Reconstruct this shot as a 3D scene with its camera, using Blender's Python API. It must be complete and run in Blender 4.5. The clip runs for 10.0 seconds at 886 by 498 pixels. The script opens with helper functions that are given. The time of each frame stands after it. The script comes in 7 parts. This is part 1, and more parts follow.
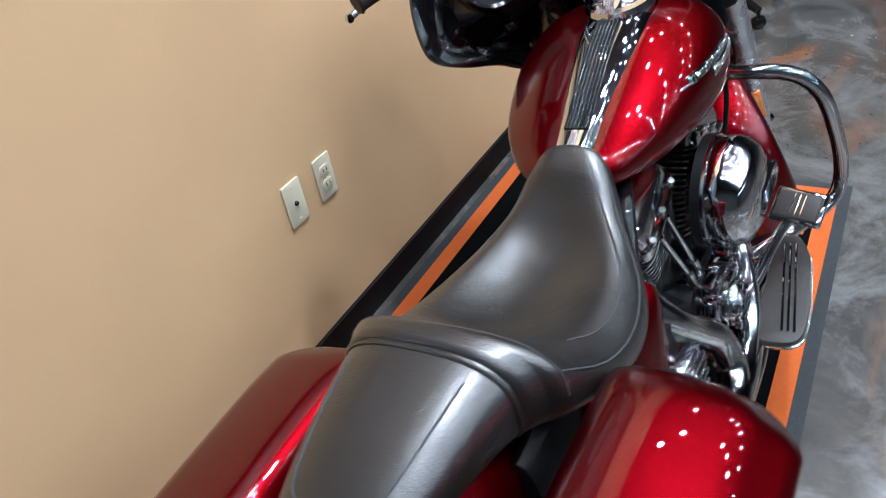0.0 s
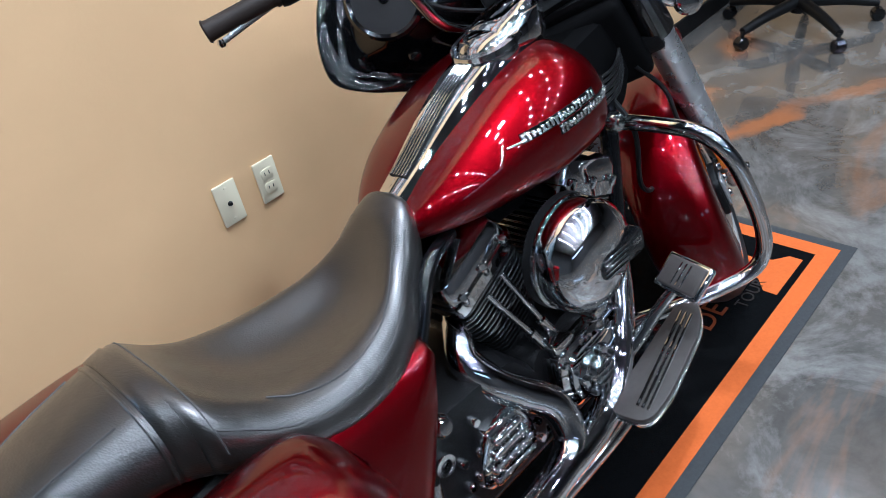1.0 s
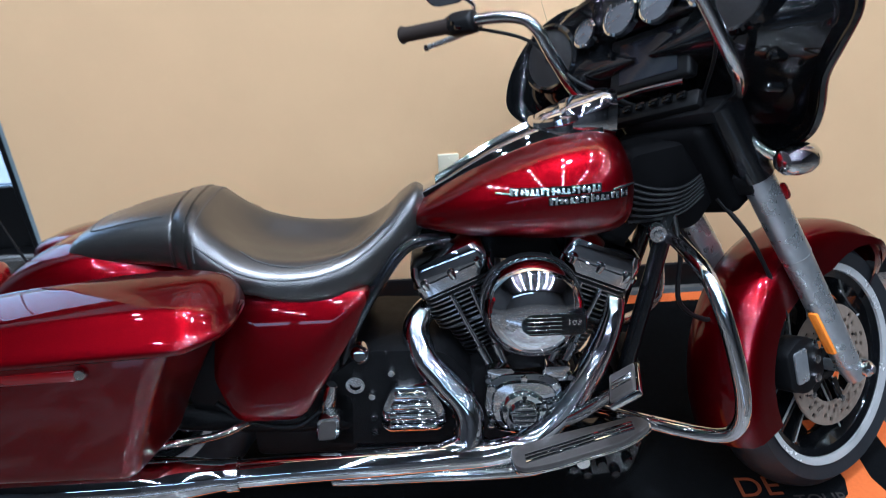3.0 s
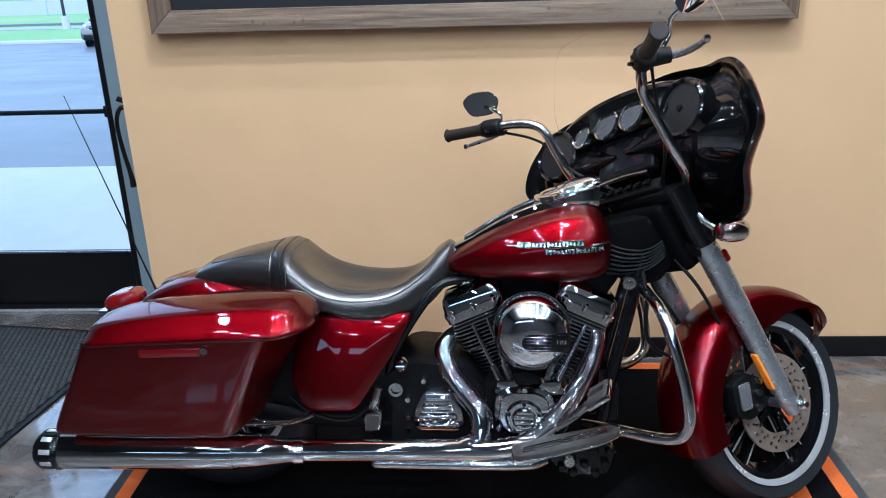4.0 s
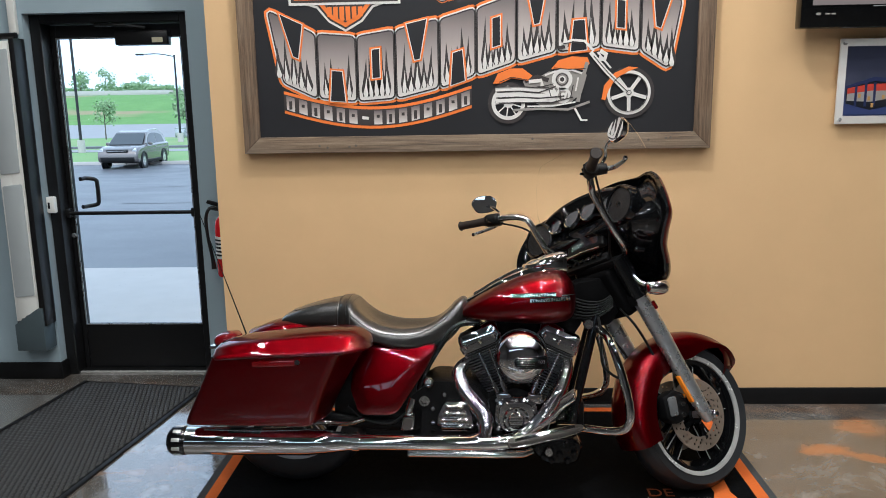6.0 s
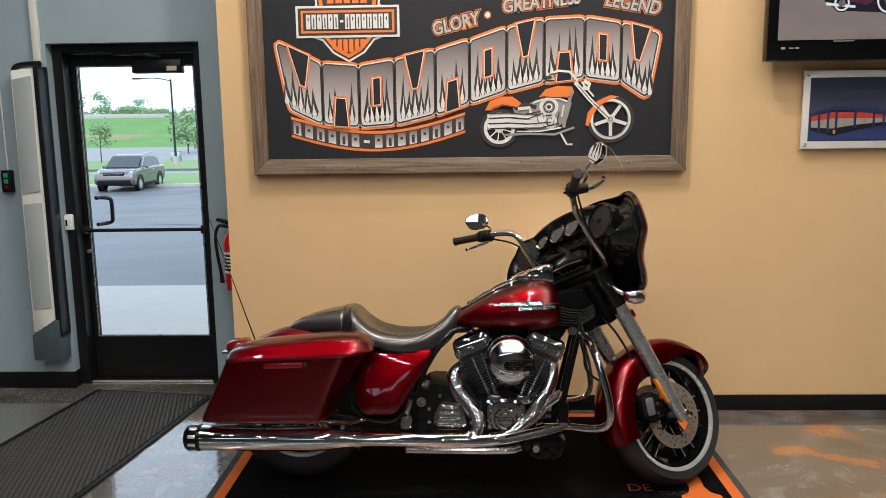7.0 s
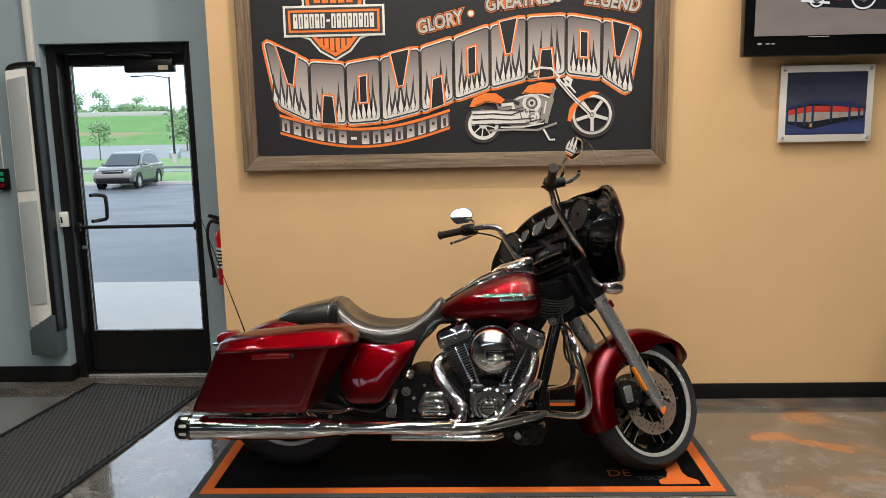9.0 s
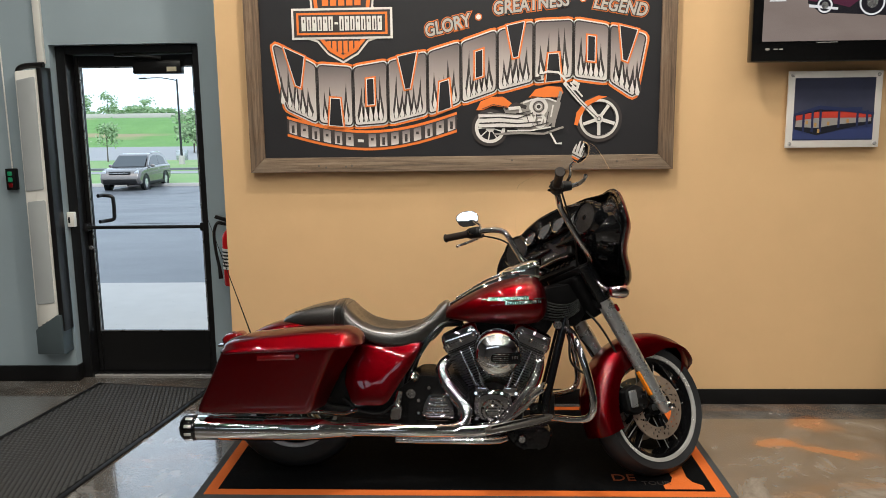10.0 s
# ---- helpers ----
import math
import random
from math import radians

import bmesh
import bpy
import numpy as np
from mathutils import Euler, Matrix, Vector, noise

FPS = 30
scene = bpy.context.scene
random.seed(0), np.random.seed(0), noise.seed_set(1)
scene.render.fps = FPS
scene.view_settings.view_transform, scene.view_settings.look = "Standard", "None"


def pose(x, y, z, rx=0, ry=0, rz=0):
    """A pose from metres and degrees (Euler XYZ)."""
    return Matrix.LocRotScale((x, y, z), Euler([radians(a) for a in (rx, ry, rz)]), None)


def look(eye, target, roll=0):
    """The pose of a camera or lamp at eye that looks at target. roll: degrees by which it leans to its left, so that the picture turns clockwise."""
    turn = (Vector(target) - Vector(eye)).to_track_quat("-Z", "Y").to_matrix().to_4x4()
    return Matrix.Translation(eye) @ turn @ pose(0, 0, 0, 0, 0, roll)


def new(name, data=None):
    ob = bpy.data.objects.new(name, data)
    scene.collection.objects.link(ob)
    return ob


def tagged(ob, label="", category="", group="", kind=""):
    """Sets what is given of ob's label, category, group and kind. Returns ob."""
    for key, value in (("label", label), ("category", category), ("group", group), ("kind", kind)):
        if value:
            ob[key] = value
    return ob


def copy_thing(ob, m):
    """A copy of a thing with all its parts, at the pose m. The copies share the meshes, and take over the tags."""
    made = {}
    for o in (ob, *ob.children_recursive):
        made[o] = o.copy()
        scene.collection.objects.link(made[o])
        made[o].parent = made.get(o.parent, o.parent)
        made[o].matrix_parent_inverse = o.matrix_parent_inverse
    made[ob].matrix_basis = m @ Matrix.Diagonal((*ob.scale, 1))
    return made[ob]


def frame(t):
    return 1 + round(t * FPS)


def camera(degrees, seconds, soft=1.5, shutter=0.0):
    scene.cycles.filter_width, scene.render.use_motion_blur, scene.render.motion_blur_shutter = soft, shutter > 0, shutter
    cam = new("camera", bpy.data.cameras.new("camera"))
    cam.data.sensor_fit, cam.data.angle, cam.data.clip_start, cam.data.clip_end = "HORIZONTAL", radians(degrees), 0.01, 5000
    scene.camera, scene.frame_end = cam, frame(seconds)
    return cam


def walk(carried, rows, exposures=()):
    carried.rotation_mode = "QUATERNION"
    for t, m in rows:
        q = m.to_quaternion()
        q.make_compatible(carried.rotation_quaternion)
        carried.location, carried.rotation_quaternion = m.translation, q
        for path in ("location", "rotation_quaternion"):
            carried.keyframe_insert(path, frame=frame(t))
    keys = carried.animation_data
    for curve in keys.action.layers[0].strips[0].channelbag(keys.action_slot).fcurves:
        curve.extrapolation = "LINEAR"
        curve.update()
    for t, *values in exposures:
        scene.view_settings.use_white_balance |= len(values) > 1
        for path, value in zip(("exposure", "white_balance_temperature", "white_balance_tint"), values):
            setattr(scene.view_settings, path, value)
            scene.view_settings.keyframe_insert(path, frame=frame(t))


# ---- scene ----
cam = camera(60.0, 10.0, 0.75, 0.3)
PATH = [
    (0, (-1.061, -0.134, 1.35), (0.285, 0.789, 0.195), -10.8),
    (0.5, (-0.916, -0.345, 1.348), (0.347, 0.723, 0.224), -8.4),
    (1, (-0.696, -0.551, 1.354), (0.391, 0.675, 0.207), -11.7),
    (1.5, (-0.513, -0.77, 1.363), (0.302, 0.655, 0.22), -10.9),
    (2, (-0.301, -0.845, 1.339), (0.284, 0.658, 0.156), -4.6),
    (2.5, (-0.156, -0.949, 1.362), (0.105, 0.659, 0.202), -2.6),
    (3, (-0.035, -1.186, 1.416), (-0.007, 0.557, 0.437), -3.0),
    (3.2, (-0.008, -1.309, 1.426), (-0.039, 0.484, 0.541), -3.6),
    (4.3, (0.049, -1.92, 1.477), (-0.067, -0.026, 0.845), -1.2),
    (4.5, (0.071, -2.032, 1.478), (-0.064, -0.124, 0.892), -1.3),
    (5, (0.043, -2.27, 1.5), (-0.103, -0.333, 1.025), -1.3),
    (5.5, (-0.022, -2.494, 1.515), (-0.117, -0.541, 1.095), -1.1),
    (7, (-0.023, -2.966, 1.522), (-0.083, -0.992, 1.204), -0.7),
    (7.5, (0.003, -3.01, 1.529), (-0.021, -1.034, 1.219), -0.1),
    (8, (0.048, -3.032, 1.53), (0.008, -1.057, 1.216), -0.3),
    (8.5, (0.06, -3.044, 1.526), (0.004, -1.071, 1.205), -1.0),
    (9, (0.053, -3.053, 1.525), (-0.008, -1.081, 1.196), -1.1),
    (9.5, (0.052, -3.053, 1.522), (-0.019, -1.081, 1.196), -1.0),
    (10, (0.051, -3.057, 1.521), (-0.024, -1.084, 1.202), -0.7),
]
walk(cam, [(t, look(eye, target, roll)) for t, eye, target, roll in PATH],
     [(0, 0.39, 4640, 8), (1.5, 0.51, 4480, 8), (3.0, 0.56, 4400, 8), (4.5, 0.28, 4650, 8), (5.5, 0.09, 5050, 8), (7.0, 0.04, 5700, 9), (8.0, 0.04, 5850, 9), (10, 0.04, 5900, 9)])

# ---- light ----
world = bpy.data.worlds.new("overcast_sky")
scene.world = world
world.use_nodes = True
wn = world.node_tree.nodes
sky = wn.new("ShaderNodeTexSky")
sky.sky_type, sky.sun_disc, sky.sun_elevation, sky.sun_rotation = "NISHITA", False, radians(50), radians(200)
sky.air_density, sky.dust_density = 1.0, 4.0
mixw = wn.new("ShaderNodeMix")
mixw.data_type = "RGBA"
mixw.inputs[0].default_value = 0.75
mixw.inputs[7].default_value = (7.4, 8.3, 8.9, 1)
world.node_tree.links.new(sky.outputs[0], mixw.inputs[6])
world.node_tree.links.new(mixw.outputs[2], wn["Background"].inputs[0])
wn["Background"].inputs[1].default_value = 0.20

LAMP_POWER = 352.0
sun = new("sun", bpy.data.lights.new("sun", "SUN"))
sun.data.energy, sun.data.angle, sun.data.color = 0.8, radians(14), (1.0, 0.97, 0.92)
sun.matrix_world = look((4, -10, 16), (0, 10, 0))


# ---- geometry kit ----
def finish(bm, sharp=38):
    bmesh.ops.recalc_face_normals(bm, faces=bm.faces)
    lim = radians(sharp)
    for f in bm.faces:
        f.smooth = True
    for e in bm.edges:
        if len(e.link_faces) == 2 and e.calc_face_angle(0) > lim:
            e.smooth = False
    return bm


def part(name, bm, material, parent=None, label="", sharp=38):
    me = bpy.data.meshes.new(name)
    finish(bm, sharp).to_mesh(me)
    bm.free()
    ob = new(name, me)
    for m in material if isinstance(material, (list, tuple)) else [material]:
        me.materials.append(m)
    if parent:
        ob.parent = parent
    return tagged(ob, label) if label else ob


def thing(name, label, category, group="", kind="", at=None):
    ob = new(name)
    ob.empty_display_size = 0.1
    if at is not None:
        ob.matrix_world = at
    return tagged(ob, label, category, group, kind)


def add_box(bm, c, s, bevel=0.0, seg=2, m=None):
    r = bmesh.ops.create_cube(bm, size=1)
    vs = r["verts"]
    bmesh.ops.scale(bm, vec=s, verts=vs)
    if bevel:
        es = list({e for v in vs for e in v.link_edges})
        o = bmesh.ops.bevel(bm, geom=es, offset=bevel, segments=seg, affect="EDGES", profile=0.5)
        vs = list({v for f in o["faces"] for v in f.verts} | {v for v in vs if v.is_valid})
    if m is not None:
        bmesh.ops.transform(bm, matrix=m, verts=vs)
    bmesh.ops.translate(bm, vec=c, verts=vs)
    return vs


def box(c, s, bevel=0.0, seg=2, m=None):
    bm = bmesh.new()
    add_box(bm, c, s, bevel, seg, m)
    return bm


def span(a, b, bevel=0.0, seg=2):
    a, b = Vector(a), Vector(b)
    return box((a + b) / 2, [abs(v) for v in (b - a)], bevel, seg)


def curve(pts, n=8):
    """Catmull-Rom points through pts (tuples of any length)."""
    P = [np.array(p, float) for p in pts]
    P = [2 * P[0] - P[1]] + P + [2 * P[-1] - P[-2]]
    out = []
    for i in range(1, len(P) - 2):
        a, b, c, d = P[i - 1:i + 3]
        for k in range(n):
            t = k / n
            out.append(0.5 * (2 * b + (c - a) * t + (2 * a - 5 * b + 4 * c - d) * t * t + (3 * b - a - 3 * c + d) * t ** 3))
    out.append(P[-2])
    return out


def add_rings(bm, rings, closed=True, caps=True):
    loops = [[bm.verts.new(p) for p in r] for r in rings]
    n = len(loops[0])
    for a, b in zip(loops, loops[1:]):
        for i in range(n if closed else n - 1):
            j = (i + 1) % n
            bm.faces.new((a[i], a[j], b[j], b[i]))
    if caps and closed:
        bm.faces.new(loops[0][::-1])
        bm.faces.new(loops[-1])
    return bm


def add_tube(bm, pts, r, seg=14, n=8, smooth=True, caps=True, flat=1.0):
    """A round bar along pts; r is one radius or one for each point."""
    rs = r if isinstance(r, (list, tuple)) else [r] * len(pts)
    q = [(*p, k) for p, k in zip(pts, rs)]
    q = curve(q, n) if smooth and len(q) > 2 else [np.array(p, float) for p in q]
    c = [Vector(p[:3]) for p in q]
    up = None
    rings = []
    for i, p in enumerate(c):
        d = (c[min(i + 1, len(c) - 1)] - c[max(i - 1, 0)]).normalized()
        if up is None:
            up = d.orthogonal().normalized()
        up = (up - d * up.dot(d)).normalized()
        side = d.cross(up)
        rings.append([p + (up * math.cos(a) + side * math.sin(a) * flat) * q[i][3] for a in [math.tau * k / seg for k in range(seg)]])
    return add_rings(bm, rings, True, caps)


def tube(pts, r, seg=14, n=8, smooth=True, caps=True):
    return add_tube(bmesh.new(), pts, r, seg, n, smooth, caps)


def add_lathe(bm, prof, seg=48, m=None, closed=False):
    """prof: (radius, height) pairs turned round z, then moved by m."""
    rings = []
    for k in range(seg):
        a = math.tau * k / seg
        rings.append([Vector((r * math.cos(a), r * math.sin(a), z)) for r, z in prof])
    m = m or Matrix()
    loops = [[bm.verts.new(m @ p) for p in r] for r in rings]
    np_ = len(prof)
    for i in range(seg):
        a, b = loops[i], loops[(i + 1) % seg]
        for j in range(np_ if closed else np_ - 1):
            k = (j + 1) % np_
            bm.faces.new((a[j], b[j], b[k], a[k]))
    bmesh.ops.remove_doubles(bm, verts=[v for l in loops for v in l], dist=1e-5)
    return bm


def lathe(prof, seg=48, m=None, closed=False):
    return add_lathe(bmesh.new(), prof, seg, m, closed)


def add_prism(bm, poly, d0, d1, plane="xz", bevel=0.0, seg=2):
    """A flat outline (a, b) pushed out from d0 to d1 across the plane."""
    def put(a, b, d):
        return {"xz": (a, d, b), "xy": (a, b, d), "yz": (d, a, b)}[plane]
    lo, hi = [bm.verts.new(put(a, b, d0)) for a, b in poly], [bm.verts.new(put(a, b, d1)) for a, b in poly]
    fs = [bm.faces.new(lo), bm.faces.new(hi[::-1])]
    for i in range(len(poly)):
        j = (i + 1) % len(poly)
        fs.append(bm.faces.new((lo[i], hi[i], hi[j], lo[j])))
    if bevel:
        es = [e for f in fs[:2] for e in f.edges]
        bmesh.ops.recalc_face_normals(bm, faces=fs)
        bmesh.ops.bevel(bm, geom=es, offset=bevel, segments=seg, affect="EDGES", profile=0.5)
    return bm


def prism(poly, d0, d1, plane="xz", bevel=0.0, seg=2):
    return add_prism(bmesh.new(), poly, d0, d1, plane, bevel, seg)


def rounded(poly, r, n=4):
    """The outline with its corners rounded by about r."""
    out = []
    for i, p in enumerate(poly):
        p, a, b = Vector(p), Vector(poly[i - 1]), Vector(poly[(i + 1) % len(poly)])
        u, v = a - p, b - p
        k = min(r, u.length * 0.45, v.length * 0.45)
        s, e = p + u.normalized() * k, p + v.normalized() * k
        for j in range(n + 1):
            t = j / n
            out.append(tuple(s * (1 - t) ** 2 + p * 2 * t * (1 - t) + e * t * t))
    return out


def aim(p, d):
    """A pose at p whose z axis points along d."""
    return Matrix.Translation(p) @ Vector(d).to_track_quat("Z", "Y").to_matrix().to_4x4()


def thicken(bm, t):
    bm.normal_update()
    bmesh.ops.solidify(bm, geom=bm.faces[:], thickness=t)
    return bm


def move(bm, m):
    bmesh.ops.transform(bm, matrix=m, verts=bm.verts)
    return bm


# ---- materials ----
def mat(name, colour, rough=0.5, metal=0.0, spec=0.5):
    m = bpy.data.materials.new(name)
    m.use_nodes = True
    b = m.node_tree.nodes["Principled BSDF"]
    b.inputs["Base Color"].default_value = (*colour, 1)
    b.inputs["Roughness"].default_value = rough
    b.inputs["Metallic"].default_value = metal
    b.inputs["Specular IOR Level"].default_value = spec
    m.diffuse_color = (*colour, 1)
    return m


class Nodes:
    """Short names for the nodes of one material."""

    def __init__(self, m):
        self.t = m.node_tree
        self.b = self.t.nodes["Principled BSDF"]
        self.co = self.t.nodes.new("ShaderNodeTexCoord").outputs["Object"]

    def add(self, kind, **kw):
        n = self.t.nodes.new(kind)
        for k, v in kw.items():
            n.inputs[k].default_value = v
        return n

    def link(self, a, b):
        self.t.links.new(a, b)

    def mapped(self, scale=(1, 1, 1), rot=(0, 0, 0)):
        n = self.add("ShaderNodeMapping")
        n.inputs["Scale"].default_value, n.inputs["Rotation"].default_value = scale, rot
        self.link(self.co, n.inputs[0])
        return n.outputs[0]

    def noise(self, scale, detail=4, rough=0.55, co=None, dist=0.0):
        n = self.add("ShaderNodeTexNoise", Scale=scale, Detail=detail, Roughness=rough, Distortion=dist)
        self.link(co or self.co, n.inputs["Vector"])
        return n.outputs["Fac"]

    def ramp(self, fac, stops):
        n = self.add("ShaderNodeValToRGB")
        r = n.color_ramp.elements
        while len(r) < len(stops):
            r.new(0.5)
        for e, (p, c) in zip(r, stops):
            e.position, e.color = p, (*c, 1) if len(c) == 3 else c
        self.link(fac, n.inputs[0])
        return n.outputs[0]

    def mix(self, fac, a, b, how="MIX"):
        n = self.t.nodes.new("ShaderNodeMix")
        n.data_type, n.blend_type = "RGBA", how
        for v, i in ((fac, 0), (a, 6), (b, 7)):
            if isinstance(v, (int, float)):
                n.inputs[i].default_value = v
            elif isinstance(v, tuple):
                n.inputs[i].default_value = (*v, 1)
            else:
                self.link(v, n.inputs[i])
        return n.outputs[2]

    def bump(self, h, strength=0.2, dist=0.01):
        n = self.add("ShaderNodeBump", Strength=strength, Distance=dist)
        self.link(h, n.inputs["Height"])
        self.link(n.outputs[0], self.b.inputs["Normal"])

    def colour(self, c):
        self.link(c, self.b.inputs["Base Color"])

    def rough(self, fac, lo, hi):
        n = self.add("ShaderNodeMapRange")
        n.inputs["To Min"].default_value, n.inputs["To Max"].default_value = lo, hi
        self.link(fac, n.inputs[0])
        self.link(n.outputs[0], self.b.inputs["Roughness"])


def plaster(name, c, var=0.06):
    m = mat(name, c, 0.75, 0, 0.3)
    k = Nodes(m)
    soft = k.mix(k.noise(1.3, 3), tuple(v * (1 - var) for v in c), tuple(min(1, v * (1 + var)) for v in c))
    k.colour(k.mix(k.ramp(k.noise(4.5, 5, 0.6), [(0.35, (0, 0, 0)), (0.70, (0.35, 0.35, 0.35))]), soft, tuple(v * (1 - 1.8 * var) for v in c)))
    k.bump(k.noise(110, 3), 0.10, 0.003)
    k.rough(k.noise(5), 0.6, 0.85)
    return m


def grained(name, c, rough=0.5, metal=0.0, var=0.15, scale=30, bump=0.1, dist=0.002, spec=0.4):
    m = mat(name, c, rough, metal, spec)
    k = Nodes(m)
    f = k.noise(scale, 5)
    k.colour(k.mix(f, tuple(v * (1 - var) for v in c), tuple(min(1, v * (1 + var)) for v in c)))
    k.rough(k.noise(scale * 0.4, 3), max(0.02, rough * 0.8), min(1, rough * 1.2))
    if bump:
        k.bump(k.noise(scale * 3, 3), bump, dist)
    return m


TAN = plaster("tan_paint", (0.69, 0.465, 0.243))
GREY = plaster("blue_grey_paint", (0.31, 0.385, 0.43))
BASE_BLACK = grained("black_rubber_base", (0.005, 0.005, 0.0055), 0.5, 0, 0.3, 20, 0.1, 0.002, 0.2)
FRAME_BLACK = grained("black_anodised_metal", (0.006, 0.006, 0.0065), 0.35, 0.0, 0.2, 40)

CONCRETE = mat("stained_concrete", (0.2, 0.19, 0.17), 0.25)
k = Nodes(CONCRETE)
big, fine, veil = k.noise(0.9, 6, 0.62, dist=0.6), k.noise(7, 6, 0.65, dist=0.3), k.noise(2.3, 7, 0.7, dist=1.2)
c0 = k.ramp(big, [(0.3, (0.028, 0.027, 0.025)), (0.46, (0.068, 0.063, 0.056)), (0.58, (0.078, 0.060, 0.043)), (0.72, (0.150, 0.143, 0.132))])
c1 = k.mix(k.ramp(veil, [(0.50, (0, 0, 0)), (0.66, (0.85, 0.85, 0.85))]), c0, (0.26, 0.255, 0.245))
c2 = k.mix(k.ramp(k.noise(1.7, 4, 0.6, k.mapped((0.6, 1.9, 1)), 1.5), [(0.56, (0, 0, 0)), (0.68, (0.55, 0.55, 0.55))]), c1, (0.26, 0.125, 0.05))
c2 = k.mix(0.35, c2, k.ramp(fine, [(0.3, (0.055, 0.054, 0.052)), (0.7, (0.22, 0.21, 0.20))]))
# rust-orange acid stains beside the mat: middle, reach along and across, turn
swirl = k.add("ShaderNodeTexNoise", Scale=5.0, Detail=5.0, Roughness=0.6)
k.link(k.co, swirl.inputs["Vector"])
for x, y, a, b, turn, deep in ((1.77, 0.70, 0.15, 0.10, 10, 0.6), (1.70, 0.39, 0.30, 0.06, -20, 0.65), (1.50, 0.47, 0.14, 0.08, 15, 0.7), (2.05, 0.20, 0.20, 0.06, -35, 0.4), (1.62, -0.55, 0.20, 0.07, 60, 0.5), (2.3, 0.75, 0.2, 0.1, 20, 0.5)):
    warp = k.t.nodes.new("ShaderNodeVectorMath")
    warp.operation = "MULTIPLY_ADD"
    warp.inputs[1].default_value = (0.22, 0.22, 0)
    k.link(swirl.outputs["Color"], warp.inputs[0])
    k.link(k.co, warp.inputs[2])
    place = k.add("ShaderNodeMapping")
    place.vector_type = "TEXTURE"
    place.inputs["Location"].default_value = (x + 0.11, y + 0.11, 0)
    place.inputs["Rotation"].default_value = (0, 0, radians(turn))
    place.inputs["Scale"].default_value = (a, b, 1)
    k.link(warp.outputs[0], place.inputs[0])
    spot = k.t.nodes.new("ShaderNodeTexGradient")
    spot.gradient_type = "SPHERICAL"
    k.link(place.outputs[0], spot.inputs[0])
    c2 = k.mix(k.ramp(spot.outputs["Fac"], [(0.05, (0, 0, 0)), (0.6, (deep, deep, deep))]), c2, (0.42, 0.155, 0.045))
k.colour(c2)
k.rough(veil, 0.10, 0.28)
for slot, v in (("Coat Weight", 1.0), ("Coat Roughness", 0.06), ("Coat IOR", 1.72)):
    k.b.inputs[slot].default_value = v
k.bump(fine, 0.05, 0.003)

RUBBER_MAT = grained("black_carpet_mat", (0.0034, 0.0037, 0.0042), 0.9, 0, 0.35, 120, 0.4, 0.002, 0.03)
MAT_GREY = grained("grey_carpet_border", (0.05, 0.053, 0.056), 0.85, 0, 0.2, 150, 0.4, 0.002, 0.1)
MAT_ORANGE = grained("orange_carpet_print", (0.52, 0.120, 0.022), 0.8, 0, 0.15, 120, 0.3, 0.002, 0.1)
RUG = grained("charcoal_entrance_rug", (0.040, 0.041, 0.041), 0.7, 0, 0.4, 60, 0.5, 0.004, 0.3)


# ---- motorcycle materials ----
RED = mat("candy_red_paint", (0.20, 0.002, 0.006), 0.3, 0.95)
k = Nodes(RED)
k.b.inputs["Coat Weight"].default_value, k.b.inputs["Coat Roughness"].default_value = 1.0, 0.01
k.b.inputs["Specular Tint"].default_value = (0.55, 0.04, 0.05, 1)
k.b.inputs["Specular IOR Level"].default_value = 0.2
k.colour(k.mix(k.noise(900, 2), (0.105, 0.0, 0.0015), (0.16, 0.0, 0.003)))
k.rough(k.noise(6, 3), 0.34, 0.40)
CHROME = mat("polished_chrome", (0.70, 0.705, 0.715), 0.05, 1.0)
k = Nodes(CHROME)
k.rough(k.noise(18, 4), 0.015, 0.05)
CHROME_WORN = mat("hazed_chrome", (0.66, 0.66, 0.66), 0.1, 1.0)
k = Nodes(CHROME_WORN)
k.rough(k.noise(25, 5), 0.05, 0.15)
ALLOY = grained("brushed_alloy", (0.50, 0.52, 0.54), 0.28, 0.85, 0.12, 60, 0.05, 0.001)
ALLOY_BRIGHT = grained("machined_rim_edge", (0.70, 0.70, 0.69), 0.26, 0.6, 0.06, 80, 0.03, 0.001)
BLACK_GLOSS = mat("gloss_black_paint", (0.0035, 0.0037, 0.0042), 0.08)
k = Nodes(BLACK_GLOSS)
k.rough(k.noise(14, 3), 0.05, 0.12)
BLACK_WRINKLE = grained("black_wrinkle_engine_paint", (0.0032, 0.0032, 0.0036), 0.5, 0, 0.25, 90, 0.3, 0.002, 0.12)
BLACK_PLASTIC = grained("black_moulded_plastic", (0.0038, 0.0038, 0.0042), 0.5, 0, 0.2, 60, 0.15, 0.001, 0.22)
BLACK_MATT = grained("matt_black_plastic", (0.0025, 0.0025, 0.0028), 0.7, 0, 0.2, 50, 0.1, 0.001, 0.04)
FIN_BLACK = grained("black_fin_casting", (0.0035, 0.0035, 0.004), 0.38, 0.0, 0.2, 60, 0.1, 0.001, 0.35)
TYRE = grained("tyre_rubber", (0.011, 0.012, 0.014), 0.5, 0, 0.2, 40, 0.2, 0.002, 0.4)
VINYL = mat("black_seat_vinyl", (0.016, 0.015, 0.015), 0.36, 0, 0.8)
k = Nodes(VINYL)
vo = k.add("ShaderNodeTexVoronoi", Scale=420.0)
k.link(k.co, vo.inputs["Vector"])
crease = k.noise(8, 3, 0.55, k.mapped((1, 0.5, 1)), 1.2)
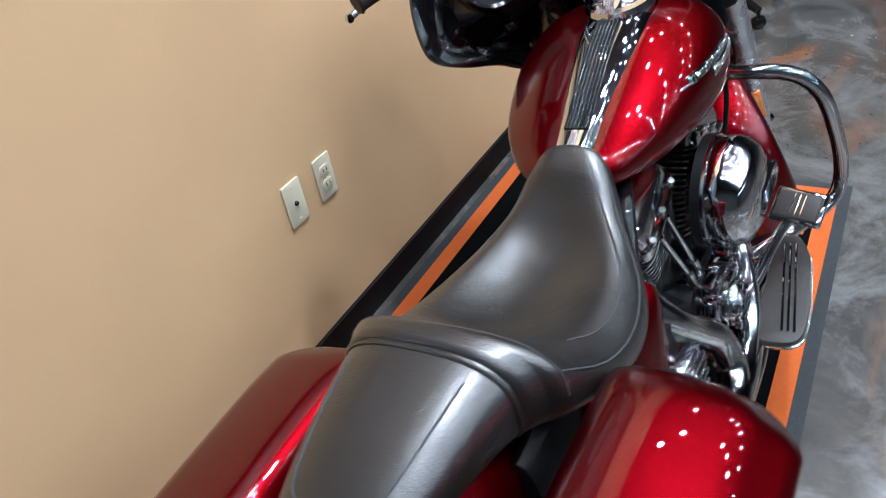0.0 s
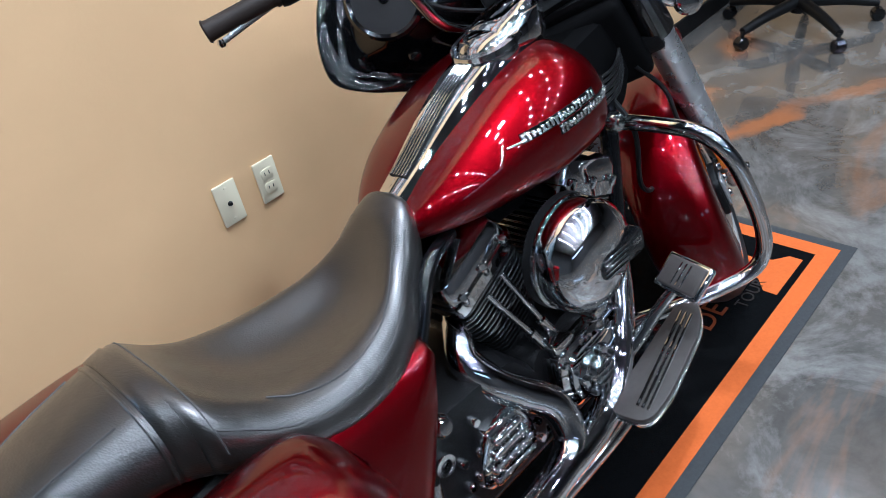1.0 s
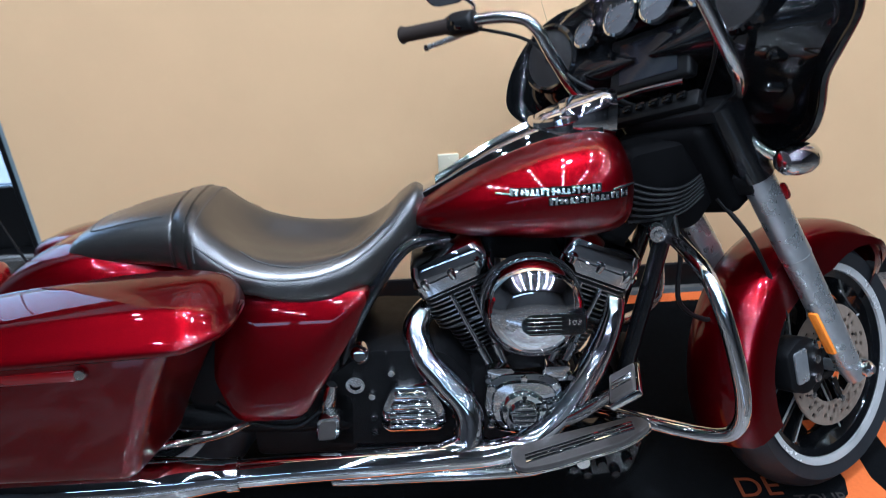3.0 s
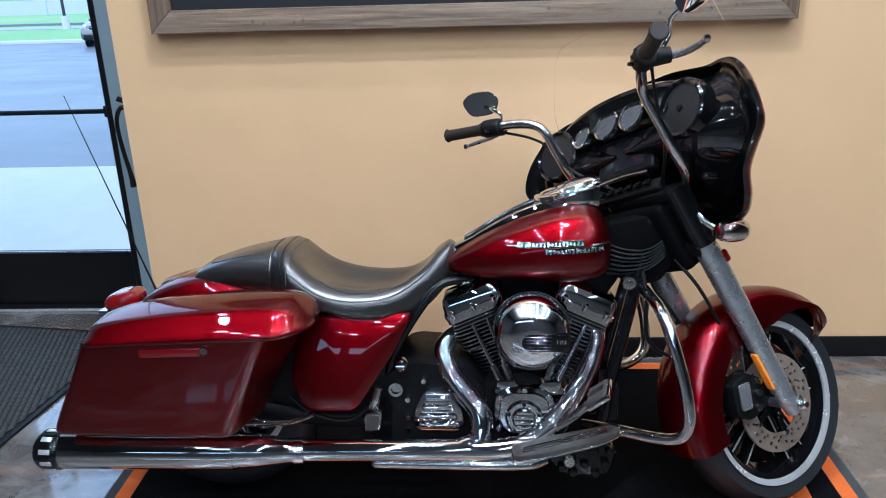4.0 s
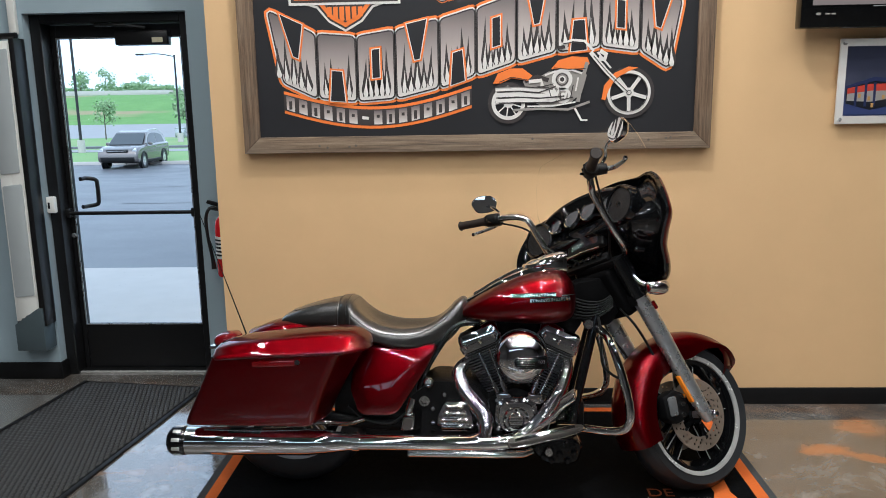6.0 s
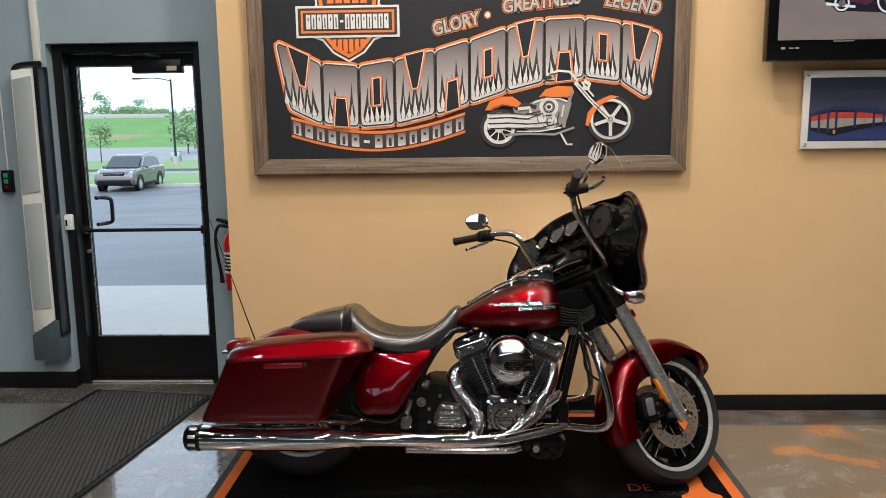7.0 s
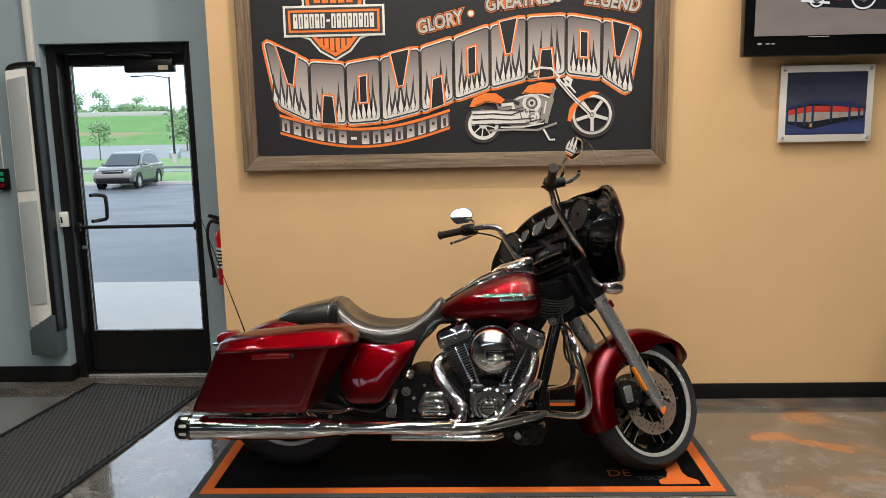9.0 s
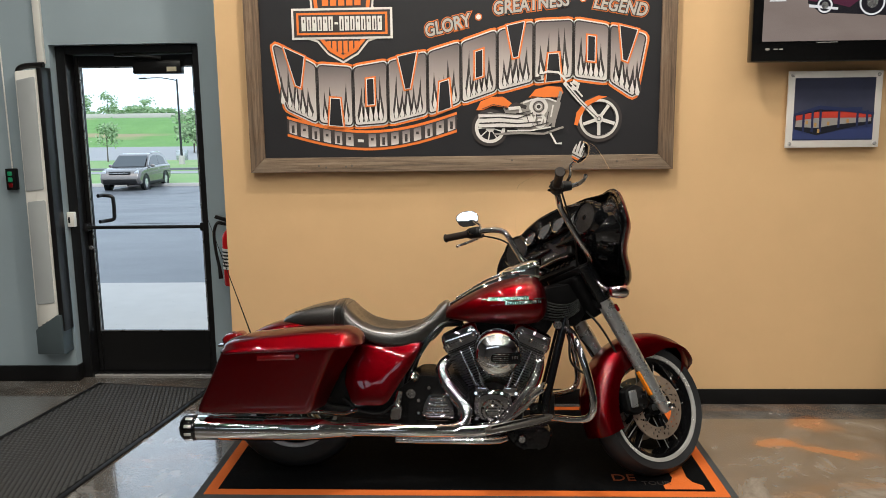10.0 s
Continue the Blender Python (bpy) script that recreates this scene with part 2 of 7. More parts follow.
k.bump(k.mix(0.5, vo.outputs["Distance"], k.mix(1.0, crease, (11.0, 11.0, 11.0), "MULTIPLY")), 0.25, 0.0036)
k.colour(k.mix(k.noise(9, 4), (0.007, 0.007, 0.007), (0.015, 0.014, 0.012)))
k.rough(k.noise(7, 4), 0.27, 0.42)
k.b.inputs["Coat Weight"].default_value, k.b.inputs["Coat Roughness"].default_value, k.b.inputs["Coat IOR"].default_value = 0.75, 0.25, 1.55
STITCH = mat("dark_stitching", (0.05, 0.05, 0.05), 0.7)
PAD = grained("grey_brown_rubber_pad", (0.036, 0.031, 0.028), 0.5, 0, 0.2, 60, 0.2, 0.001)
AMBER = mat("amber_reflector", (0.85, 0.25, 0.01), 0.25)
RED_LENS = mat("red_lens", (0.13, 0.002, 0.003), 0.08)
GRIP = grained("brown_black_grip_rubber", (0.020, 0.014, 0.011), 0.55, 0, 0.2, 90, 0.3, 0.001, 0.3)
RED_LENS.node_tree.nodes["Principled BSDF"].inputs["Coat Weight"].default_value = 1.0
DARK_GLASS = mat("dark_screen_glass", (0.012, 0.012, 0.016), 0.06)
DIAL = grained("black_dial_face", (0.075, 0.078, 0.085), 0.15, 0, 0.1, 50, 0)
SPEAKER = grained("speaker_mesh", (0.009, 0.009, 0.010), 0.5, 0.0, 0.3, 500, 0.6, 0.002)
MIRROR = mat("mirror_glass", (0.9, 0.9, 0.9), 0.01, 1.0)
ROTOR = grained("brake_rotor_steel", (0.42, 0.34, 0.27), 0.35, 0.7, 0.08, 120, 0.05, 0.001)
EMBLEM = mat("emblem_silver", (0.72, 0.72, 0.72), 0.2, 1.0)

DARK_WALL = plaster("dark_grey_paint", (0.05, 0.05, 0.053))
CEILING_DARK = plaster("charcoal_ceiling_paint", (0.03, 0.03, 0.032))
WHITE_PLASTIC = grained("off_white_plastic", (0.78, 0.78, 0.74), 0.45, 0, 0.05, 8, 0.05)
CREAM = grained("cream_plastic", (0.72, 0.66, 0.48), 0.4, 0, 0.04, 20, 0.03)
FROST = grained("frosted_grey_plastic", (0.40, 0.43, 0.44), 0.35, 0, 0.12, 3, 0.03)
SLATE = grained("slate_plastic", (0.06, 0.08, 0.09), 0.5, 0, 0.15, 12, 0.05)
GREEN = mat("green_button_plastic", (0.02, 0.28, 0.12), 0.4)
EXT_RED = grained("extinguisher_enamel", (0.55, 0.012, 0.015), 0.2, 0, 0.06, 10, 0)
LABEL_WHITE = grained("label_paper", (0.75, 0.73, 0.70), 0.6, 0, 0.05, 30, 0)
MAT_BROWN = grained("faded_brown_print", (0.013, 0.0085, 0.007), 0.85, 0, 0.2, 120, 0.2, 0.001)
GLASS = mat("clear_glass", (1, 1, 1), 0.0)
GLASS.node_tree.nodes["Principled BSDF"].inputs["Transmission Weight"].default_value = 1.0
GLASS.node_tree.nodes["Principled BSDF"].inputs["IOR"].default_value = 1.02
CLEAR_PLASTIC = mat("clear_windscreen_plastic", (1, 1, 1), 0.0)
CLEAR_PLASTIC.node_tree.nodes["Principled BSDF"].inputs["Transmission Weight"].default_value = 1.0
CLEAR_PLASTIC.node_tree.nodes["Principled BSDF"].inputs["IOR"].default_value = 1.12


# ---- the room ----
def structure(name, bm, material, label, category, sharp=38):
    return tagged(part(name, bm, material, None, "", sharp), label, category, kind="structure")


structure("floor", span((-5, -9, -0.2), (9, 1.575, 0)), CONCRETE, "polished stained concrete floor with grey and rust mottling", "floor")
structure("wall_north", span((-1.27, 1.0, 0), (9, 1.2, 4.2)), TAN, "tan painted plaster wall behind the motorcycle", "wall")
bm = bmesh.new()
add_box(bm, (-3.6825, 1.48, 2.1), (2.635, 0.2, 4.2))
add_box(bm, (-1.305, 1.48, 2.1), (0.39, 0.2, 4.2))
add_box(bm, (-1.9325, 1.48, 3.1), (0.865, 0.2, 2.2))
structure("wall_entrance", bm, GREY, "blue-grey painted wall round the entrance door", "wall")
structure("wall_return", span((-1.268, 1.2, 0), (-1.11, 1.38, 4.2)), GREY, "short grey return wall beside the entrance", "wall")
structure("wall_west", span((-5.2, -9.2, 0), (-5, 1.58, 4.2)), DARK_WALL, "plain dark side wall", "wall")
structure("wall_east", span((9, -9.2, 0), (9.2, 1.2, 4.2)), DARK_WALL, "plain dark side wall", "wall")
bm = bmesh.new()
for x0, x1, z0, z1 in ((-5, -4.7, 0, 4.2), (0.3, 9, 0, 4.2), (-4.7, 0.3, 3.45, 4.2), (-4.7, 0.3, 0, 2.95)) + tuple((x - 0.06, x + 0.06, 2.95, 3.45) for x in (-3.7, -2.7, -1.7, -0.7)):
    add_box(bm, ((x0 + x1) / 2, -9.1, (z0 + z1) / 2), (x1 - x0, 0.2, z1 - z0))
structure("wall_south", bm, DARK_WALL, "dark storefront wall with a row of high windows", "wall")
structure("ceiling", span((-5.2, -9.2, 4.2), (9.2, 1.58, 4.3)), CEILING_DARK, "plain dark painted ceiling", "ceiling")
structure("baseboard", span((-1.272, 0.988, 0), (9, 1.0, 0.085), 0.003), BASE_BLACK, "black rubber cove base along the tan wall", "baseboard")
structure("baseboard_entrance", span((-5, 1.366, 0), (-2.367, 1.38, 0.098), 0.003), BASE_BLACK, "black rubber cove base along the grey wall", "baseboard")
structure("baseboard_jamb", span((-2.367, 1.366, 0), (-2.353, 1.44, 0.098), 0.003), BASE_BLACK, "black rubber cove base at the door reveal", "baseboard")

LAMP = bpy.data.materials.new("warm_lamp_face")
LAMP.use_nodes = True
LAMP.node_tree.nodes["Principled BSDF"].inputs["Emission Color"].default_value = (1.0, 0.88, 0.71, 1)
LAMP.node_tree.nodes["Principled BSDF"].inputs["Emission Strength"].default_value = LAMP_POWER
LAMP_SPOT = LAMP.copy()
LAMP_SPOT.name = "warm_spot_face"
LAMP_SPOT.node_tree.nodes["Principled BSDF"].inputs["Emission Strength"].default_value = LAMP_POWER * 2.9
LAMP_SPOT.node_tree.nodes["Principled BSDF"].inputs["Emission Color"].default_value = (1.0, 0.86, 0.68, 1)
LAMP_RING = mat("white_lamp_ring", (0.8, 0.8, 0.78), 0.4)


def ceiling_lamp():
    t = thing("ceiling_lamp", "small round warm ceiling lamp with a white ring", "lamp", "rows of ceiling lamps")
    part("ring", lathe([(0.058, 0), (0.08, 0), (0.08, 0.03), (0.058, 0.03)], 24, None, True), LAMP_RING, t)
    part("bulb", lathe([(0, 0.012), (0.056, 0.012)], 12), LAMP, t)
    return t


lamp = ceiling_lamp()
spots = [(-2.3 + 1.1 * i, 0.25 - 0.98 * j) for i in range(6) for j in range(9)]
lamp.matrix_world = pose(*spots[0], 4.168)
for x, y in spots[1:] + [(1.75, 0.62)]:
    copy_thing(lamp, pose(x, y, 4.168))


# a brighter spot lamp over the motorcycle
spot = thing("spot_lamp", "round warm ceiling spot lamp above the motorcycle", "lamp", at=pose(0.10, -0.28, 4.168))
part("ring", lathe([(0.088, 0), (0.11, 0), (0.11, 0.03), (0.088, 0.03)], 24, None, True), LAMP_RING, spot)
part("bulb", lathe([(0, 0.012), (0.086, 0.012)], 16), LAMP_SPOT, spot)


# ---- entrance door ----
door = tagged(thing("door_1", "black metal framed glass entrance door with a push bar", "door"), kind="structure")
bm = bmesh.new()
for a, b in (((-2.364, 1.44, 0), (-2.305, 1.60, 1.998)), ((-1.556, 1.44, 0), (-1.501, 1.60, 1.998)), ((-2.305, 1.44, 1.955), (-1.556, 1.60, 1.998))):
    a, b = Vector(a), Vector(b)
    add_box(bm, (a + b) / 2, b - a, 0.003, 1)
part("door_frame", bm, FRAME_BLACK, door, "black metal door frame")
bm = bmesh.new()
for a, b in (((-2.303, 1.53, 0.012), (-2.275, 1.575, 1.952)), ((-1.585, 1.53, 0.012), (-1.558, 1.575, 1.952)), ((-2.275, 1.53, 0.012), (-1.585, 1.575, 0.272)), ((-2.275, 1.53, 1.886), (-1.585, 1.575, 1.952))):
    a, b = Vector(a), Vector(b)
    add_box(bm, (a + b) / 2, b - a, 0.003, 1)
leaf = part("door_leaf", bm, FRAME_BLACK, door, "black door leaf")
bm = bmesh.new()
for a, b in (((-2.275, 1.526, 0.272), (-2.267, 1.53, 1.886)), ((-1.593, 1.526, 0.272), (-1.585, 1.53, 1.886)), ((-2.267, 1.526, 0.272), (-1.593, 1.53, 0.280)), ((-2.267, 1.526, 1.878), (-1.593, 1.53, 1.886))):
    a, b = Vector(a), Vector(b)
    add_box(bm, (a + b) / 2, b - a)
part("glass_bead", bm, ALLOY, leaf, "thin silver glazing bead")
pane = part("pane", span((-2.275, 1.548, 0.272), (-1.585, 1.554, 1.886)), GLASS, leaf, "clear glass pane")
pane.visible_shadow = False
part("push_bar", tube([(-2.325, 1.50, 0.93), (-1.565, 1.50, 0.932)], 0.011, 12, 1, False), FRAME_BLACK, leaf, "black push bar")
for x in (-2.30, -1.575):
    part("bar_bracket", box((x, 1.515, 0.931), (0.035, 0.05, 0.05), 0.005), FRAME_BLACK, leaf)
part("pull_handle", tube([(-2.25, 1.585, 0.955), (-2.235, 1.625, 0.955), (-2.19, 1.64, 0.965), (-2.182, 1.64, 1.0), (-2.182, 1.64, 1.07), (-2.19, 1.64, 1.105), (-2.235, 1.625, 1.115), (-2.25, 1.585, 1.115)], 0.012, 12, 5), FRAME_BLACK, leaf, "black pull handle outside")
part("lock_cylinder", lathe([(0, 0.008), (0.012, 0.007), (0.014, 0)], 16, aim((-2.29, 1.53, 0.80), (0, -1, 0))), ALLOY, leaf)
closer = part("door_closer", span((-1.925, 1.47, 1.838), (-1.638, 1.53, 1.915), 0.008), FRAME_BLACK, leaf, "black overhead door closer")
part("closer_label", span((-1.722, 1.4685, 1.85), (-1.664, 1.4705, 1.876)), CREAM, closer, "pale sticker")
part("closer_arm", tube([(-1.75, 1.46, 1.925), (-1.88, 1.44, 1.94), (-2.02, 1.46, 1.945)], 0.009, 8, 4), FRAME_BLACK, closer)
part("threshold", span((-2.305, 1.478, 0.0005), (-1.556, 1.60, 0.012), 0.003), FRAME_BLACK, door, "dark metal threshold")
part("threshold_strip", span((-2.305, 1.462, 0.0005), (-1.556, 1.477, 0.011), 0.002), ALLOY_BRIGHT, door, "bright aluminium threshold strip")
for z in (0.25, 0.95, 1.75):
    part("hinge", tube([(-1.553, 1.522, z - 0.05), (-1.553, 1.522, z + 0.05)], 0.008, 10, 1, False), FRAME_BLACK, leaf)

sensor = thing("door_sensor", "small white plastic sensor box on the door frame", "sensor")
part("case", span((-2.362, 1.405, 0.945), (-2.318, 1.44, 1.035), 0.006), WHITE_PLASTIC, sensor)
part("slot", span((-2.352, 1.402, 0.97), (-2.342, 1.406, 1.005)), FRAME_BLACK, sensor)

# ---- wall panel beside the door ----
panel = thing("wall_panel", "tall white wall-mounted panel with grey windows and black edge", "panel")
part("shell", prism(rounded([(-2.535, 0.36), (-2.398, 0.40), (-2.392, 1.86), (-2.525, 1.85)], 0.012, 3), 1.285, 1.379, "xz", 0.008), WHITE_PLASTIC, panel, "off-white plastic shell")
part("upper_window", prism(rounded([(-2.520, 1.17), (-2.414, 1.18), (-2.408, 1.82), (-2.514, 1.80)], 0.01, 3), 1.280, 1.2865, "xz", 0.002), FROST, panel, "frosted grey window")
part("lower_window", prism(rounded([(-2.522, 0.50), (-2.414, 0.51), (-2.412, 1.12), (-2.518, 1.11)], 0.01, 3), 1.280, 1.2865, "xz", 0.002), FROST, panel, "frosted grey window")
part("edge_strip", prism([(-2.395, 0.33), (-2.362, 0.34), (-2.362, 1.87), (-2.391, 1.87)], 1.275, 1.379, "xz", 0.005), FRAME_BLACK, panel, "black edge strip")
part("top_cap", tube([(-2.528, 1.33, 1.84), (-2.518, 1.33, 1.868), (-2.47, 1.33, 1.882), (-2.375, 1.33, 1.886)], 0.016, 10, 5), FRAME_BLACK, panel, "black curved cap")
part("foot_box", prism([(-2.535, 0.20), (-2.372, 0.20), (-2.372, 0.44), (-2.40, 0.44), (-2.535, 0.35)], 1.262, 1.379, "xz", 0.008), SLATE, panel, "dark slate-coloured base box")
for i in range(3):
    part("cable_entry", span((-2.525 + 0.025 * i, 1.275, 0.352 + 0.016 * i), (-2.512 + 0.025 * i, 1.30, 0.366 + 0.016 * i), 0.003), FRAME_BLACK, panel)
raceway = thing("cable_raceway", "white surface-mounted cable raceway running up the wall", "raceway")
part("cover", span((-2.425, 1.352, 1.895), (-2.385, 1.379, 4.19), 0.004), WHITE_PLASTIC, raceway)
sw = thing("switch_box", "black push-button box with green and red buttons", "switch")
part("case", span((-2.672, 1.345, 1.175), (-2.612, 1.379, 1.30), 0.005), BASE_BLACK, sw)
part("green_button", span((-2.656, 1.338, 1.258), (-2.630, 1.346, 1.283), 0.004), GREEN, sw, "green button")
part("middle_button", span((-2.656, 1.338, 1.224), (-2.630, 1.346, 1.249), 0.004), GREEN, sw, "green button")
part("red_button", span((-2.656, 1.338, 1.190), (-2.630, 1.346, 1.215), 0.004), RED_LENS, sw, "red button")
part("cable", tube([(-2.642, 1.372, 1.30), (-2.645, 1.372, 2.4), (-2.64, 1.372, 4.18)], 0.004, 8, 2), WHITE_PLASTIC, sw, "thin grey cable")

# ---- fire extinguisher on the return wall ----
fx = thing("fire_extinguisher", "red fire extinguisher with black hose hung on the wall", "extinguisher")
part("cylinder", lathe([(0, 0.0), (0.05, 0.0), (0.056, 0.012), (0.056, 0.27), (0.05, 0.30), (0.03, 0.325), (0.02, 0.34), (0, 0.34)], 32, pose(-1.335, 1.285, 0.615)), EXT_RED, fx, "glossy red cylinder")
part("label_band", lathe([(0.0565, 0.10), (0.0572, 0.10), (0.0572, 0.22), (0.0565, 0.22)], 32, pose(-1.335, 1.285, 0.615), True), LABEL_WHITE, fx, "white instruction label")
for i in range(5):
    part("label_bar", lathe([(0.0573, 0.115 + 0.02 * i), (0.0578, 0.115 + 0.02 * i), (0.0578, 0.125 + 0.02 * i), (0.0573, 0.125 + 0.02 * i)], 32, pose(-1.335, 1.285, 0.615), True), FRAME_BLACK, fx)
part("valve", tube([(-1.335, 1.285, 0.95), (-1.335, 1.285, 0.985)], 0.017, 14, 1, False), ALLOY, fx)
part("squeeze_handle", prism([(-1.43, 1.008), (-1.33, 0.975), (-1.30, 0.982), (-1.33, 1.0), (-1.42, 1.025)], 1.275, 1.295, "xz", 0.003), FRAME_BLACK, fx, "black squeeze handle")
part("carry_handle", prism([(-1.425, 0.975), (-1.33, 0.958), (-1.33, 0.97), (-1.42, 0.987)], 1.275, 1.295, "xz", 0.003), FRAME_BLACK, fx)
part("hose", tube([(-1.345, 1.275, 0.97), (-1.40, 1.26, 0.985), (-1.425, 1.25, 0.93), (-1.42, 1.25, 0.82), (-1.405, 1.25, 0.72), (-1.40, 1.25, 0.66)], [0.009, 0.009, 0.009, 0.009, 0.010, 0.014], 10, 6), FRAME_BLACK, fx, "black hose")
part("pull_tag", tube([(-1.40, 1.27, 0.99), (-1.435, 1.255, 0.93), (-1.42, 1.255, 0.86)], 0.003, 6, 5), CREAM, fx, "pale plastic tie")
part("bracket", span((-1.285, 1.25, 0.70), (-1.2685, 1.32, 0.90), 0.003), FRAME_BLACK, fx)

# ---- entrance rug ----
RUGM = Matrix.Translation((-1.478, 1.222, 0)) @ Matrix.Rotation(math.atan2(0.112, -0.725) + radians(1.2), 4, "Z")
rug = thing("entrance_rug", "charcoal ribbed entrance rug on the concrete floor", "rug", at=RUGM)
W_, L_ = 0.735, 2.3
RUG_DARK = grained("rug_groove_rubber", (0.010, 0.010, 0.0105), 0.8, 0, 0.3, 60, 0.3, 0.002, 0.1)
part("backing", box((W_ / 2, L_ / 2, 0.0035), (W_, L_, 0.006), 0.002), RUG_DARK, rug, "dark rubber backing")
# raised diamond blocks in staggered rows
verts, faces = [], []
cols, rows_ = 27, 82
for r in range(rows_):
    for c in range(cols):
        cx = 0.030 + (W_ - 0.06) * (c + 0.5 + 0.5 * (r % 2)) / (cols + 0.5)
        cy = 0.025 + (L_ - 0.05) * (r + 0.5) / rows_
        n = len(verts)
        for z, k_ in ((0.006, 0.88), (0.0130, 0.50)):
            verts += [(cx + a * 0.0122 * k_, cy + b * 0.0272 * k_, z) for a, b in ((-1, 0), (0, -1), (1, 0), (0, 1))]
        faces += [(n + 4, n + 5, n + 6, n + 7)] + [(n + i, n + (i + 1) % 4, n + 4 + (i + 1) % 4, n + 4 + i) for i in range(4)]
me = bpy.data.meshes.new("ribs")
me.from_pydata(verts, [], faces)
me.materials.append(RUG)
ribs = tagged(new("ribs", me), kind="stuff")
ribs.parent = rug
for x in (0.012, W_ - 0.012):
    part("border", box((x, L_ / 2, 0.006), (0.022, L_ - 0.004, 0.009), 0.003), BASE_BLACK, rug)

# ---- mat under the motorcycle ----
fm = thing("floor_mat", "black display mat with orange border under the motorcycle", "mat")
part("border", prism([(-1.115, -0.112), (1.137, -0.112), (1.137, 0.965), (-1.115, 0.965)], 0.0005, 0.0030, "xy"), MAT_GREY, fm, "grey mat edge")


def frame_ring(x0, x1, y0, y1, w, z0, z1):
    bm = bmesh.new()
    for a in ((x0, y0, x1, y0 + w), (x0, y1 - w, x1, y1), (x0, y0 + w, x0 + w, y1 - w), (x1 - w, y0 + w, x1, y1 - w)):
        add_box(bm, ((a[0] + a[2]) / 2, (a[1] + a[3]) / 2, (z0 + z1) / 2), (a[2] - a[0], a[3] - a[1], z1 - z0))
    return bm


part("orange_stripe", frame_ring(-1.082, 1.106, -0.080, 0.936, 0.047, 0.0028, 0.0042), MAT_ORANGE, fm, "orange border stripe")
part("field", prism([(-1.035, -0.033), (1.059, -0.033), (1.059, 0.889), (-1.035, 0.889)], 0.0028, 0.0040, "xy"), RUBBER_MAT, fm, "black mat field")
ONE = [(0.855, -0.015), (1.02, -0.015), (1.02, 0.02), (0.985, 0.05), (0.972, 0.095), (0.985, 0.30), (0.895, 0.30), (0.90, 0.22), (0.91, 0.095), (0.895, 0.05), (0.855, 0.02)]
part("print_shape", prism(ONE, 0.0038, 0.0052, "xy"), MAT_ORANGE, fm, "orange printed numeral shape")


def letters(body, size, m, material, parent, name="lettering", depth=0.0006, squash=1.0, bold=0.0, slant=0.0):
    c = bpy.data.curves.new(name, "FONT")
    c.body, c.size, c.extrude, c.align_x, c.align_y = body, size, depth, "CENTER", "CENTER"
    c.offset, c.shear = bold, slant
    tmp = new(name, c)
    me = bpy.data.meshes.new_from_object(tmp.evaluated_get(bpy.context.evaluated_depsgraph_get()))
    bpy.data.objects.remove(tmp)
    me.materials.clear()
    me.materials.append(material)
    ob = new(name, me)
    ob.matrix_world = m @ Matrix.Diagonal((squash, 1, 1, 1))
    ob.parent = parent
    return ob


MAT_RUST = grained("worn_orange_print", (0.15, 0.038, 0.013), 0.85, 0, 0.3, 90, 0.2, 0.001, 0.1)
letters("DE", 0.085, pose(0.70, 0.088, 0.0046), MAT_RUST, fm)
letters("TOUR", 0.045, pose(0.83, 0.040, 0.0046), MAT_BROWN, fm)

# ---- wall plates ----
for x, kind_ in ((0.031, "cable"), (0.1505, "outlet")):
    wp = thing("wall_plate", "cream plastic wall plate with a cable hole" if kind_ == "cable" else "cream plastic duplex outlet plate", "outlet")
    part("plate", prism(rounded([(x - 0.032, 0.410), (x + 0.032, 0.410), (x + 0.032, 0.522), (x - 0.032, 0.522)], 0.005, 3), 0.993, 0.9995, "xz", 0.003), CREAM, wp)
    if kind_ == "cable":
        part("jack", lathe([(0, 0.006), (0.004, 0.006), (0.006, 0.003), (0.0065, 0)], 14, aim((x, 0.993, 0.466), (0, -1, 0))), FRAME_BLACK, wp)
    else:
        for z in (0.447, 0.485):
            soc = part("socket", prism(rounded([(x - 0.017, z - 0.014), (x + 0.017, z - 0.014), (x + 0.017, z + 0.014), (x - 0.017, z + 0.014)], 0.009, 4), 0.9905, 0.9932, "xz", 0.0006), CREAM, wp)
            for dx in (-0.0065, 0.0065):
                part("slot", box((x + dx, 0.9903, z + 0.002), (0.002, 0.0012, 0.009)), FRAME_BLACK, soc)
    for z in ((0.424, 0.508) if kind_ == "cable" else (0.466,)):
        part("screw", lathe([(0, 0.0015), (0.003, 0.001), (0.0035, 0)], 10, aim((x, 0.993, z), (0, -1, 0))), CREAM, wp)


# ---- the motorcycle: x ahead, y to its left, z up from the tyres' line, leaning on its stand ----
BIKE = Matrix.Translation((0.0575, 0.185, 0.0)) @ pose(0, 0, 0, 0, 0, -2.0) @ pose(0, 0, 0, -7.0)
bike = thing("motorcycle", "candy red touring motorcycle with chrome engine leaning on its stand", "motorcycle", at=BIKE)
AXIS_AT, AXIS = Vector((0.703, 0, 0.315)), Vector((-math.sin(radians(29)), 0, math.cos(radians(29))))
STEER = Matrix.Translation(AXIS_AT) @ Matrix.Rotation(radians(35.3), 4, AXIS) @ Matrix.Translation(-AXIS_AT)
FAIR = STEER @ Matrix.Translation((0.393, 0.045, 1.016)) @ Matrix.Rotation(radians(8), 4, AXIS) @ Matrix.Translation((-0.33, 0, -1.0))
FLIP = Matrix.Diagonal((1, -1, 1, 1))
FA, RA = Vector((0.770, 0, 0.2815)), Vector((-0.80, 0, 0.308))


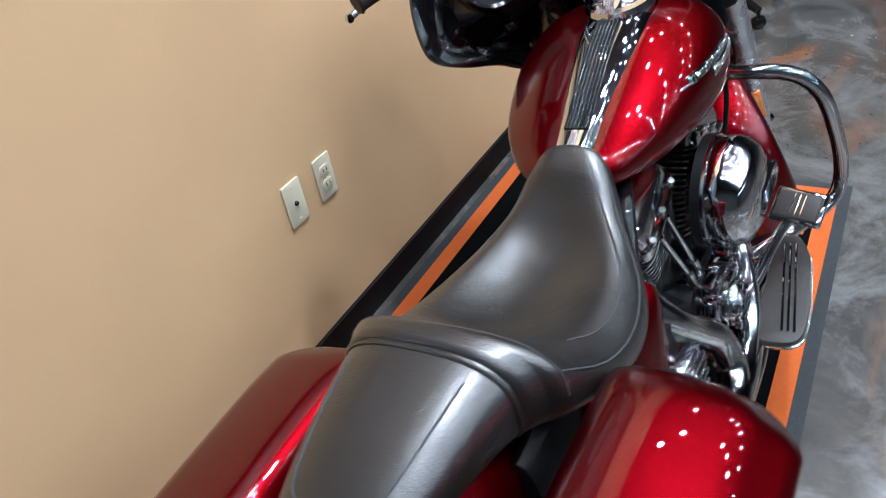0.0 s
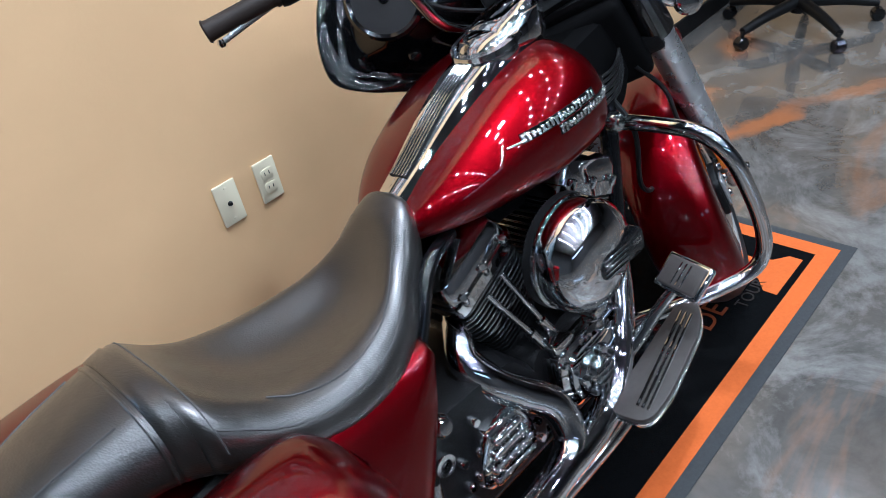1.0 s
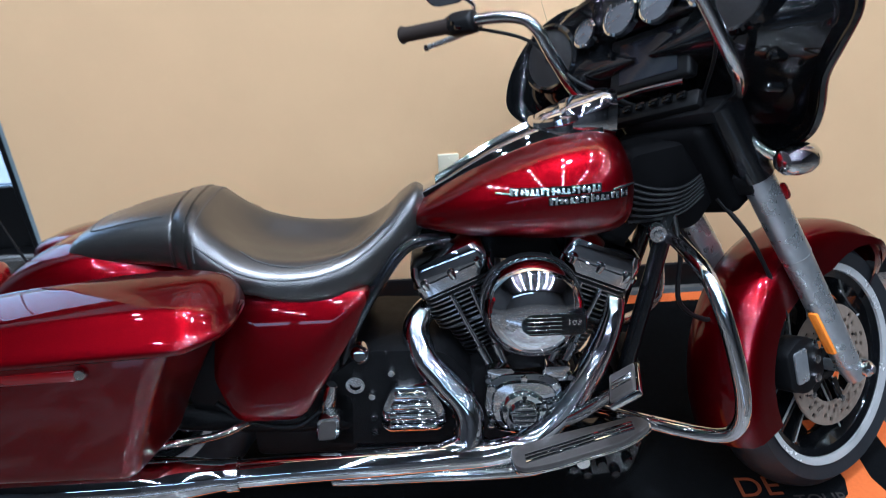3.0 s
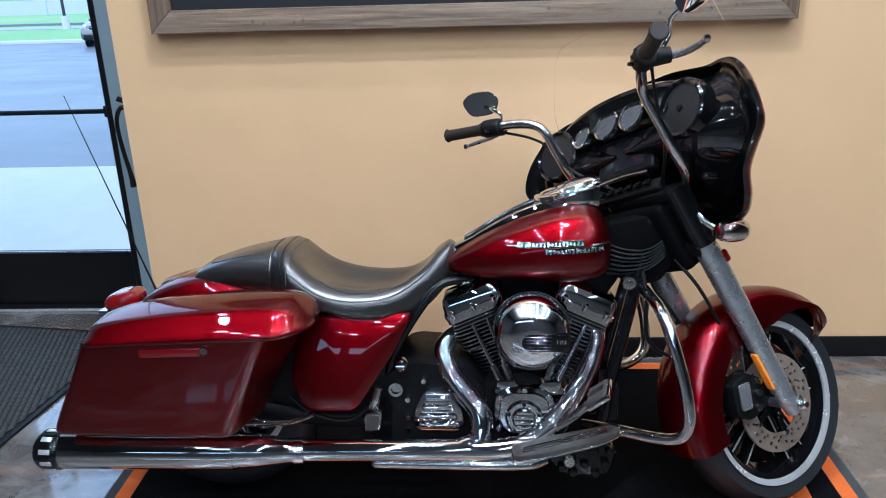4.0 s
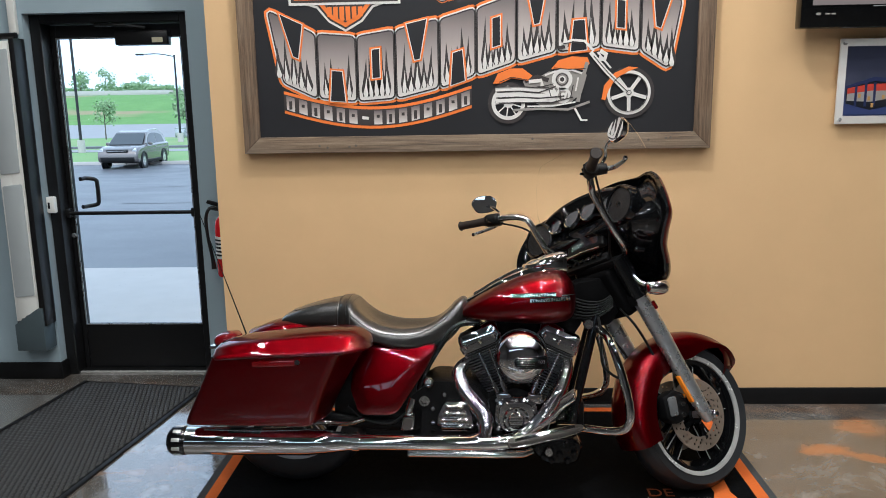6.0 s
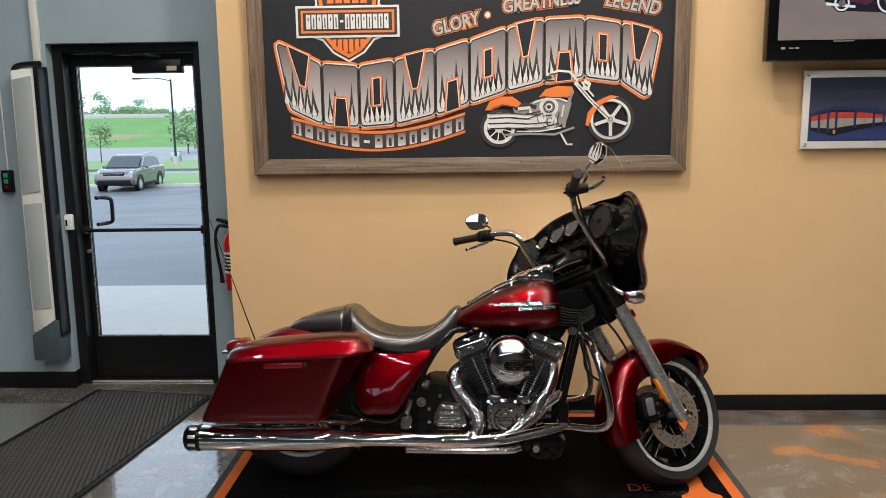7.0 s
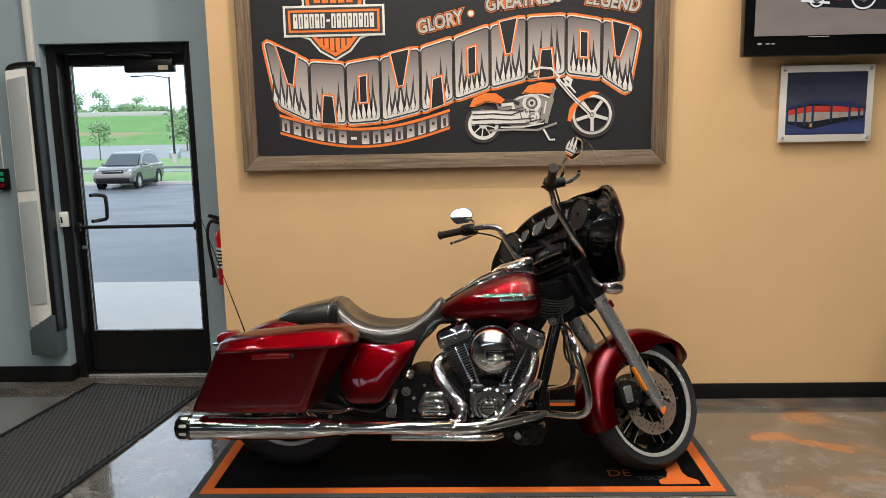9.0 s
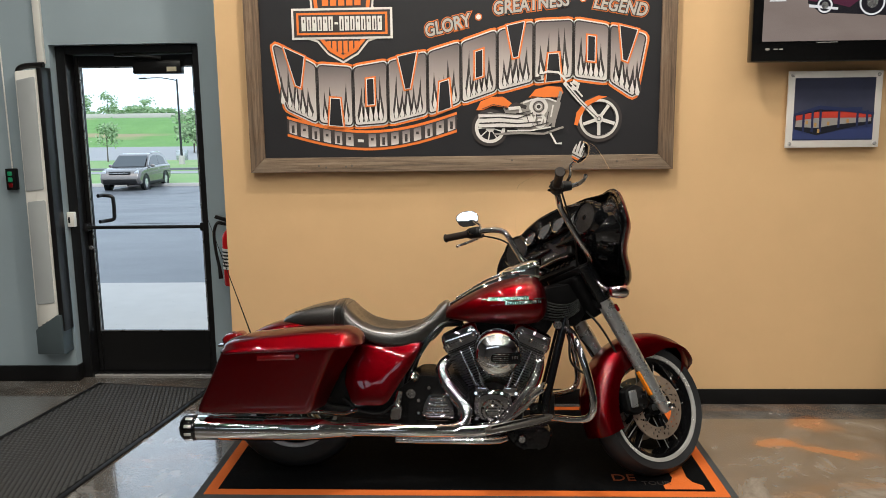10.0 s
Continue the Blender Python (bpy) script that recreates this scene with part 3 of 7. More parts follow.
def both(name, make, material, parent=bike, label="", m=None):
    """The same part on the right and, mirrored, on the left."""
    out = []
    for flip in (False, True):
        bm = make()
        if flip:
            move(bm, FLIP)
        if m is not None:
            move(bm, m)
        out.append(part(name, bm, material, parent, label))
    return out


def sect(x, w, zt, zb, n=40, low=0.42, ey=0.8, ez=0.85, dish=0.0):
    """A rounded cross-section at x: half width w, from zb to zt."""
    zc = zb + low * (zt - zb)
    out = []
    for i in range(n):
        a = math.tau * i / n
        c, s = math.cos(a), math.sin(a)
        y = w * math.copysign(abs(c) ** ey, c)
        z = zc + (zt - zc if s > 0 else zc - zb) * math.copysign(abs(s) ** ez, s)
        if dish and s > 0:
            z -= dish * (1 - min(1, (y / (w * 0.74)) ** 2)) ** 1.4
        out.append((x, y, z))
    return out


def lofted(rows, steps=6, **kw):
    q = curve(rows, steps)
    bm = bmesh.new()
    return add_rings(bm, [sect(*r[:4], **kw) for r in q])


def far_side(bm, k=1.16):
    """The left half, drawn k times as wide."""
    for v in bm.verts:
        if v.co.y > 0:
            v.co.y *= k
    return bm


# tank: x, half width, top, bottom
TANK = [(-0.137, 0.03, 0.707, 0.684), (-0.125, 0.062, 0.724, 0.678), (-0.09, 0.093, 0.748, 0.672), (-0.02, 0.129, 0.79, 0.663), (0.08, 0.154, 0.837, 0.655),
        (0.16, 0.163, 0.862, 0.652), (0.235, 0.160, 0.870, 0.655), (0.28, 0.146, 0.853, 0.665), (0.305, 0.115, 0.82, 0.683), (0.317, 0.075, 0.78, 0.715)]
tank = part("fuel_tank", far_side(k=1.28, bm=lofted(TANK, 6, n=48, low=0.4, ey=0.78, ez=0.78)), RED, bike, "candy red teardrop fuel tank", 50)


def tank_side(x, z):
    """The half width of the tank's skin at x and z."""
    q = np.array(curve(TANK, 12))
    w, zt, zb = (np.interp(x, q[:, 0], q[:, i]) for i in (1, 2, 3))
    zc = zb + 0.4 * (zt - zb)
    s = (z - zc) / ((zt - zc) if z > zc else (zc - zb))
    s = min(1, abs(s)) ** (1 / 0.78)
    return w * max(0, 1 - s * s) ** 0.39


# emblem: two rows of plain silver bars along each side of the tank
def emblem_bar(sign, x, z, w, h, lift=0.001, material=EMBLEM, name="emblem_bar"):
    a, b = tank_side(x, z + h / 2), tank_side(x, z - h / 2)
    yaw = math.atan2(tank_side(x + 0.01, z) - tank_side(x - 0.01, z), 0.02)
    bm = box((x, sign * ((a + b) / 2 + lift), z), (w, 0.004, h), 0.001, 1, pose(0, 0, 0, sign * math.degrees(math.atan2(b - a, h)), 0, sign * math.degrees(yaw)))
    part(name, bm, material, tank)


for sgn in (-1, 1):
    for x0, x1, z0, n in ((0.062, 0.235, 0.776, 9), (0.135, 0.290, 0.7605, 8)):
        w = (x1 - x0) / n
        for i in range(n):
            x, z = x0 + w * (i + 0.5), z0 + 0.008 * i / n
            emblem_bar(sgn, x, z, w * 1.02, 0.0175, -0.0006, BLACK_GLOSS, "emblem_backing")
            emblem_bar(sgn, x - w * 0.25, z, w * 0.34, 0.0145 if i % 4 == 0 else 0.0105)
            emblem_bar(sgn, x + w * 0.25, z - 0.001 * (i % 2), w * 0.30, 0.0105 if i % 3 else 0.0145)
            emblem_bar(sgn, x, z + (0.0045, 0.0, -0.0045)[i % 3], w * 0.98, 0.0034)
    for x, z, w in ((0.052, 0.773, 0.035), (0.28, 0.780, 0.06)):
        emblem_bar(sgn, x, z, w, 0.004)

# chrome console along the tank's top
LINE = [(-0.115, 0.742), (-0.06, 0.772), (-0.02, 0.797), (0.04, 0.832), (0.10, 0.860), (0.16, 0.880), (0.21, 0.889), (0.255, 0.885)]
q = curve([(x, 0.030 + 0.018 * min(1, (x + 0.115) / 0.2), z) for x, z in LINE], 5)
bm = bmesh.new()
add_rings(bm, [[(x, -w * 1.25, z - 0.03), (x, -w, z - 0.004), (x, -w * 0.82, z + 0.002), (x, 0, z + 0.004), (x, w * 0.82, z + 0.002), (x, w, z - 0.004), (x, w * 1.25, z - 0.03)] for x, w, z in q])
console = part("console", bm, CHROME, bike, "long chrome tank console", 60)
bm = bmesh.new()
qi = [p for p in q if -0.085 < p[0] < 0.12]
add_rings(bm, [[(x, -0.021, z + 0.001), (x, -0.021, z + 0.007), (x, 0.021, z + 0.007), (x, 0.021, z + 0.001)] for x, w, z in qi])
part("inset", bm, BLACK_PLASTIC, console, "black ribbed inset")
for i in range(6):
    y = -0.0165 + 0.0066 * i
    part("rib", tube([(x, y, z + 0.0075) for x, w, z in qi], 0.0014, 6, 1), CHROME_WORN, console)
part("fuel_door", lathe([(0, 0.03), (0.02, 0.029), (0.042, 0.022), (0.055, 0.008), (0.058, 0), (0.056, -0.02)], 32, pose(0.175, 0, 0.878, 0, -12)), CHROME, console, "round chrome fuel door")
part("fuel_door_ring", lathe([(0.05, 0.012), (0.062, 0.01), (0.064, 0), (0.056, -0.006)], 32, pose(0.175, 0, 0.884, 0, -12)), CHROME_WORN, console)

IGN = [(0.165, 0.040, 0.900, 0.868), (0.185, 0.052, 0.915, 0.862), (0.225, 0.056, 0.928, 0.856), (0.262, 0.050, 0.938, 0.852), (0.285, 0.040, 0.936, 0.850)]
ignition = part("ignition_cover", lofted(IGN, 4, n=28, low=0.3, ey=0.6, ez=0.6), CHROME, console, "chrome ignition cover at the tank's front", 60)

# seat: x, half width, top, bottom
SEAT = [(-0.852, 0.05, 0.66, 0.645), (-0.84, 0.072, 0.682, 0.638), (-0.795, 0.092, 0.706, 0.635), (-0.717, 0.110, 0.733, 0.63), (-0.635, 0.126, 0.751, 0.622), (-0.585, 0.140, 0.757, 0.612),
        (-0.555, 0.168, 0.753, 0.604), (-0.51, 0.180, 0.712, 0.592), (-0.46, 0.188, 0.680, 0.580), (-0.39, 0.190, 0.662, 0.574), (-0.31, 0.174, 0.661, 0.577), (-0.24, 0.142, 0.674, 0.588), (-0.19, 0.106, 0.707, 0.605),
        (-0.155, 0.088, 0.738, 0.635), (-0.125, 0.068, 0.757, 0.672), (-0.107, 0.045, 0.75, 0.70)]
SQ = [(x, w, zt, zb - 0.030 * max(0.0, 1 - abs((x + 0.20) / 0.24) ** 2)) for x, w, zt, zb in curve(SEAT, 6)]
SEAT_FAR = 0.82


def dish_at(x):
    """How far the rider's bucket is hollowed at x."""
    return 0.036 * max(0, 1 - abs((x + 0.36) / 0.20) ** 3)


seat = part("seat", far_side(add_rings(bmesh.new(), [sect(r[0], r[1], r[2], r[3], n=64, low=0.45, ey=0.73, ez=0.71, dish=dish_at(r[0])) for r in SQ]), SEAT_FAR), VINYL, bike, "black vinyl two-up seat", 60)


def seat_point(x, a, lift=0.0):
    q = np.array(SQ)
    w, zt, zb = (np.interp(x, q[:, 0], q[:, i]) for i in (1, 2, 3))
    p = sect(x, w + lift, zt + lift, zb, n=360, low=0.45, ey=0.73, ez=0.71, dish=dish_at(x))
    x, y, z = p[int(round(a)) % 360]
    return (x, y * SEAT_FAR if y > 0 else y, z)


def seat_line(name, pts, r=0.0016, material=STITCH):
    part(name, tube([seat_point(x, a, 0.0004) for x, a in pts], r, 6, 3), material, seat)


bm = bmesh.new()
loops = []
for x, lift in ((-0.600, 0.0), (-0.599, 0.004), (-0.586, 0.005), (-0.573, 0.004), (-0.572, 0.0)):
    loops.append([seat_point(x, a, lift) for a in range(-30, 211, 6)])
add_rings(bm, loops, False, False)
part("grab_strap", bm, VINYL, seat, "black strap across the seat", 70)
seat_line("welt", [(-0.607, a) for a in range(-25, 206, 10)], 0.0028, VINYL)
seat_line("seam", [(-0.552, a) for a in range(0, 181, 10)], 0.0013)
seat_line("seam", [(-0.47, 128), (-0.43, 136), (-0.36, 140), (-0.27, 136), (-0.19, 128), (-0.15, 118)], 0.0014)
seat_line("seam", [(-0.63, 52), (-0.70, 51), (-0.77, 54), (-0.80, 66), (-0.805, 90), (-0.80, 114), (-0.77, 126), (-0.70, 129), (-0.63, 128)])
seat_line("seam", [(-0.55, 18), (-0.47, 16), (-0.38, 18), (-0.28, 22), (-0.2, 30), (-0.15, 38)])
seat_line("seam", [(-0.55, 162), (-0.47, 164), (-0.38, 162), (-0.28, 158), (-0.2, 150), (-0.15, 142)])

# saddlebags
def bag_body():
    """Rows: rear, front at the inner side, front at the outer side, inner, outer, height."""
    rows = [(-1.108, -0.628, -0.668, -0.225, -0.375, 0.330), (-1.120, -0.612, -0.652, -0.215, -0.388, 0.340), (-1.095, -0.582, -0.630, -0.205, -0.395, 0.40), (-1.062, -0.542, -0.602, -0.198, -0.398, 0.47),
            (-1.032, -0.497, -0.570, -0.192, -0.400, 0.54), (-1.014, -0.465, -0.550, -0.188, -0.400, 0.582)]
    rings = []
    for x0, xi, xo, y0, y1, z in curve(rows, 4):
        slope = 0.045 * (z - 0.330) / 0.25
        rings.append([(x, y, z + slope * (x - x0)) for x, y in rounded([(x0, y0), (xi, y0), (xo, y1), (x0, y1)], 0.028, 5)])
    return add_rings(bmesh.new(), rings)


LID = [(-1.032, 0.592, 0.572), (-1.018, 0.614, 0.574), (-0.95, 0.637, 0.578), (-0.84, 0.655, 0.584), (-0.67, 0.673, 0.592), (-0.56, 0.679, 0.598), (-0.50, 0.672, 0.602), (-0.462, 0.648, 0.605), (-0.446, 0.622, 0.608)]


def bag_lid():
    q = curve(LID, 5)
    bm = bmesh.new()
    rings = []
    for x, zt, zb in q:
        e = min(1, (x + 1.032) / 0.04) ** 0.4 if x < -0.98 else min(1, max(0, (-0.446 - x)) / 0.03) ** 0.28
        eo = e if x < -0.98 else min(1, max(0, (-0.446 - x)) / 0.07) ** 0.42
        yo, yi = -0.30 - 0.106 * eo, -0.25 + 0.066 * e
        h = zt - zb
        rings.append([(x, yo, zb), (x, yo - 0.004, zb + 0.005), (x, yo - 0.002, zb + 0.14 * h + 0.003), (x, yo + 0.012, zb + 0.32 * h), (x, yo + 0.036, zb + 0.64 * h), (x, yo + 0.046, zb + 0.76 * h), (x, yo + 0.062, zb + 0.84 * h), (x, yo + 0.66 * (yi - yo), zt),
                      (x, yi - 0.035, zb + 0.98 * h), (x, yi - 0.012, zb + 0.85 * h), (x, yi - 0.002, zb + 0.4 * h), (x, yi, zb)])
    return add_rings(bm, rings)


bags = both("saddlebag", bag_body, RED, bike, "hard candy red saddlebag")
LEFT = Matrix.Translation((-0.04, -0.045, -0.03))
bags[1].data.transform(LEFT)
for bag, flip in zip(bags, (None, LEFT @ FLIP)):
    def put(name, bm, material, label="", sharp=38):
        return part(name, move(bm, flip) if flip else bm, material, bag, label, sharp)
    put("lid", bag_lid(), RED, "rounded red lid", 65)
    put("lid_gasket", add_rings(bmesh.new(), [[(x, y, z + 0.045 * (x + 1.02)) for x, y in rounded([(-1.020, -0.192), (-0.472, -0.192), (-0.556, -0.397), (-1.020, -0.397)], 0.03, 5)] for z in (0.572, 0.584)]), BLACK_PLASTIC)
    put("reflector", box((-0.783, -0.3995, 0.564), (0.155, 0.008, 0.022), 0.003, 2, pose(0, 0, 0, -1, -2.2, 0)), RED_LENS, "long red reflector")
    put("lock", lathe([(0, 0.012), (0.009, 0.012), (0.012, 0.006), (0.012, -0.01)], 20, aim((-0.694, -0.398, 0.571), (0, -1, 0.05))), CHROME, "chrome lock")
    put("trim_line", tube([(-1.05, -0.3935, 0.478), (-0.95, -0.3942, 0.484), (-0.75, -0.3942, 0.492), (-0.62, -0.3950, 0.498)], 0.0036, 8, 4), RED)
    put("guard_rail", tube([(-0.50, -0.17, 0.30), (-0.56, -0.2, 0.29), (-0.66, -0.26, 0.312), (-0.85, -0.30, 0.318), (-1.08, -0.31, 0.318)], 0.009, 10, 6), CHROME, "chrome bag rail")
    put("latch", box((-0.93, -0.3, 0.324), (0.12, 0.06, 0.012), 0.003), BLACK_PLASTIC)

# rear fender, tail lamp, antenna
bm = bmesh.new()
rings = []
for i in range(31):
    a = radians(52 + 128 * i / 30)
    r = 0.37 - 0.02 * i / 30
    cx, cz = RA.x + r * math.cos(a), RA.z + r * math.sin(a)
    cx2, cz2 = RA.x + (r - 0.1) * math.cos(a), RA.z + (r - 0.1) * math.sin(a)
    rings.append([(cx2, -0.125, cz2), (RA.x + (r - 0.03) * math.cos(a), -0.118, RA.z + (r - 0.03) * math.sin(a)), (RA.x + (r - 0.006) * math.cos(a), -0.085, RA.z + (r - 0.006) * math.sin(a)), (cx, 0, cz),
                  (RA.x + (r - 0.006) * math.cos(a), 0.085, RA.z + (r - 0.006) * math.sin(a)), (RA.x + (r - 0.03) * math.cos(a), 0.118, RA.z + (r - 0.03) * math.sin(a)), (cx2, 0.125, cz2)])
rear_fender = part("rear_fender", add_rings(bm, rings, False, False), RED, bike, "candy red rear fender", 60)
tail = part("tail_lamp", lofted([(-1.135, 0.04, 0.585, 0.565), (-1.125, 0.055, 0.598, 0.555), (-1.10, 0.06, 0.608, 0.55), (-1.06, 0.055, 0.612, 0.555), (-1.04, 0.03, 0.60, 0.57)], 4, n=28, ey=0.7, ez=0.6), RED_LENS, bike, "red tail lamp", 60)
part("bezel", box((-1.085, 0, 0.552), (0.13, 0.115, 0.014), 0.005), CHROME, tail, "chrome bezel")
part("antenna", tube([(-1.05, 0.12, 0.56), (-1.074, 0.12, 0.63), (-1.274, 0.12, 1.169)], [0.006, 0.003, 0.0012], 8, 4), BLACK_PLASTIC, bike, "thin black whip antenna")

# side covers
def dome(poly, steps):
    """An outline (x, z) that bulges outwards through (scale, y) steps."""
    cx, cz = sum(p[0] for p in poly) / len(poly), sum(p[1] for p in poly) / len(poly)
    return add_rings(bmesh.new(), [[(cx + (x - cx) * s, y, cz + (z - cz) * s) for x, z in poly] for s, y in steps])


COVER = rounded([(-0.50, 0.590), (-0.226, 0.590), (-0.220, 0.574), (-0.256, 0.50), (-0.312, 0.415), (-0.362, 0.340), (-0.388, 0.326), (-0.498, 0.325), (-0.520, 0.340), (-0.552, 0.42), (-0.540, 0.52)], 0.014, 4)
SHEAR = Matrix(((1, 0, 0, 0), (0, 1, 0.22, -0.095), (0, 0, 1, 0), (0, 0, 0, 1)))
both("side_cover", lambda: move(dome(COVER, [(0.97, -0.12), (1.0, -0.160), (0.995, -0.176), (0.97, -0.187), (0.88, -0.194), (0.6, -0.200), (0.2, -0.203)]), SHEAR), RED, bike, "candy red side cover")
for s in (-1, 1):
    part("fender_filler", move(lofted([(-0.62, 0.03, 0.61, 0.30), (-0.52, 0.04, 0.62, 0.29), (-0.40, 0.04, 0.60, 0.32), (-0.3, 0.02, 0.56, 0.36)], 3, n=20), Matrix.Translation((0, s * 0.12, 0))), BLACK_PLASTIC, bike)

# wheels
def wheel_parts(name, at, r_out, r_rim, width, spokes, m, label):
    hub = [(0.02, -width * 0.45), (0.035, -width * 0.45), (0.04, -0.02), (0.04, 0.02), (0.035, width * 0.45), (0.02, width * 0.45)]
    root = part(name, lathe(hub, 24, m @ Matrix.Translation(at) @ pose(0, 0, 0, 90), True), BLACK_GLOSS, bike, label)
    w = width
    prof = [(r_rim - 0.012, -w * 0.40), (r_rim + 0.012, -w * 0.46), (r_rim + (r_out - r_rim) * 0.55, -w * 0.52), (r_out - 0.022, -w * 0.44), (r_out - 0.006, -w * 0.27), (r_out, 0),
            (r_out - 0.006, w * 0.27), (r_out - 0.022, w * 0.44), (r_rim + (r_out - r_rim) * 0.55, w * 0.52), (r_rim + 0.012, w * 0.46), (r_rim - 0.012, w * 0.40), (r_rim - 0.02, 0)]
    base = m @ Matrix.Translation(at) @ pose(0, 0, 0, 90)
    tyre = part("tyre", lathe(prof, 96, base, True), TYRE, root, "black rubber tyre")
    rim = part("rim", lathe([(r_rim - 0.028, -w * 0.34), (r_rim - 0.012, -w * 0.39), (r_rim - 0.02, -w * 0.30), (r_rim - 0.035, 0), (r_rim - 0.02, w * 0.30), (r_rim - 0.012, w * 0.39), (r_rim - 0.028, w * 0.34), (r_rim - 0.05, 0)], 96, base, True), BLACK_GLOSS, root, "gloss black rim")
    for s in (-1, 1):
        part("rim_edge", lathe([(r_rim - 0.012, s * w * 0.38), (r_rim - 0.011, s * w * 0.45), (r_rim - 0.003, s * w * 0.475), (r_rim + 0.005, s * w * 0.48), (r_rim + 0.003, s * w * 0.45), (r_rim - 0.024, s * w * 0.33)], 96, base, True), ALLOY_BRIGHT, rim, "machined silver edge")
    for i in range(spokes):
        for d in (-0.13, 0.13):
            a = math.tau * i / spokes + 0.25
            p0 = Vector((0.034 * math.cos(a + d * 2), 0.034 * math.sin(a + d * 2), 0))
            p1 = Vector(((r_rim - 0.024) * math.cos(a + d), (r_rim - 0.024) * math.sin(a + d), 0))
            c, L = (p0 + p1) / 2, (p1 - p0).length
            ang = math.atan2(p1.y - p0.y, p1.x - p0.x)
            b = bmesh.new()
            add_box(b, (0, 0, 0), (L, 0.017, w * 0.42), 0.004, 2, base @ Matrix.Translation(c) @ Matrix.Rotation(ang, 4, "Z"))
            sp = part("spoke", b, BLACK_GLOSS, root)
            for s in (-1, 1):
                b = bmesh.new()
                add_box(b, (0, 0, 0), (L * 0.9, 0.003, 0.004), 0, 1, base @ Matrix.Translation(c) @ Matrix.Rotation(ang, 4, "Z") @ Matrix.Translation((0, math.copysign(0.0075, d), s * w * 0.205)))
                part("spoke_edge", b, ALLOY_BRIGHT, sp)
    return root


def rotor(at, r0, r1, y, m):
    bm = bmesh.new()
    N, K = 72, 6
    base = m @ Matrix.Translation(at)
    for yy in (y - 0.0025, y + 0.0025):
        g = [[bm.verts.new(base @ Vector(((r0 + (r1 - r0) * k / K) * math.cos(math.tau * i / N), yy, (r0 + (r1 - r0) * k / K) * math.sin(math.tau * i / N)))) for k in range(K + 1)] for i in range(N)]
        for i in range(N):
            for k in range(K):
                if (i % 6, k) in ((0, 1), (2, 3), (4, 4), (3, 1), (5, 2)):
                    continue
                j = (i + 1) % N
                bm.faces.new((g[i][k], g[j][k], g[j][k + 1], g[i][k + 1]))
    return bm


I4 = Matrix()
rear = wheel_parts("rear_wheel", RA, 0.308, 0.200, 0.155, 5, I4, "black rear wheel with a silver rim edge")
front = wheel_parts("front_wheel", FA, 0.291, 0.226, 0.118, 5, STEER, "black front wheel with a silver rim edge")
for s in (-1, 1):
    rt = part("brake_rotor", rotor(FA, 0.085, 0.138, s * 0.062, STEER), ROTOR, front, "drilled steel brake disc")
    for i in range(5):
        a = math.tau * i / 5
        b = bmesh.new()
        add_box(b, (0, 0, 0), (0.06, 0.006, 0.02), 0.002, 1, STEER @ Matrix.Translation(FA) @ Matrix.Rotation(-a, 4, "Y") @ Matrix.Translation((0.068, s * 0.058, 0)))
        part("carrier_arm", b, BLACK_GLOSS, rt)
        part("rivet", lathe([(0, 0.006), (0.007, 0.005), (0.008, 0), (0.008, -0.006)], 14, STEER @ aim(FA + Vector((0.09 * math.cos(a), s * 0.064, 0.09 * math.sin(a))), (0, s, 0))), CHROME, rt)

# front fender
bm = bmesh.new()
rings = []
for i in range(49):
    f = i / 48
    a = radians(35 + 166 * f)
    tip = min(1, f / 0.12) ** 0.6
    w = 0.088 * (0.35 + 0.65 * tip)
    skirt = (0.05 + 0.06 * math.sin(math.pi * min(1, f * 1.15))) * min(1, f / 0.34) ** 1.0 + 0.006
    if f > 0.62:
        skirt = max(skirt, 0.100)
    r = 0.337 - 0.012 * f

    def at(dr, y):
        return STEER @ Vector((FA.x + (r - dr) * math.cos(a), y, FA.z + (r - dr) * math.sin(a)))
    half = [(skirt, w), (skirt * 0.6, w * 1.0), (0.032, w * 0.97), (0.014, w * 0.83), (0.004, w * 0.5)]
    rings.append([at(d, -y) for d, y in half] + [at(0, 0)] + [at(d, y) for d, y in reversed(half)])
add_rings(bm, rings, False, False)
thicken(bm, 0.004)
part("front_fender", bm, RED, bike, "candy red wrap-around front fender", 50)

# forks
P = [Vector((0.419, 0, 0.885)), Vector((0.503, 0, 0.738)), Vector((0.506, 0, 0.733)), Vector((0.604, 0, 0.563)), Vector((0.772, 0, 0.262))]


def leg(a, b, r, y=-0.114):
    o = Vector((0, y, 0))
    return tube([P[a] + o, P[b] + o] if isinstance(a, int) else [a + o, b + o], r, 24, 1, False)


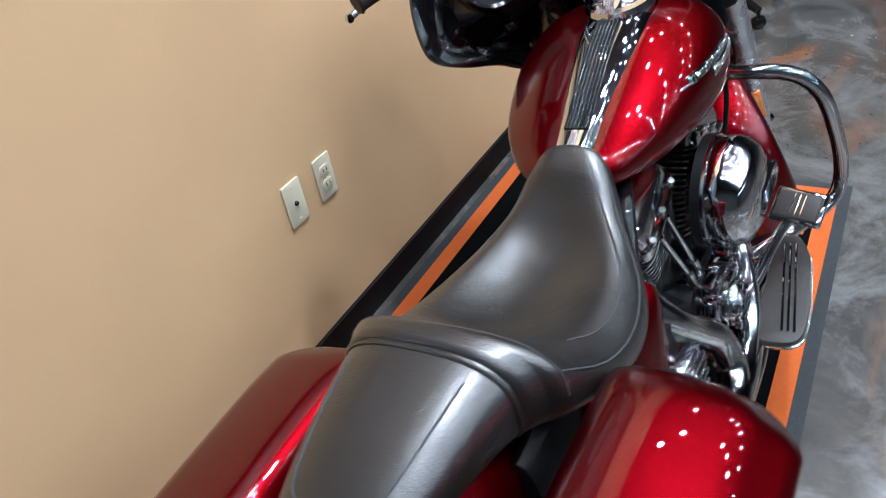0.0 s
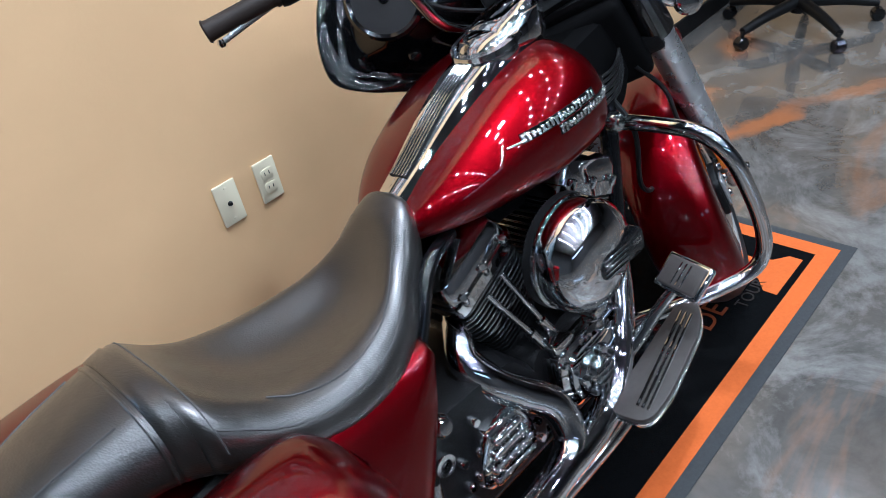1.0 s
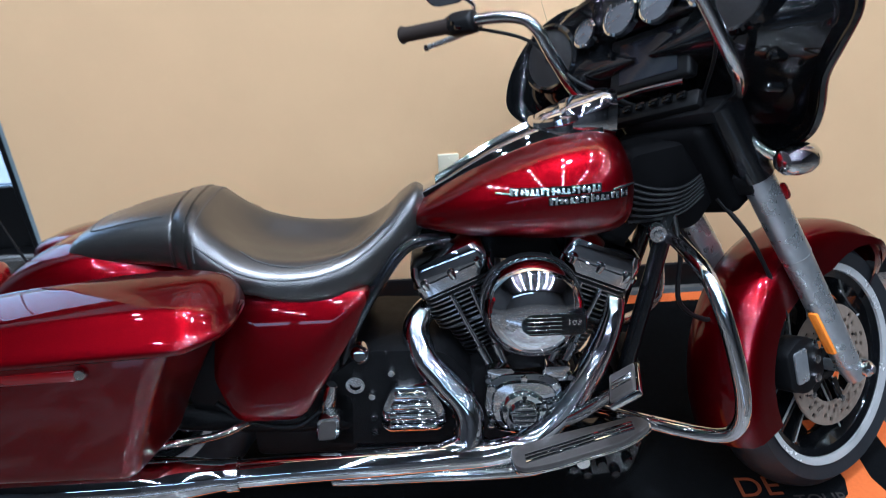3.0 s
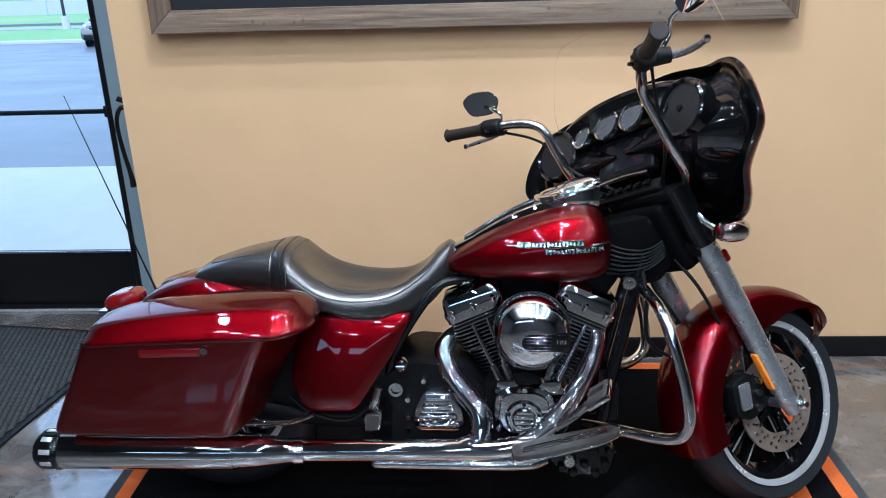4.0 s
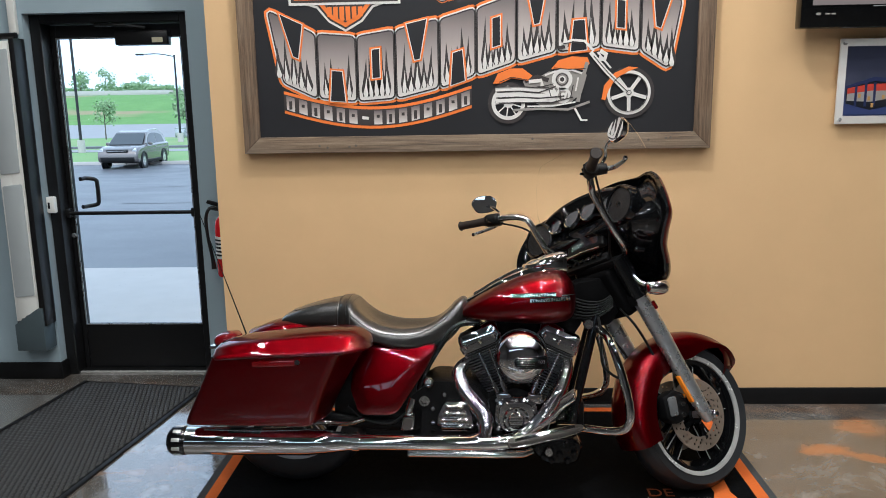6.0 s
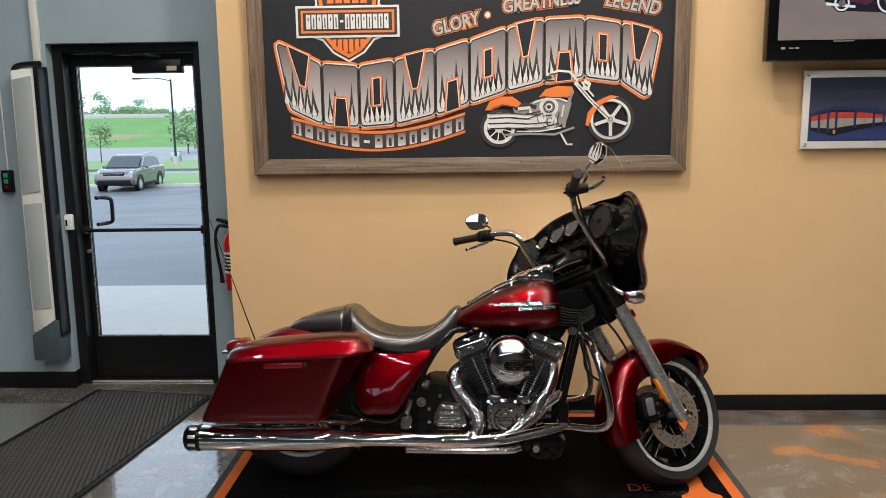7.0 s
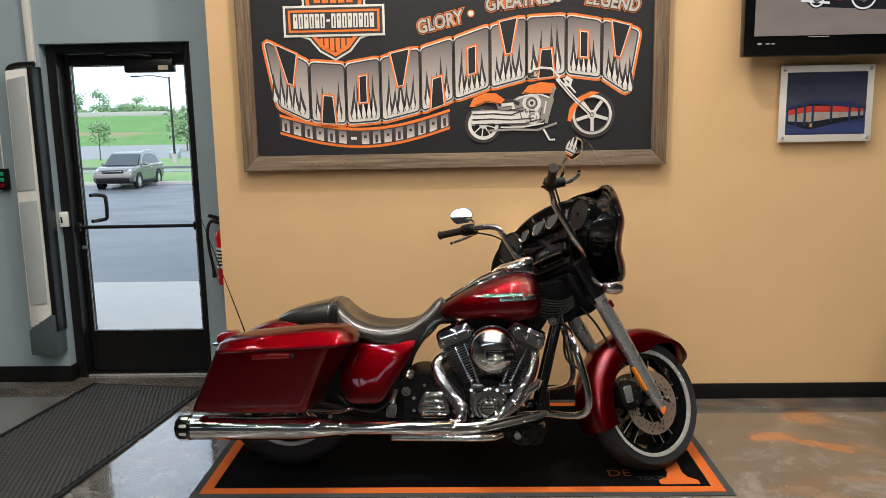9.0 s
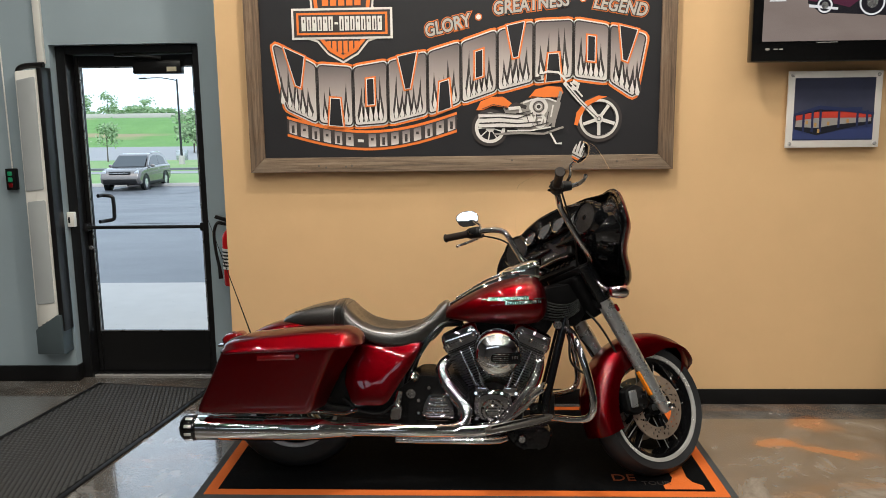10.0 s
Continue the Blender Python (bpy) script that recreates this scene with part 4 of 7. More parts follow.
for s in (-1, 1):
    y = 0.114 * s
    shroud = part("fork_shroud", move(leg(0, 1, 0.037, y), STEER), BLACK_GLOSS, bike, "gloss black fork shroud")
    part("fork_cover", move(leg(1, 3, 0.0325, y), STEER), ALLOY, bike, "brushed silver fork cover")
    d = (P[4] - P[3])
    slider = part("fork_slider", move(tube([P[3] + Vector((0, y, 0)), P[3] + d * 0.05 + Vector((0, y, 0)), P[3] + d * 0.55 + Vector((0, y, 0)), P[3] + d * 0.85 + Vector((0, y, 0)), P[4] + Vector((0.004, y, 0))], [0.033, 0.031, 0.029, 0.027, 0.022], 24, 4), STEER), ALLOY, bike, "grey alloy fork slider")
    dn = d.normalized()
    nrm = Vector((dn.z, 0, -dn.x)) * -1
    c = P[3] + d * 0.56 + Vector((0, y, 0)) - nrm * 0.027
    part("reflector", move(box(c, (0.014, 0.022, 0.115), 0.004, 2, Matrix.Rotation(math.atan2(-dn.x, -dn.z), 4, "Y")), STEER), AMBER, slider, "amber side reflector")
    part("axle_nut", lathe([(0, 0.03), (0.008, 0.03), (0.011, 0.024), (0.017, 0.02), (0.02, 0.01), (0.02, -0.02)], 20, STEER @ aim(FA + Vector((0.012, s * 0.125, 0)), (0, s, 0))), CHROME, slider, "chrome axle nut")
    cal = part("brake_caliper", move(prism(rounded([(0.575, 0.352), (0.630, 0.382), (0.690, 0.360), (0.700, 0.285), (0.640, 0.250), (0.585, 0.268)], 0.016, 4), s * 0.045, s * 0.098, "xz", 0.008), STEER), BLACK_WRINKLE, bike, "dark grey four-piston brake caliper")
    part("badge_plate", move(prism(rounded([(0.592, 0.350), (0.632, 0.358), (0.638, 0.285), (0.600, 0.280)], 0.008, 3), s * 0.097, s * 0.104, "xz", 0.002), STEER), ALLOY, cal, "bright plate")
    for x, z in ((0.664, 0.325), (0.668, 0.355), (0.662, 0.285)):
        part("bolt", lathe([(0, 0.008), (0.009, 0.007), (0.011, 0), (0.011, -0.01)], 12, STEER @ aim((x, s * 0.1, z), (0, s, 0))), CHROME_WORN, cal)
    part("brake_line", move(tube([(0.45, s * 0.06, 0.70), (0.50, s * 0.085, 0.62), (0.57, s * 0.075, 0.52), (0.60, s * 0.085, 0.43)], 0.005, 8, 6), STEER), BLACK_PLASTIC, bike)
    # turn signal on a chrome bracket below the fairing
    sig = part("turn_signal", lathe([(0, 0.048), (0.016, 0.046), (0.027, 0.036), (0.031, 0.018), (0.031, -0.01), (0.026, -0.03), (0.016, -0.044), (0, -0.048)], 28, STEER @ aim((0.532, s * 0.188, 0.762), (1, 0, 0.02))), CHROME, bike, "chrome bullet turn signal")
    part("lens", lathe([(0, -0.052), (0.02, -0.047), (0.027, -0.034), (0.02, -0.03)], 24, STEER @ aim((0.532, s * 0.188, 0.762), (1, 0, 0.02))), CHROME_WORN, sig)
    part("bracket", move(tube([(0.425, s * 0.122, 0.850), (0.455, s * 0.138, 0.818), (0.490, s * 0.160, 0.778), (0.53, s * 0.186, 0.764)], 0.011, 10, 5), STEER), CHROME, sig)
for s in (-1, 1):
    part("side_marker", move(box((0.548, s * 0.140, 0.700), (0.020, 0.018, 0.036), 0.007, 2, Matrix.Rotation(radians(-29), 4, "Y")), STEER), RED_LENS, bike, "small red side marker under the turn signal")
part("fairing_apron", move(box((0.470, 0.03, 0.775), (0.11, 0.24, 0.20), 0.02, 3, Matrix.Rotation(radians(-29), 4, "Y")), STEER), BLACK_MATT, bike, "matt black apron below the fairing")
part("lower_clamp", move(box((0.50, 0, 0.735), (0.07, 0.25, 0.05), 0.012, 2, Matrix.Rotation(radians(-28), 4, "Y")), STEER), BLACK_WRINKLE, bike)
part("upper_clamp", move(box((0.42, 0, 0.875), (0.07, 0.25, 0.03), 0.01, 2, Matrix.Rotation(radians(-28), 4, "Y")), STEER), BLACK_WRINKLE, bike)
part("axle", move(tube([FA + Vector((0, -0.12, 0)), FA + Vector((0, 0.12, 0))], 0.014, 16, 1, False), STEER), ALLOY, front)
part("headlamp_shell", lathe([(0, 0.08), (0.04, 0.078), (0.072, 0.06), (0.08, 0.03), (0.075, -0.02), (0.05, -0.06), (0, -0.08)], 32, FAIR @ aim((0.60, 0.0, 0.97), (1, 0, 0.05))), CHROME, bike, "chrome headlamp shell")

# fairing: rim outline of the right half (y, x, z), mirrored to the left
RIM = [(0, 0.46, 1.205), (0.10, 0.46, 1.201), (0.19, 0.45, 1.182), (0.24, 0.44, 1.172), (0.30, 0.42, 1.166), (0.36, 0.385, 1.130), (0.405, 0.35, 1.065), (0.428, 0.333, 1.0), (0.425, 0.335, 0.955), (0.380, 0.355, 0.908), (0.325, 0.395, 0.865), (0.280, 0.45, 0.810), (0.228, 0.49, 0.768), (0.15, 0.51, 0.752), (0.07, 0.50, 0.765), (0, 0.49, 0.775)]
half = curve(RIM, 4)
loop = [Vector((p[1], -p[0], p[2])) for p in half] + [Vector((p[1], p[0], p[2])) for p in half[-2:0:-1]]
mid = Vector((0.40, 0, 0.985))


def shrink(s, dx=0.0):
    """The rim drawn in to its middle by s and moved ahead by dx."""
    return [FAIR @ Vector((p.x + dx + (mid.x - p.x) * (1 - s) * 0.6, p.y * s, mid.z + (p.z - mid.z) * s)) for p in loop]


bm = add_rings(bmesh.new(), [shrink(s, d) for s, d in ((1.0, 0.004), (1.002, 0.012), (0.992, 0.024), (0.965, 0.042), (0.92, 0.062), (0.85, 0.088), (0.76, 0.115), (0.65, 0.14), (0.52, 0.165), (0.38, 0.185), (0.2, 0.205), (0.04, 0.215))], True, False)
low = FAIR.inverted()
for f in bm.faces:
    f.material_index = 1 if (low @ f.calc_center_median()).z < 0.81 else 0
fairing = part("fairing", bm, [RED, BLACK_GLOSS], bike, "batwing fairing, red outside and gloss black inside", 60)
bm = bmesh.new()
add_rings(bm, [shrink(1.0, 0.006), shrink(1.012, 0.0), shrink(1.0, -0.008), shrink(0.965, -0.004), shrink(0.93, 0.012), shrink(0.88, 0.022), shrink(0.80, 0.012), shrink(0.70, -0.020), shrink(0.60, -0.042), shrink(0.4, -0.055), shrink(0.05, -0.058)], True, False)
inner = part("inner_fairing", bm, BLACK_GLOSS, fairing, "gloss black inner fairing", 50)


def dash(y, z, x=0.335):
    return Vector((x, y, z))


back = Vector((-0.93, 0, 0.36))
# dash hood and gauges
bm = bmesh.new()
rows = [(-0.245, 1.055, 0.035), (-0.2, 1.085, 0.05), (-0.1, 1.10, 0.062), (0, 1.105, 0.064), (0.1, 1.10, 0.062), (0.2, 1.085, 0.05), (0.245, 1.055, 0.035)]
rings = []
for y, z, h in curve(rows, 5):
    rings.append([(0.43, y, z + h + 0.01), (0.36, y, z + h), (0.325, y, z + h * 0.8), (0.318, y, z + h * 0.6), (0.34, y, z - h * 0.7), (0.36, y, z - h), (0.44, y, z - h)])
part("gauge_panel", move(add_rings(bm, rings), FAIR), BLACK_GLOSS, fairing, "gloss black gauge panel", 40)
for y, z, r in ((-0.160, 1.068, 0.027), (-0.060, 1.079, 0.040), (0.036, 1.079, 0.040), (0.138, 1.070, 0.027)):
    m = FAIR @ aim(dash(y, z, 0.326), back)
    g = part("gauge", lathe([(r, 0), (r + 0.006, 0), (r + 0.006, 0.012), (r + 0.001, 0.014), (r - 0.001, 0.008), (r - 0.002, 0)], 32, m, True), CHROME, fairing, "round black gauge with a chrome bezel")
    part("dial", lathe([(0, 0.003), (r, 0.003), (r, -0.002)], 28, m), DIAL, g)
    part("cover_glass", lathe([(0, 0.0095), (r * 0.6, 0.009), (r - 0.0005, 0.0075)], 28, m), DIAL, g)
    bm = bmesh.new()
    for t in range(11):
        a = radians(-40 + 26 * t)
        add_box(bm, (0, 0, 0), (r * 0.18, 0.0016, 0.001), 0, 1, m @ Matrix.Rotation(a, 4, "Z") @ Matrix.Translation((r * 0.8, 0, 0.0102)))
    part("tick_marks", bm, EMBLEM, g)
    b = bmesh.new()
    add_box(b, (0, 0, 0), (r * 0.7, 0.0011, 0.001), 0, 1, m @ Matrix.Rotation(radians(200), 4, "Z") @ Matrix.Translation((r * 0.3, 0, 0.0105)))
    part("needle", b, EMBLEM, g)
scr = part("infotainment_screen", move(box(dash(-0.010, 0.980, 0.341), (0.03, 0.205, 0.120), 0.008, 3, Matrix.Rotation(radians(16), 4, "Y")), FAIR), BLACK_PLASTIC, fairing, "infotainment screen with dark glass")
part("glass", move(box(dash(-0.010, 0.983, 0.3265), (0.004, 0.150, 0.088), 0.001, 1, Matrix.Rotation(radians(16), 4, "Y")), FAIR), DARK_GLASS, scr)
for s in (-1, 1):
    for i in range(4):
        part("button", move(box(dash(s * 0.088 - 0.010, 0.950 + 0.02 * i, 0.3345 - 0.0057 * i), (0.006, 0.013, 0.012), 0.002, 1, Matrix.Rotation(radians(16), 4, "Y")), FAIR), BLACK_GLOSS, scr)
    m = FAIR @ aim((0.304, s * 0.238 + 0.004, 1.046), (-0.95, -s * 0.10, 0.14))
    sp = part("loudspeaker", lathe([(0.066, -0.03), (0.080, -0.04), (0.078, 0.000), (0.072, 0.006), (0.065, 0.002)], 40, m, True), BLACK_GLOSS, fairing, "round black loudspeaker")
    part("grille", lathe([(0, 0.003), (0.03, 0.002), (0.066, -0.002), (0.066, -0.02)], 36, m), SPEAKER, sp)
    part("tweeter", lathe([(0, 0.008), (0.008, 0.007), (0.012, 0.001)], 20, m), BLACK_GLOSS, sp)
    for y, z, r in ((0.262, 0.925, 0.013), (0.245, 0.868, 0.010)):
        part("screw_plug", lathe([(0, 0.006), (r * 0.6, 0.0055), (r, 0.001), (r, -0.03)], 16, FAIR @ aim((0.345, s * y, z), (-0.95, -s * 0.2, 0.1))), BLACK_GLOSS, fairing)
part("switch_panel", move(box((0.332, 0, 0.875), (0.03, 0.24, 0.04), 0.01, 2, Matrix.Rotation(radians(30), 4, "Y")), FAIR), BLACK_PLASTIC, fairing)
for i in range(6):
    part("switch", move(box((0.315, -0.085 + 0.034 * i, 0.889), (0.01, 0.022, 0.016), 0.003, 2, Matrix.Rotation(radians(30), 4, "Y")), FAIR), BLACK_GLOSS, fairing)
part("trim_strip", move(tube([(0.300, -0.105, 0.914), (0.296, 0, 0.917), (0.300, 0.105, 0.914)], 0.0055, 10, 6), FAIR), CHROME, fairing, "chrome strip under the screen")

# clear windscreen standing on the fairing's rim, leaning back to the rider
rings = []
for i in range(25):
    y = -0.34 + 0.68 * i / 24
    f = abs(y) / 0.34
    foot, top = 1.190 - 0.05 * f ** 3, 1.418 - 0.02 * f ** 2 - 0.19 * max(0.0, f - 0.72) ** 2 / 0.0784
    rings.append([(0.462 - 0.05 * f ** 2 - 0.20 * (z - 1.19), y, z) for z in (foot + (top - foot) * j / 8 for j in range(9))])
bm = bmesh.new()
grid = [[bm.verts.new(FAIR @ Vector(p)) for p in r] for r in rings]
for a, b in zip(grid, grid[1:]):
    for j in range(8):
        bm.faces.new((a[j], b[j], b[j + 1], a[j + 1]))
screen_sheet = part("windscreen", thicken(bm, 0.002), CLEAR_PLASTIC, fairing, "clear plastic windscreen", 60)
screen_sheet.visible_shadow = False

# handlebar
BAR = [(0.475, 0.0, 0.890), (0.470, 0.07, 0.890), (0.425, 0.155, 0.905), (0.350, 0.206, 0.950), (0.296, 0.214, 1.030), (0.258, 0.214, 1.095), (0.236, 0.232, 1.124), (0.200, 0.275, 1.138), (0.156, 0.335, 1.141), (0.076, 0.475, 1.145)]
bm = tube([(x, -y, z) for x, y, z in reversed(BAR[1:])] + BAR, 0.0135, 16, 6)
bar = part("handlebar", move(bm, STEER), CHROME_WORN, bike, "tall chrome ape-hanger handlebar")
part("riser_clamp", move(box((0.465, 0, 0.880), (0.07, 0.12, 0.05), 0.014, 3), STEER), CHROME, bar)
for s in (-1, 1):
    def H(x, y, z):
        return STEER @ Vector((x, s * y, z))
    a, b = Vector((0.138, 0.366, 1.141)), Vector((0.071, 0.483, 1.145))
    d = b - a
    part("grip", tube([H(*(a + d * t)) for t in (0, 0.06, 0.12, 0.9, 0.97, 1.0)], [0.021, 0.021, 0.0175, 0.0175, 0.021, 0.018], 20, 3), GRIP, bar, "black rubber grip")
    sw = part("switch_housing", tube([H(*(a - d * t)) for t in (0.0, 0.08, 0.3, 0.42, 0.46)], [0.024, 0.027, 0.027, 0.025, 0.018], 18, 3), BLACK_PLASTIC, bar, "black switch housing")
    mc = a - d * 0.24
    part("clamp_block", tube([H(mc.x, mc.y, mc.z), H(mc.x + 0.05, mc.y + 0.03, mc.z + 0.002)], [0.024, 0.018], 14, 1, False), BLACK_PLASTIC, sw)
    for j in range(3):
        part("button", tube([H(mc.x - 0.02, mc.y - 0.012 + 0.012 * j, mc.z - 0.012 + 0.012 * j), H(mc.x - 0.034, mc.y - 0.012 + 0.012 * j, mc.z - 0.012 + 0.012 * j)], 0.0045, 8, 1, False), BLACK_GLOSS, sw)
    lever = [(mc.x + 0.05, mc.y + 0.03, mc.z), (mc.x + 0.054, mc.y + 0.07, mc.z - 0.004), (mc.x + 0.035, mc.y + 0.13, mc.z - 0.010), (mc.x + 0.002, mc.y + 0.185, mc.z - 0.018)]
    lv = part("lever", tube([H(*p) for p in lever], [0.009, 0.008, 0.007, 0.006], 10, 5), ALLOY, bar, "silver hand lever")
    part("ball_end", lathe([(0, 0.009), (0.006, 0.007), (0.009, 0), (0.006, -0.007), (0, -0.009)], 14, Matrix.Translation(H(*lever[-1]))), CHROME, lv)
    stem = part("mirror_stem", tube([H(mc.x + 0.03, mc.y + 0.02, mc.z + 0.01), H(mc.x + 0.05, mc.y + 0.03, mc.z + 0.045), H(mc.x + 0.035, mc.y + 0.06, mc.z + 0.075), H(0.200, 0.455, 1.236)], 0.006, 10, 5), CHROME, bar, "chrome mirror stem")
    m = STEER @ aim((0.189, s * 0.462, 1.246), (-0.56, -0.79, -0.24) if s > 0 else (-0.972, 0.15, 0.09))
    poly = rounded([(-0.062, 0.012), (-0.03, 0.038), (0.03, 0.040), (0.060, 0.012), (0.045, -0.034), (-0.035, -0.040)], 0.03, 5)
    part("mirror_shell", move(add_rings(bmesh.new(), [[(x * f, y * f, z) for x, y in poly] for f, z in ((0.5, -0.028), (0.85, -0.018), (1.0, -0.004), (1.0, 0.004), (0.95, 0.006))]), m), CHROME, stem, "chrome mirror housing")
    part("mirror_glass", move(add_rings(bmesh.new(), [[(x * 0.93, y * 0.93, z) for x, y in poly] for z in (0.0055, 0.0075)]), m), MIRROR, stem, "mirror glass")
    part("cable", tube([H(mc.x + 0.02, mc.y, mc.z - 0.01), H(0.26, 0.25, 1.08), H(0.33, 0.19, 0.98), H(0.41, 0.08, 0.90)], 0.004, 8, 6), BLACK_PLASTIC, bar)

# frame
both("down_tube", lambda: tube([(0.405, -0.05, 0.73), (0.375, -0.065, 0.60), (0.318, -0.085, 0.36), (0.30, -0.09, 0.26), (0.25, -0.10, 0.20), (0.10, -0.105, 0.185), (-0.40, -0.11, 0.19)], 0.0185, 14, 6), BLACK_GLOSS, bike, "gloss black frame tube")
both("seat_rail", lambda: tube([(-0.06, -0.06, 0.66), (-0.14, -0.09, 0.655), (-0.20, -0.11, 0.59), (-0.27, -0.12, 0.47), (-0.31, -0.12, 0.32)], 0.013, 12, 6), BLACK_GLOSS, bike, "gloss black frame tube")
part("steering_head", tube([(0.43, 0, 0.87), (0.50, 0, 0.72)], 0.035, 20, 1, False), BLACK_WRINKLE, bike)
part("upper_mount", prism(rounded([(-0.02, 0.60), (0.06, 0.585), (0.17, 0.585), (0.31, 0.60), (0.35, 0.66), (0.33, 0.71), (-0.02, 0.69)], 0.02, 3), -0.022, 0.022, "xz", 0.006), BLACK_WRINKLE, bike, "black engine mount and wiring cover under the tank")
part("backbone", tube([(0.45, 0, 0.82), (0.3, 0, 0.73), (0.0, 0, 0.70), (-0.15, 0, 0.66)], 0.03, 14, 4), BLACK_GLOSS, bike)
both("neck_cover", lambda: dome(rounded([(0.305, 0.815), (0.43, 0.84), (0.50, 0.74), (0.455, 0.655), (0.385, 0.640), (0.325, 0.672)], 0.02, 4), [(1, 0.02), (1, -0.048), (0.95, -0.056), (0.7, -0.060), (0.3, -0.061)]), BLACK_MATT, bike)
both("neck_bolt", lambda: lathe([(0, 0.012), (0.009, 0.011), (0.010, 0.007), (0.017, 0.007), (0.020, 0), (0.020, -0.012)], 24, aim((0.362, -0.098, 0.662), (0, -1, 0))), CHROME_WORN, bike, "round chrome bolt cover")
for i in range(7):
    part("wiring", tube([(0.30, -0.05 - 0.008 * i, 0.76 - 0.012 * i), (0.36, -0.066 - 0.004 * (i % 3), 0.745 - 0.011 * i), (0.42, -0.070, 0.75 - 0.009 * i), (0.48, -0.05, 0.79 - 0.008 * i)], 0.0032, 8, 5), BLACK_PLASTIC, bike)
part("brake_hose", tube([(0.40, -0.06, 0.70), (0.41, -0.10, 0.62), (0.42, -0.09, 0.50), (0.50, -0.06, 0.44), (0.56, -0.03, 0.47)], 0.0055, 8, 6), BLACK_PLASTIC, bike)
GUARD = [(0.40, -0.05, 0.640), (0.408, -0.13, 0.640), (0.422, -0.225, 0.626), (0.440, -0.275, 0.575), (0.468, -0.297, 0.48), (0.485, -0.306, 0.40), (0.486, -0.304, 0.345), (0.468, -0.290, 0.310), (0.42, -0.255, 0.292), (0.33, -0.20, 0.285), (0.25, -0.115, 0.26)]
both("engine_guard", lambda: tube(GUARD, 0.0155, 18, 6), CHROME, bike, "chrome engine guard bar")

# engine
crank = Vector((0.096, 0, 0.250))
engine = part("crankcase", dome(rounded([(-0.03, 0.38), (0.08, 0.43), (0.20, 0.38), (0.22, 0.27), (0.17, 0.19), (0.02, 0.185), (-0.05, 0.25)], 0.03, 4), [(0.96, 0.13), (1, 0.12), (1, -0.115), (0.95, -0.13)]), BLACK_WRINKLE, bike, "black V-twin crankcase")
for s in (-1, 1):
    tilt = Matrix.Translation(crank) @ Matrix.Rotation(radians(23.5 * s), 4, "Y")
    cyl = part("cylinder", lathe([(0, 0.13), (0.062, 0.13), (0.062, 0.33), (0, 0.33)], 28, tilt), FIN_BLACK, engine, "black finned cylinder")
    for i in range(15):
        z = 0.155 + 0.0118 * i
        w = 0.066 + 0.014 * (i / 14) ** 0.7 + (0.012 if i > 8 else 0)
        poly = rounded([(-w, -w * 1.12), (w, -w * 1.12), (w, w * 1.12), (-w, w * 1.12)], 0.045, 4)
        part("fin", move(prism(poly, z, z + 0.0042, "xy"), tilt), FIN_BLACK, cyl)
        part("fin_edge", move(prism([(x * 1.004, y * 1.004) for x, y in poly], z + 0.0014, z + 0.0028, "xy"), tilt), CHROME_WORN, cyl)
    head = part("rocker_cover", move(add_rings(bmesh.new(), [[(x * f, y * f, z) for x, y in rounded([(-0.084, -0.110), (0.084, -0.110), (0.090, 0.0), (0.084, 0.110), (-0.084, 0.110), (-0.090, 0.0)], 0.020, 4)] for f, z in ((1.0, 0.352), (1.0, 0.368), (1.03, 0.369), (1.03, 0.378), (0.98, 0.379), (0.97, 0.402), (0.90, 0.418), (0.75, 0.426), (0.5, 0.428))]), tilt), CHROME, engine, "chrome rocker cover")
    HEAD = rounded([(-0.080, -0.106), (0.080, -0.106), (0.084, 0.0), (0.080, 0.106), (-0.080, 0.106), (-0.084, 0.0)], 0.022, 4)
    hb = part("cylinder_head", move(prism([(x * 0.94, y * 0.96) for x, y in HEAD], 0.328, 0.372, "xy"), tilt), FIN_BLACK, engine, "black finned cylinder head")
    for i in range(2):
        z = 0.331 + 0.0105 * i
        part("fin", move(prism(HEAD, z, z + 0.0046, "xy"), tilt), FIN_BLACK, hb)
        part("fin_edge", move(prism([(x * 1.004, y * 1.004) for x, y in HEAD], z + 0.0016, z + 0.0030, "xy"), tilt), CHROME_WORN, hb)
    for x in (-0.06, 0.0, 0.06):
        for yb in (-0.112,):
            part("bolt", lathe([(0, 0.01), (0.006, 0.01), (0.008, 0.004), (0.008, -0.01)], 10, tilt @ aim((x, yb, 0.379), (0, -0.4, 1))), CHROME_WORN, head)
    for j in (-1, 1):
        a = crank + Vector((s * 0.055 + j * 0.014, -0.135, 0.125))
        b = tilt @ Vector((j * 0.022, -0.105, 0.335))
        pr = part("pushrod_tube", tube([a, a + (b - a) * 0.35, a + (b - a) * 0.36, b], [0.0105, 0.0105, 0.0058, 0.0058], 14, 1, False), CHROME, engine, "chrome pushrod tube")
    part("lifter_block", dome(rounded([(crank.x + s * 0.052 - 0.035, 0.365), (crank.x + s * 0.052 + 0.035, 0.365), (crank.x + s * 0.060 + 0.028, 0.402), (crank.x + s * 0.060 - 0.028, 0.402)], 0.01, 3), [(1, -0.10), (1, -0.155), (0.93, -0.162), (0.5, -0.164)]), CHROME, engine, "chrome lifter cover")
    for j in (-1, 1):
        part("bolt", lathe([(0, 0.012), (0.006, 0.012), (0.008, 0.006), (0.008, -0.01)], 10, aim((crank.x + s * 0.055 + j * 0.03, -0.160, 0.376), (0, -1, 0.2))), CHROME, engine)
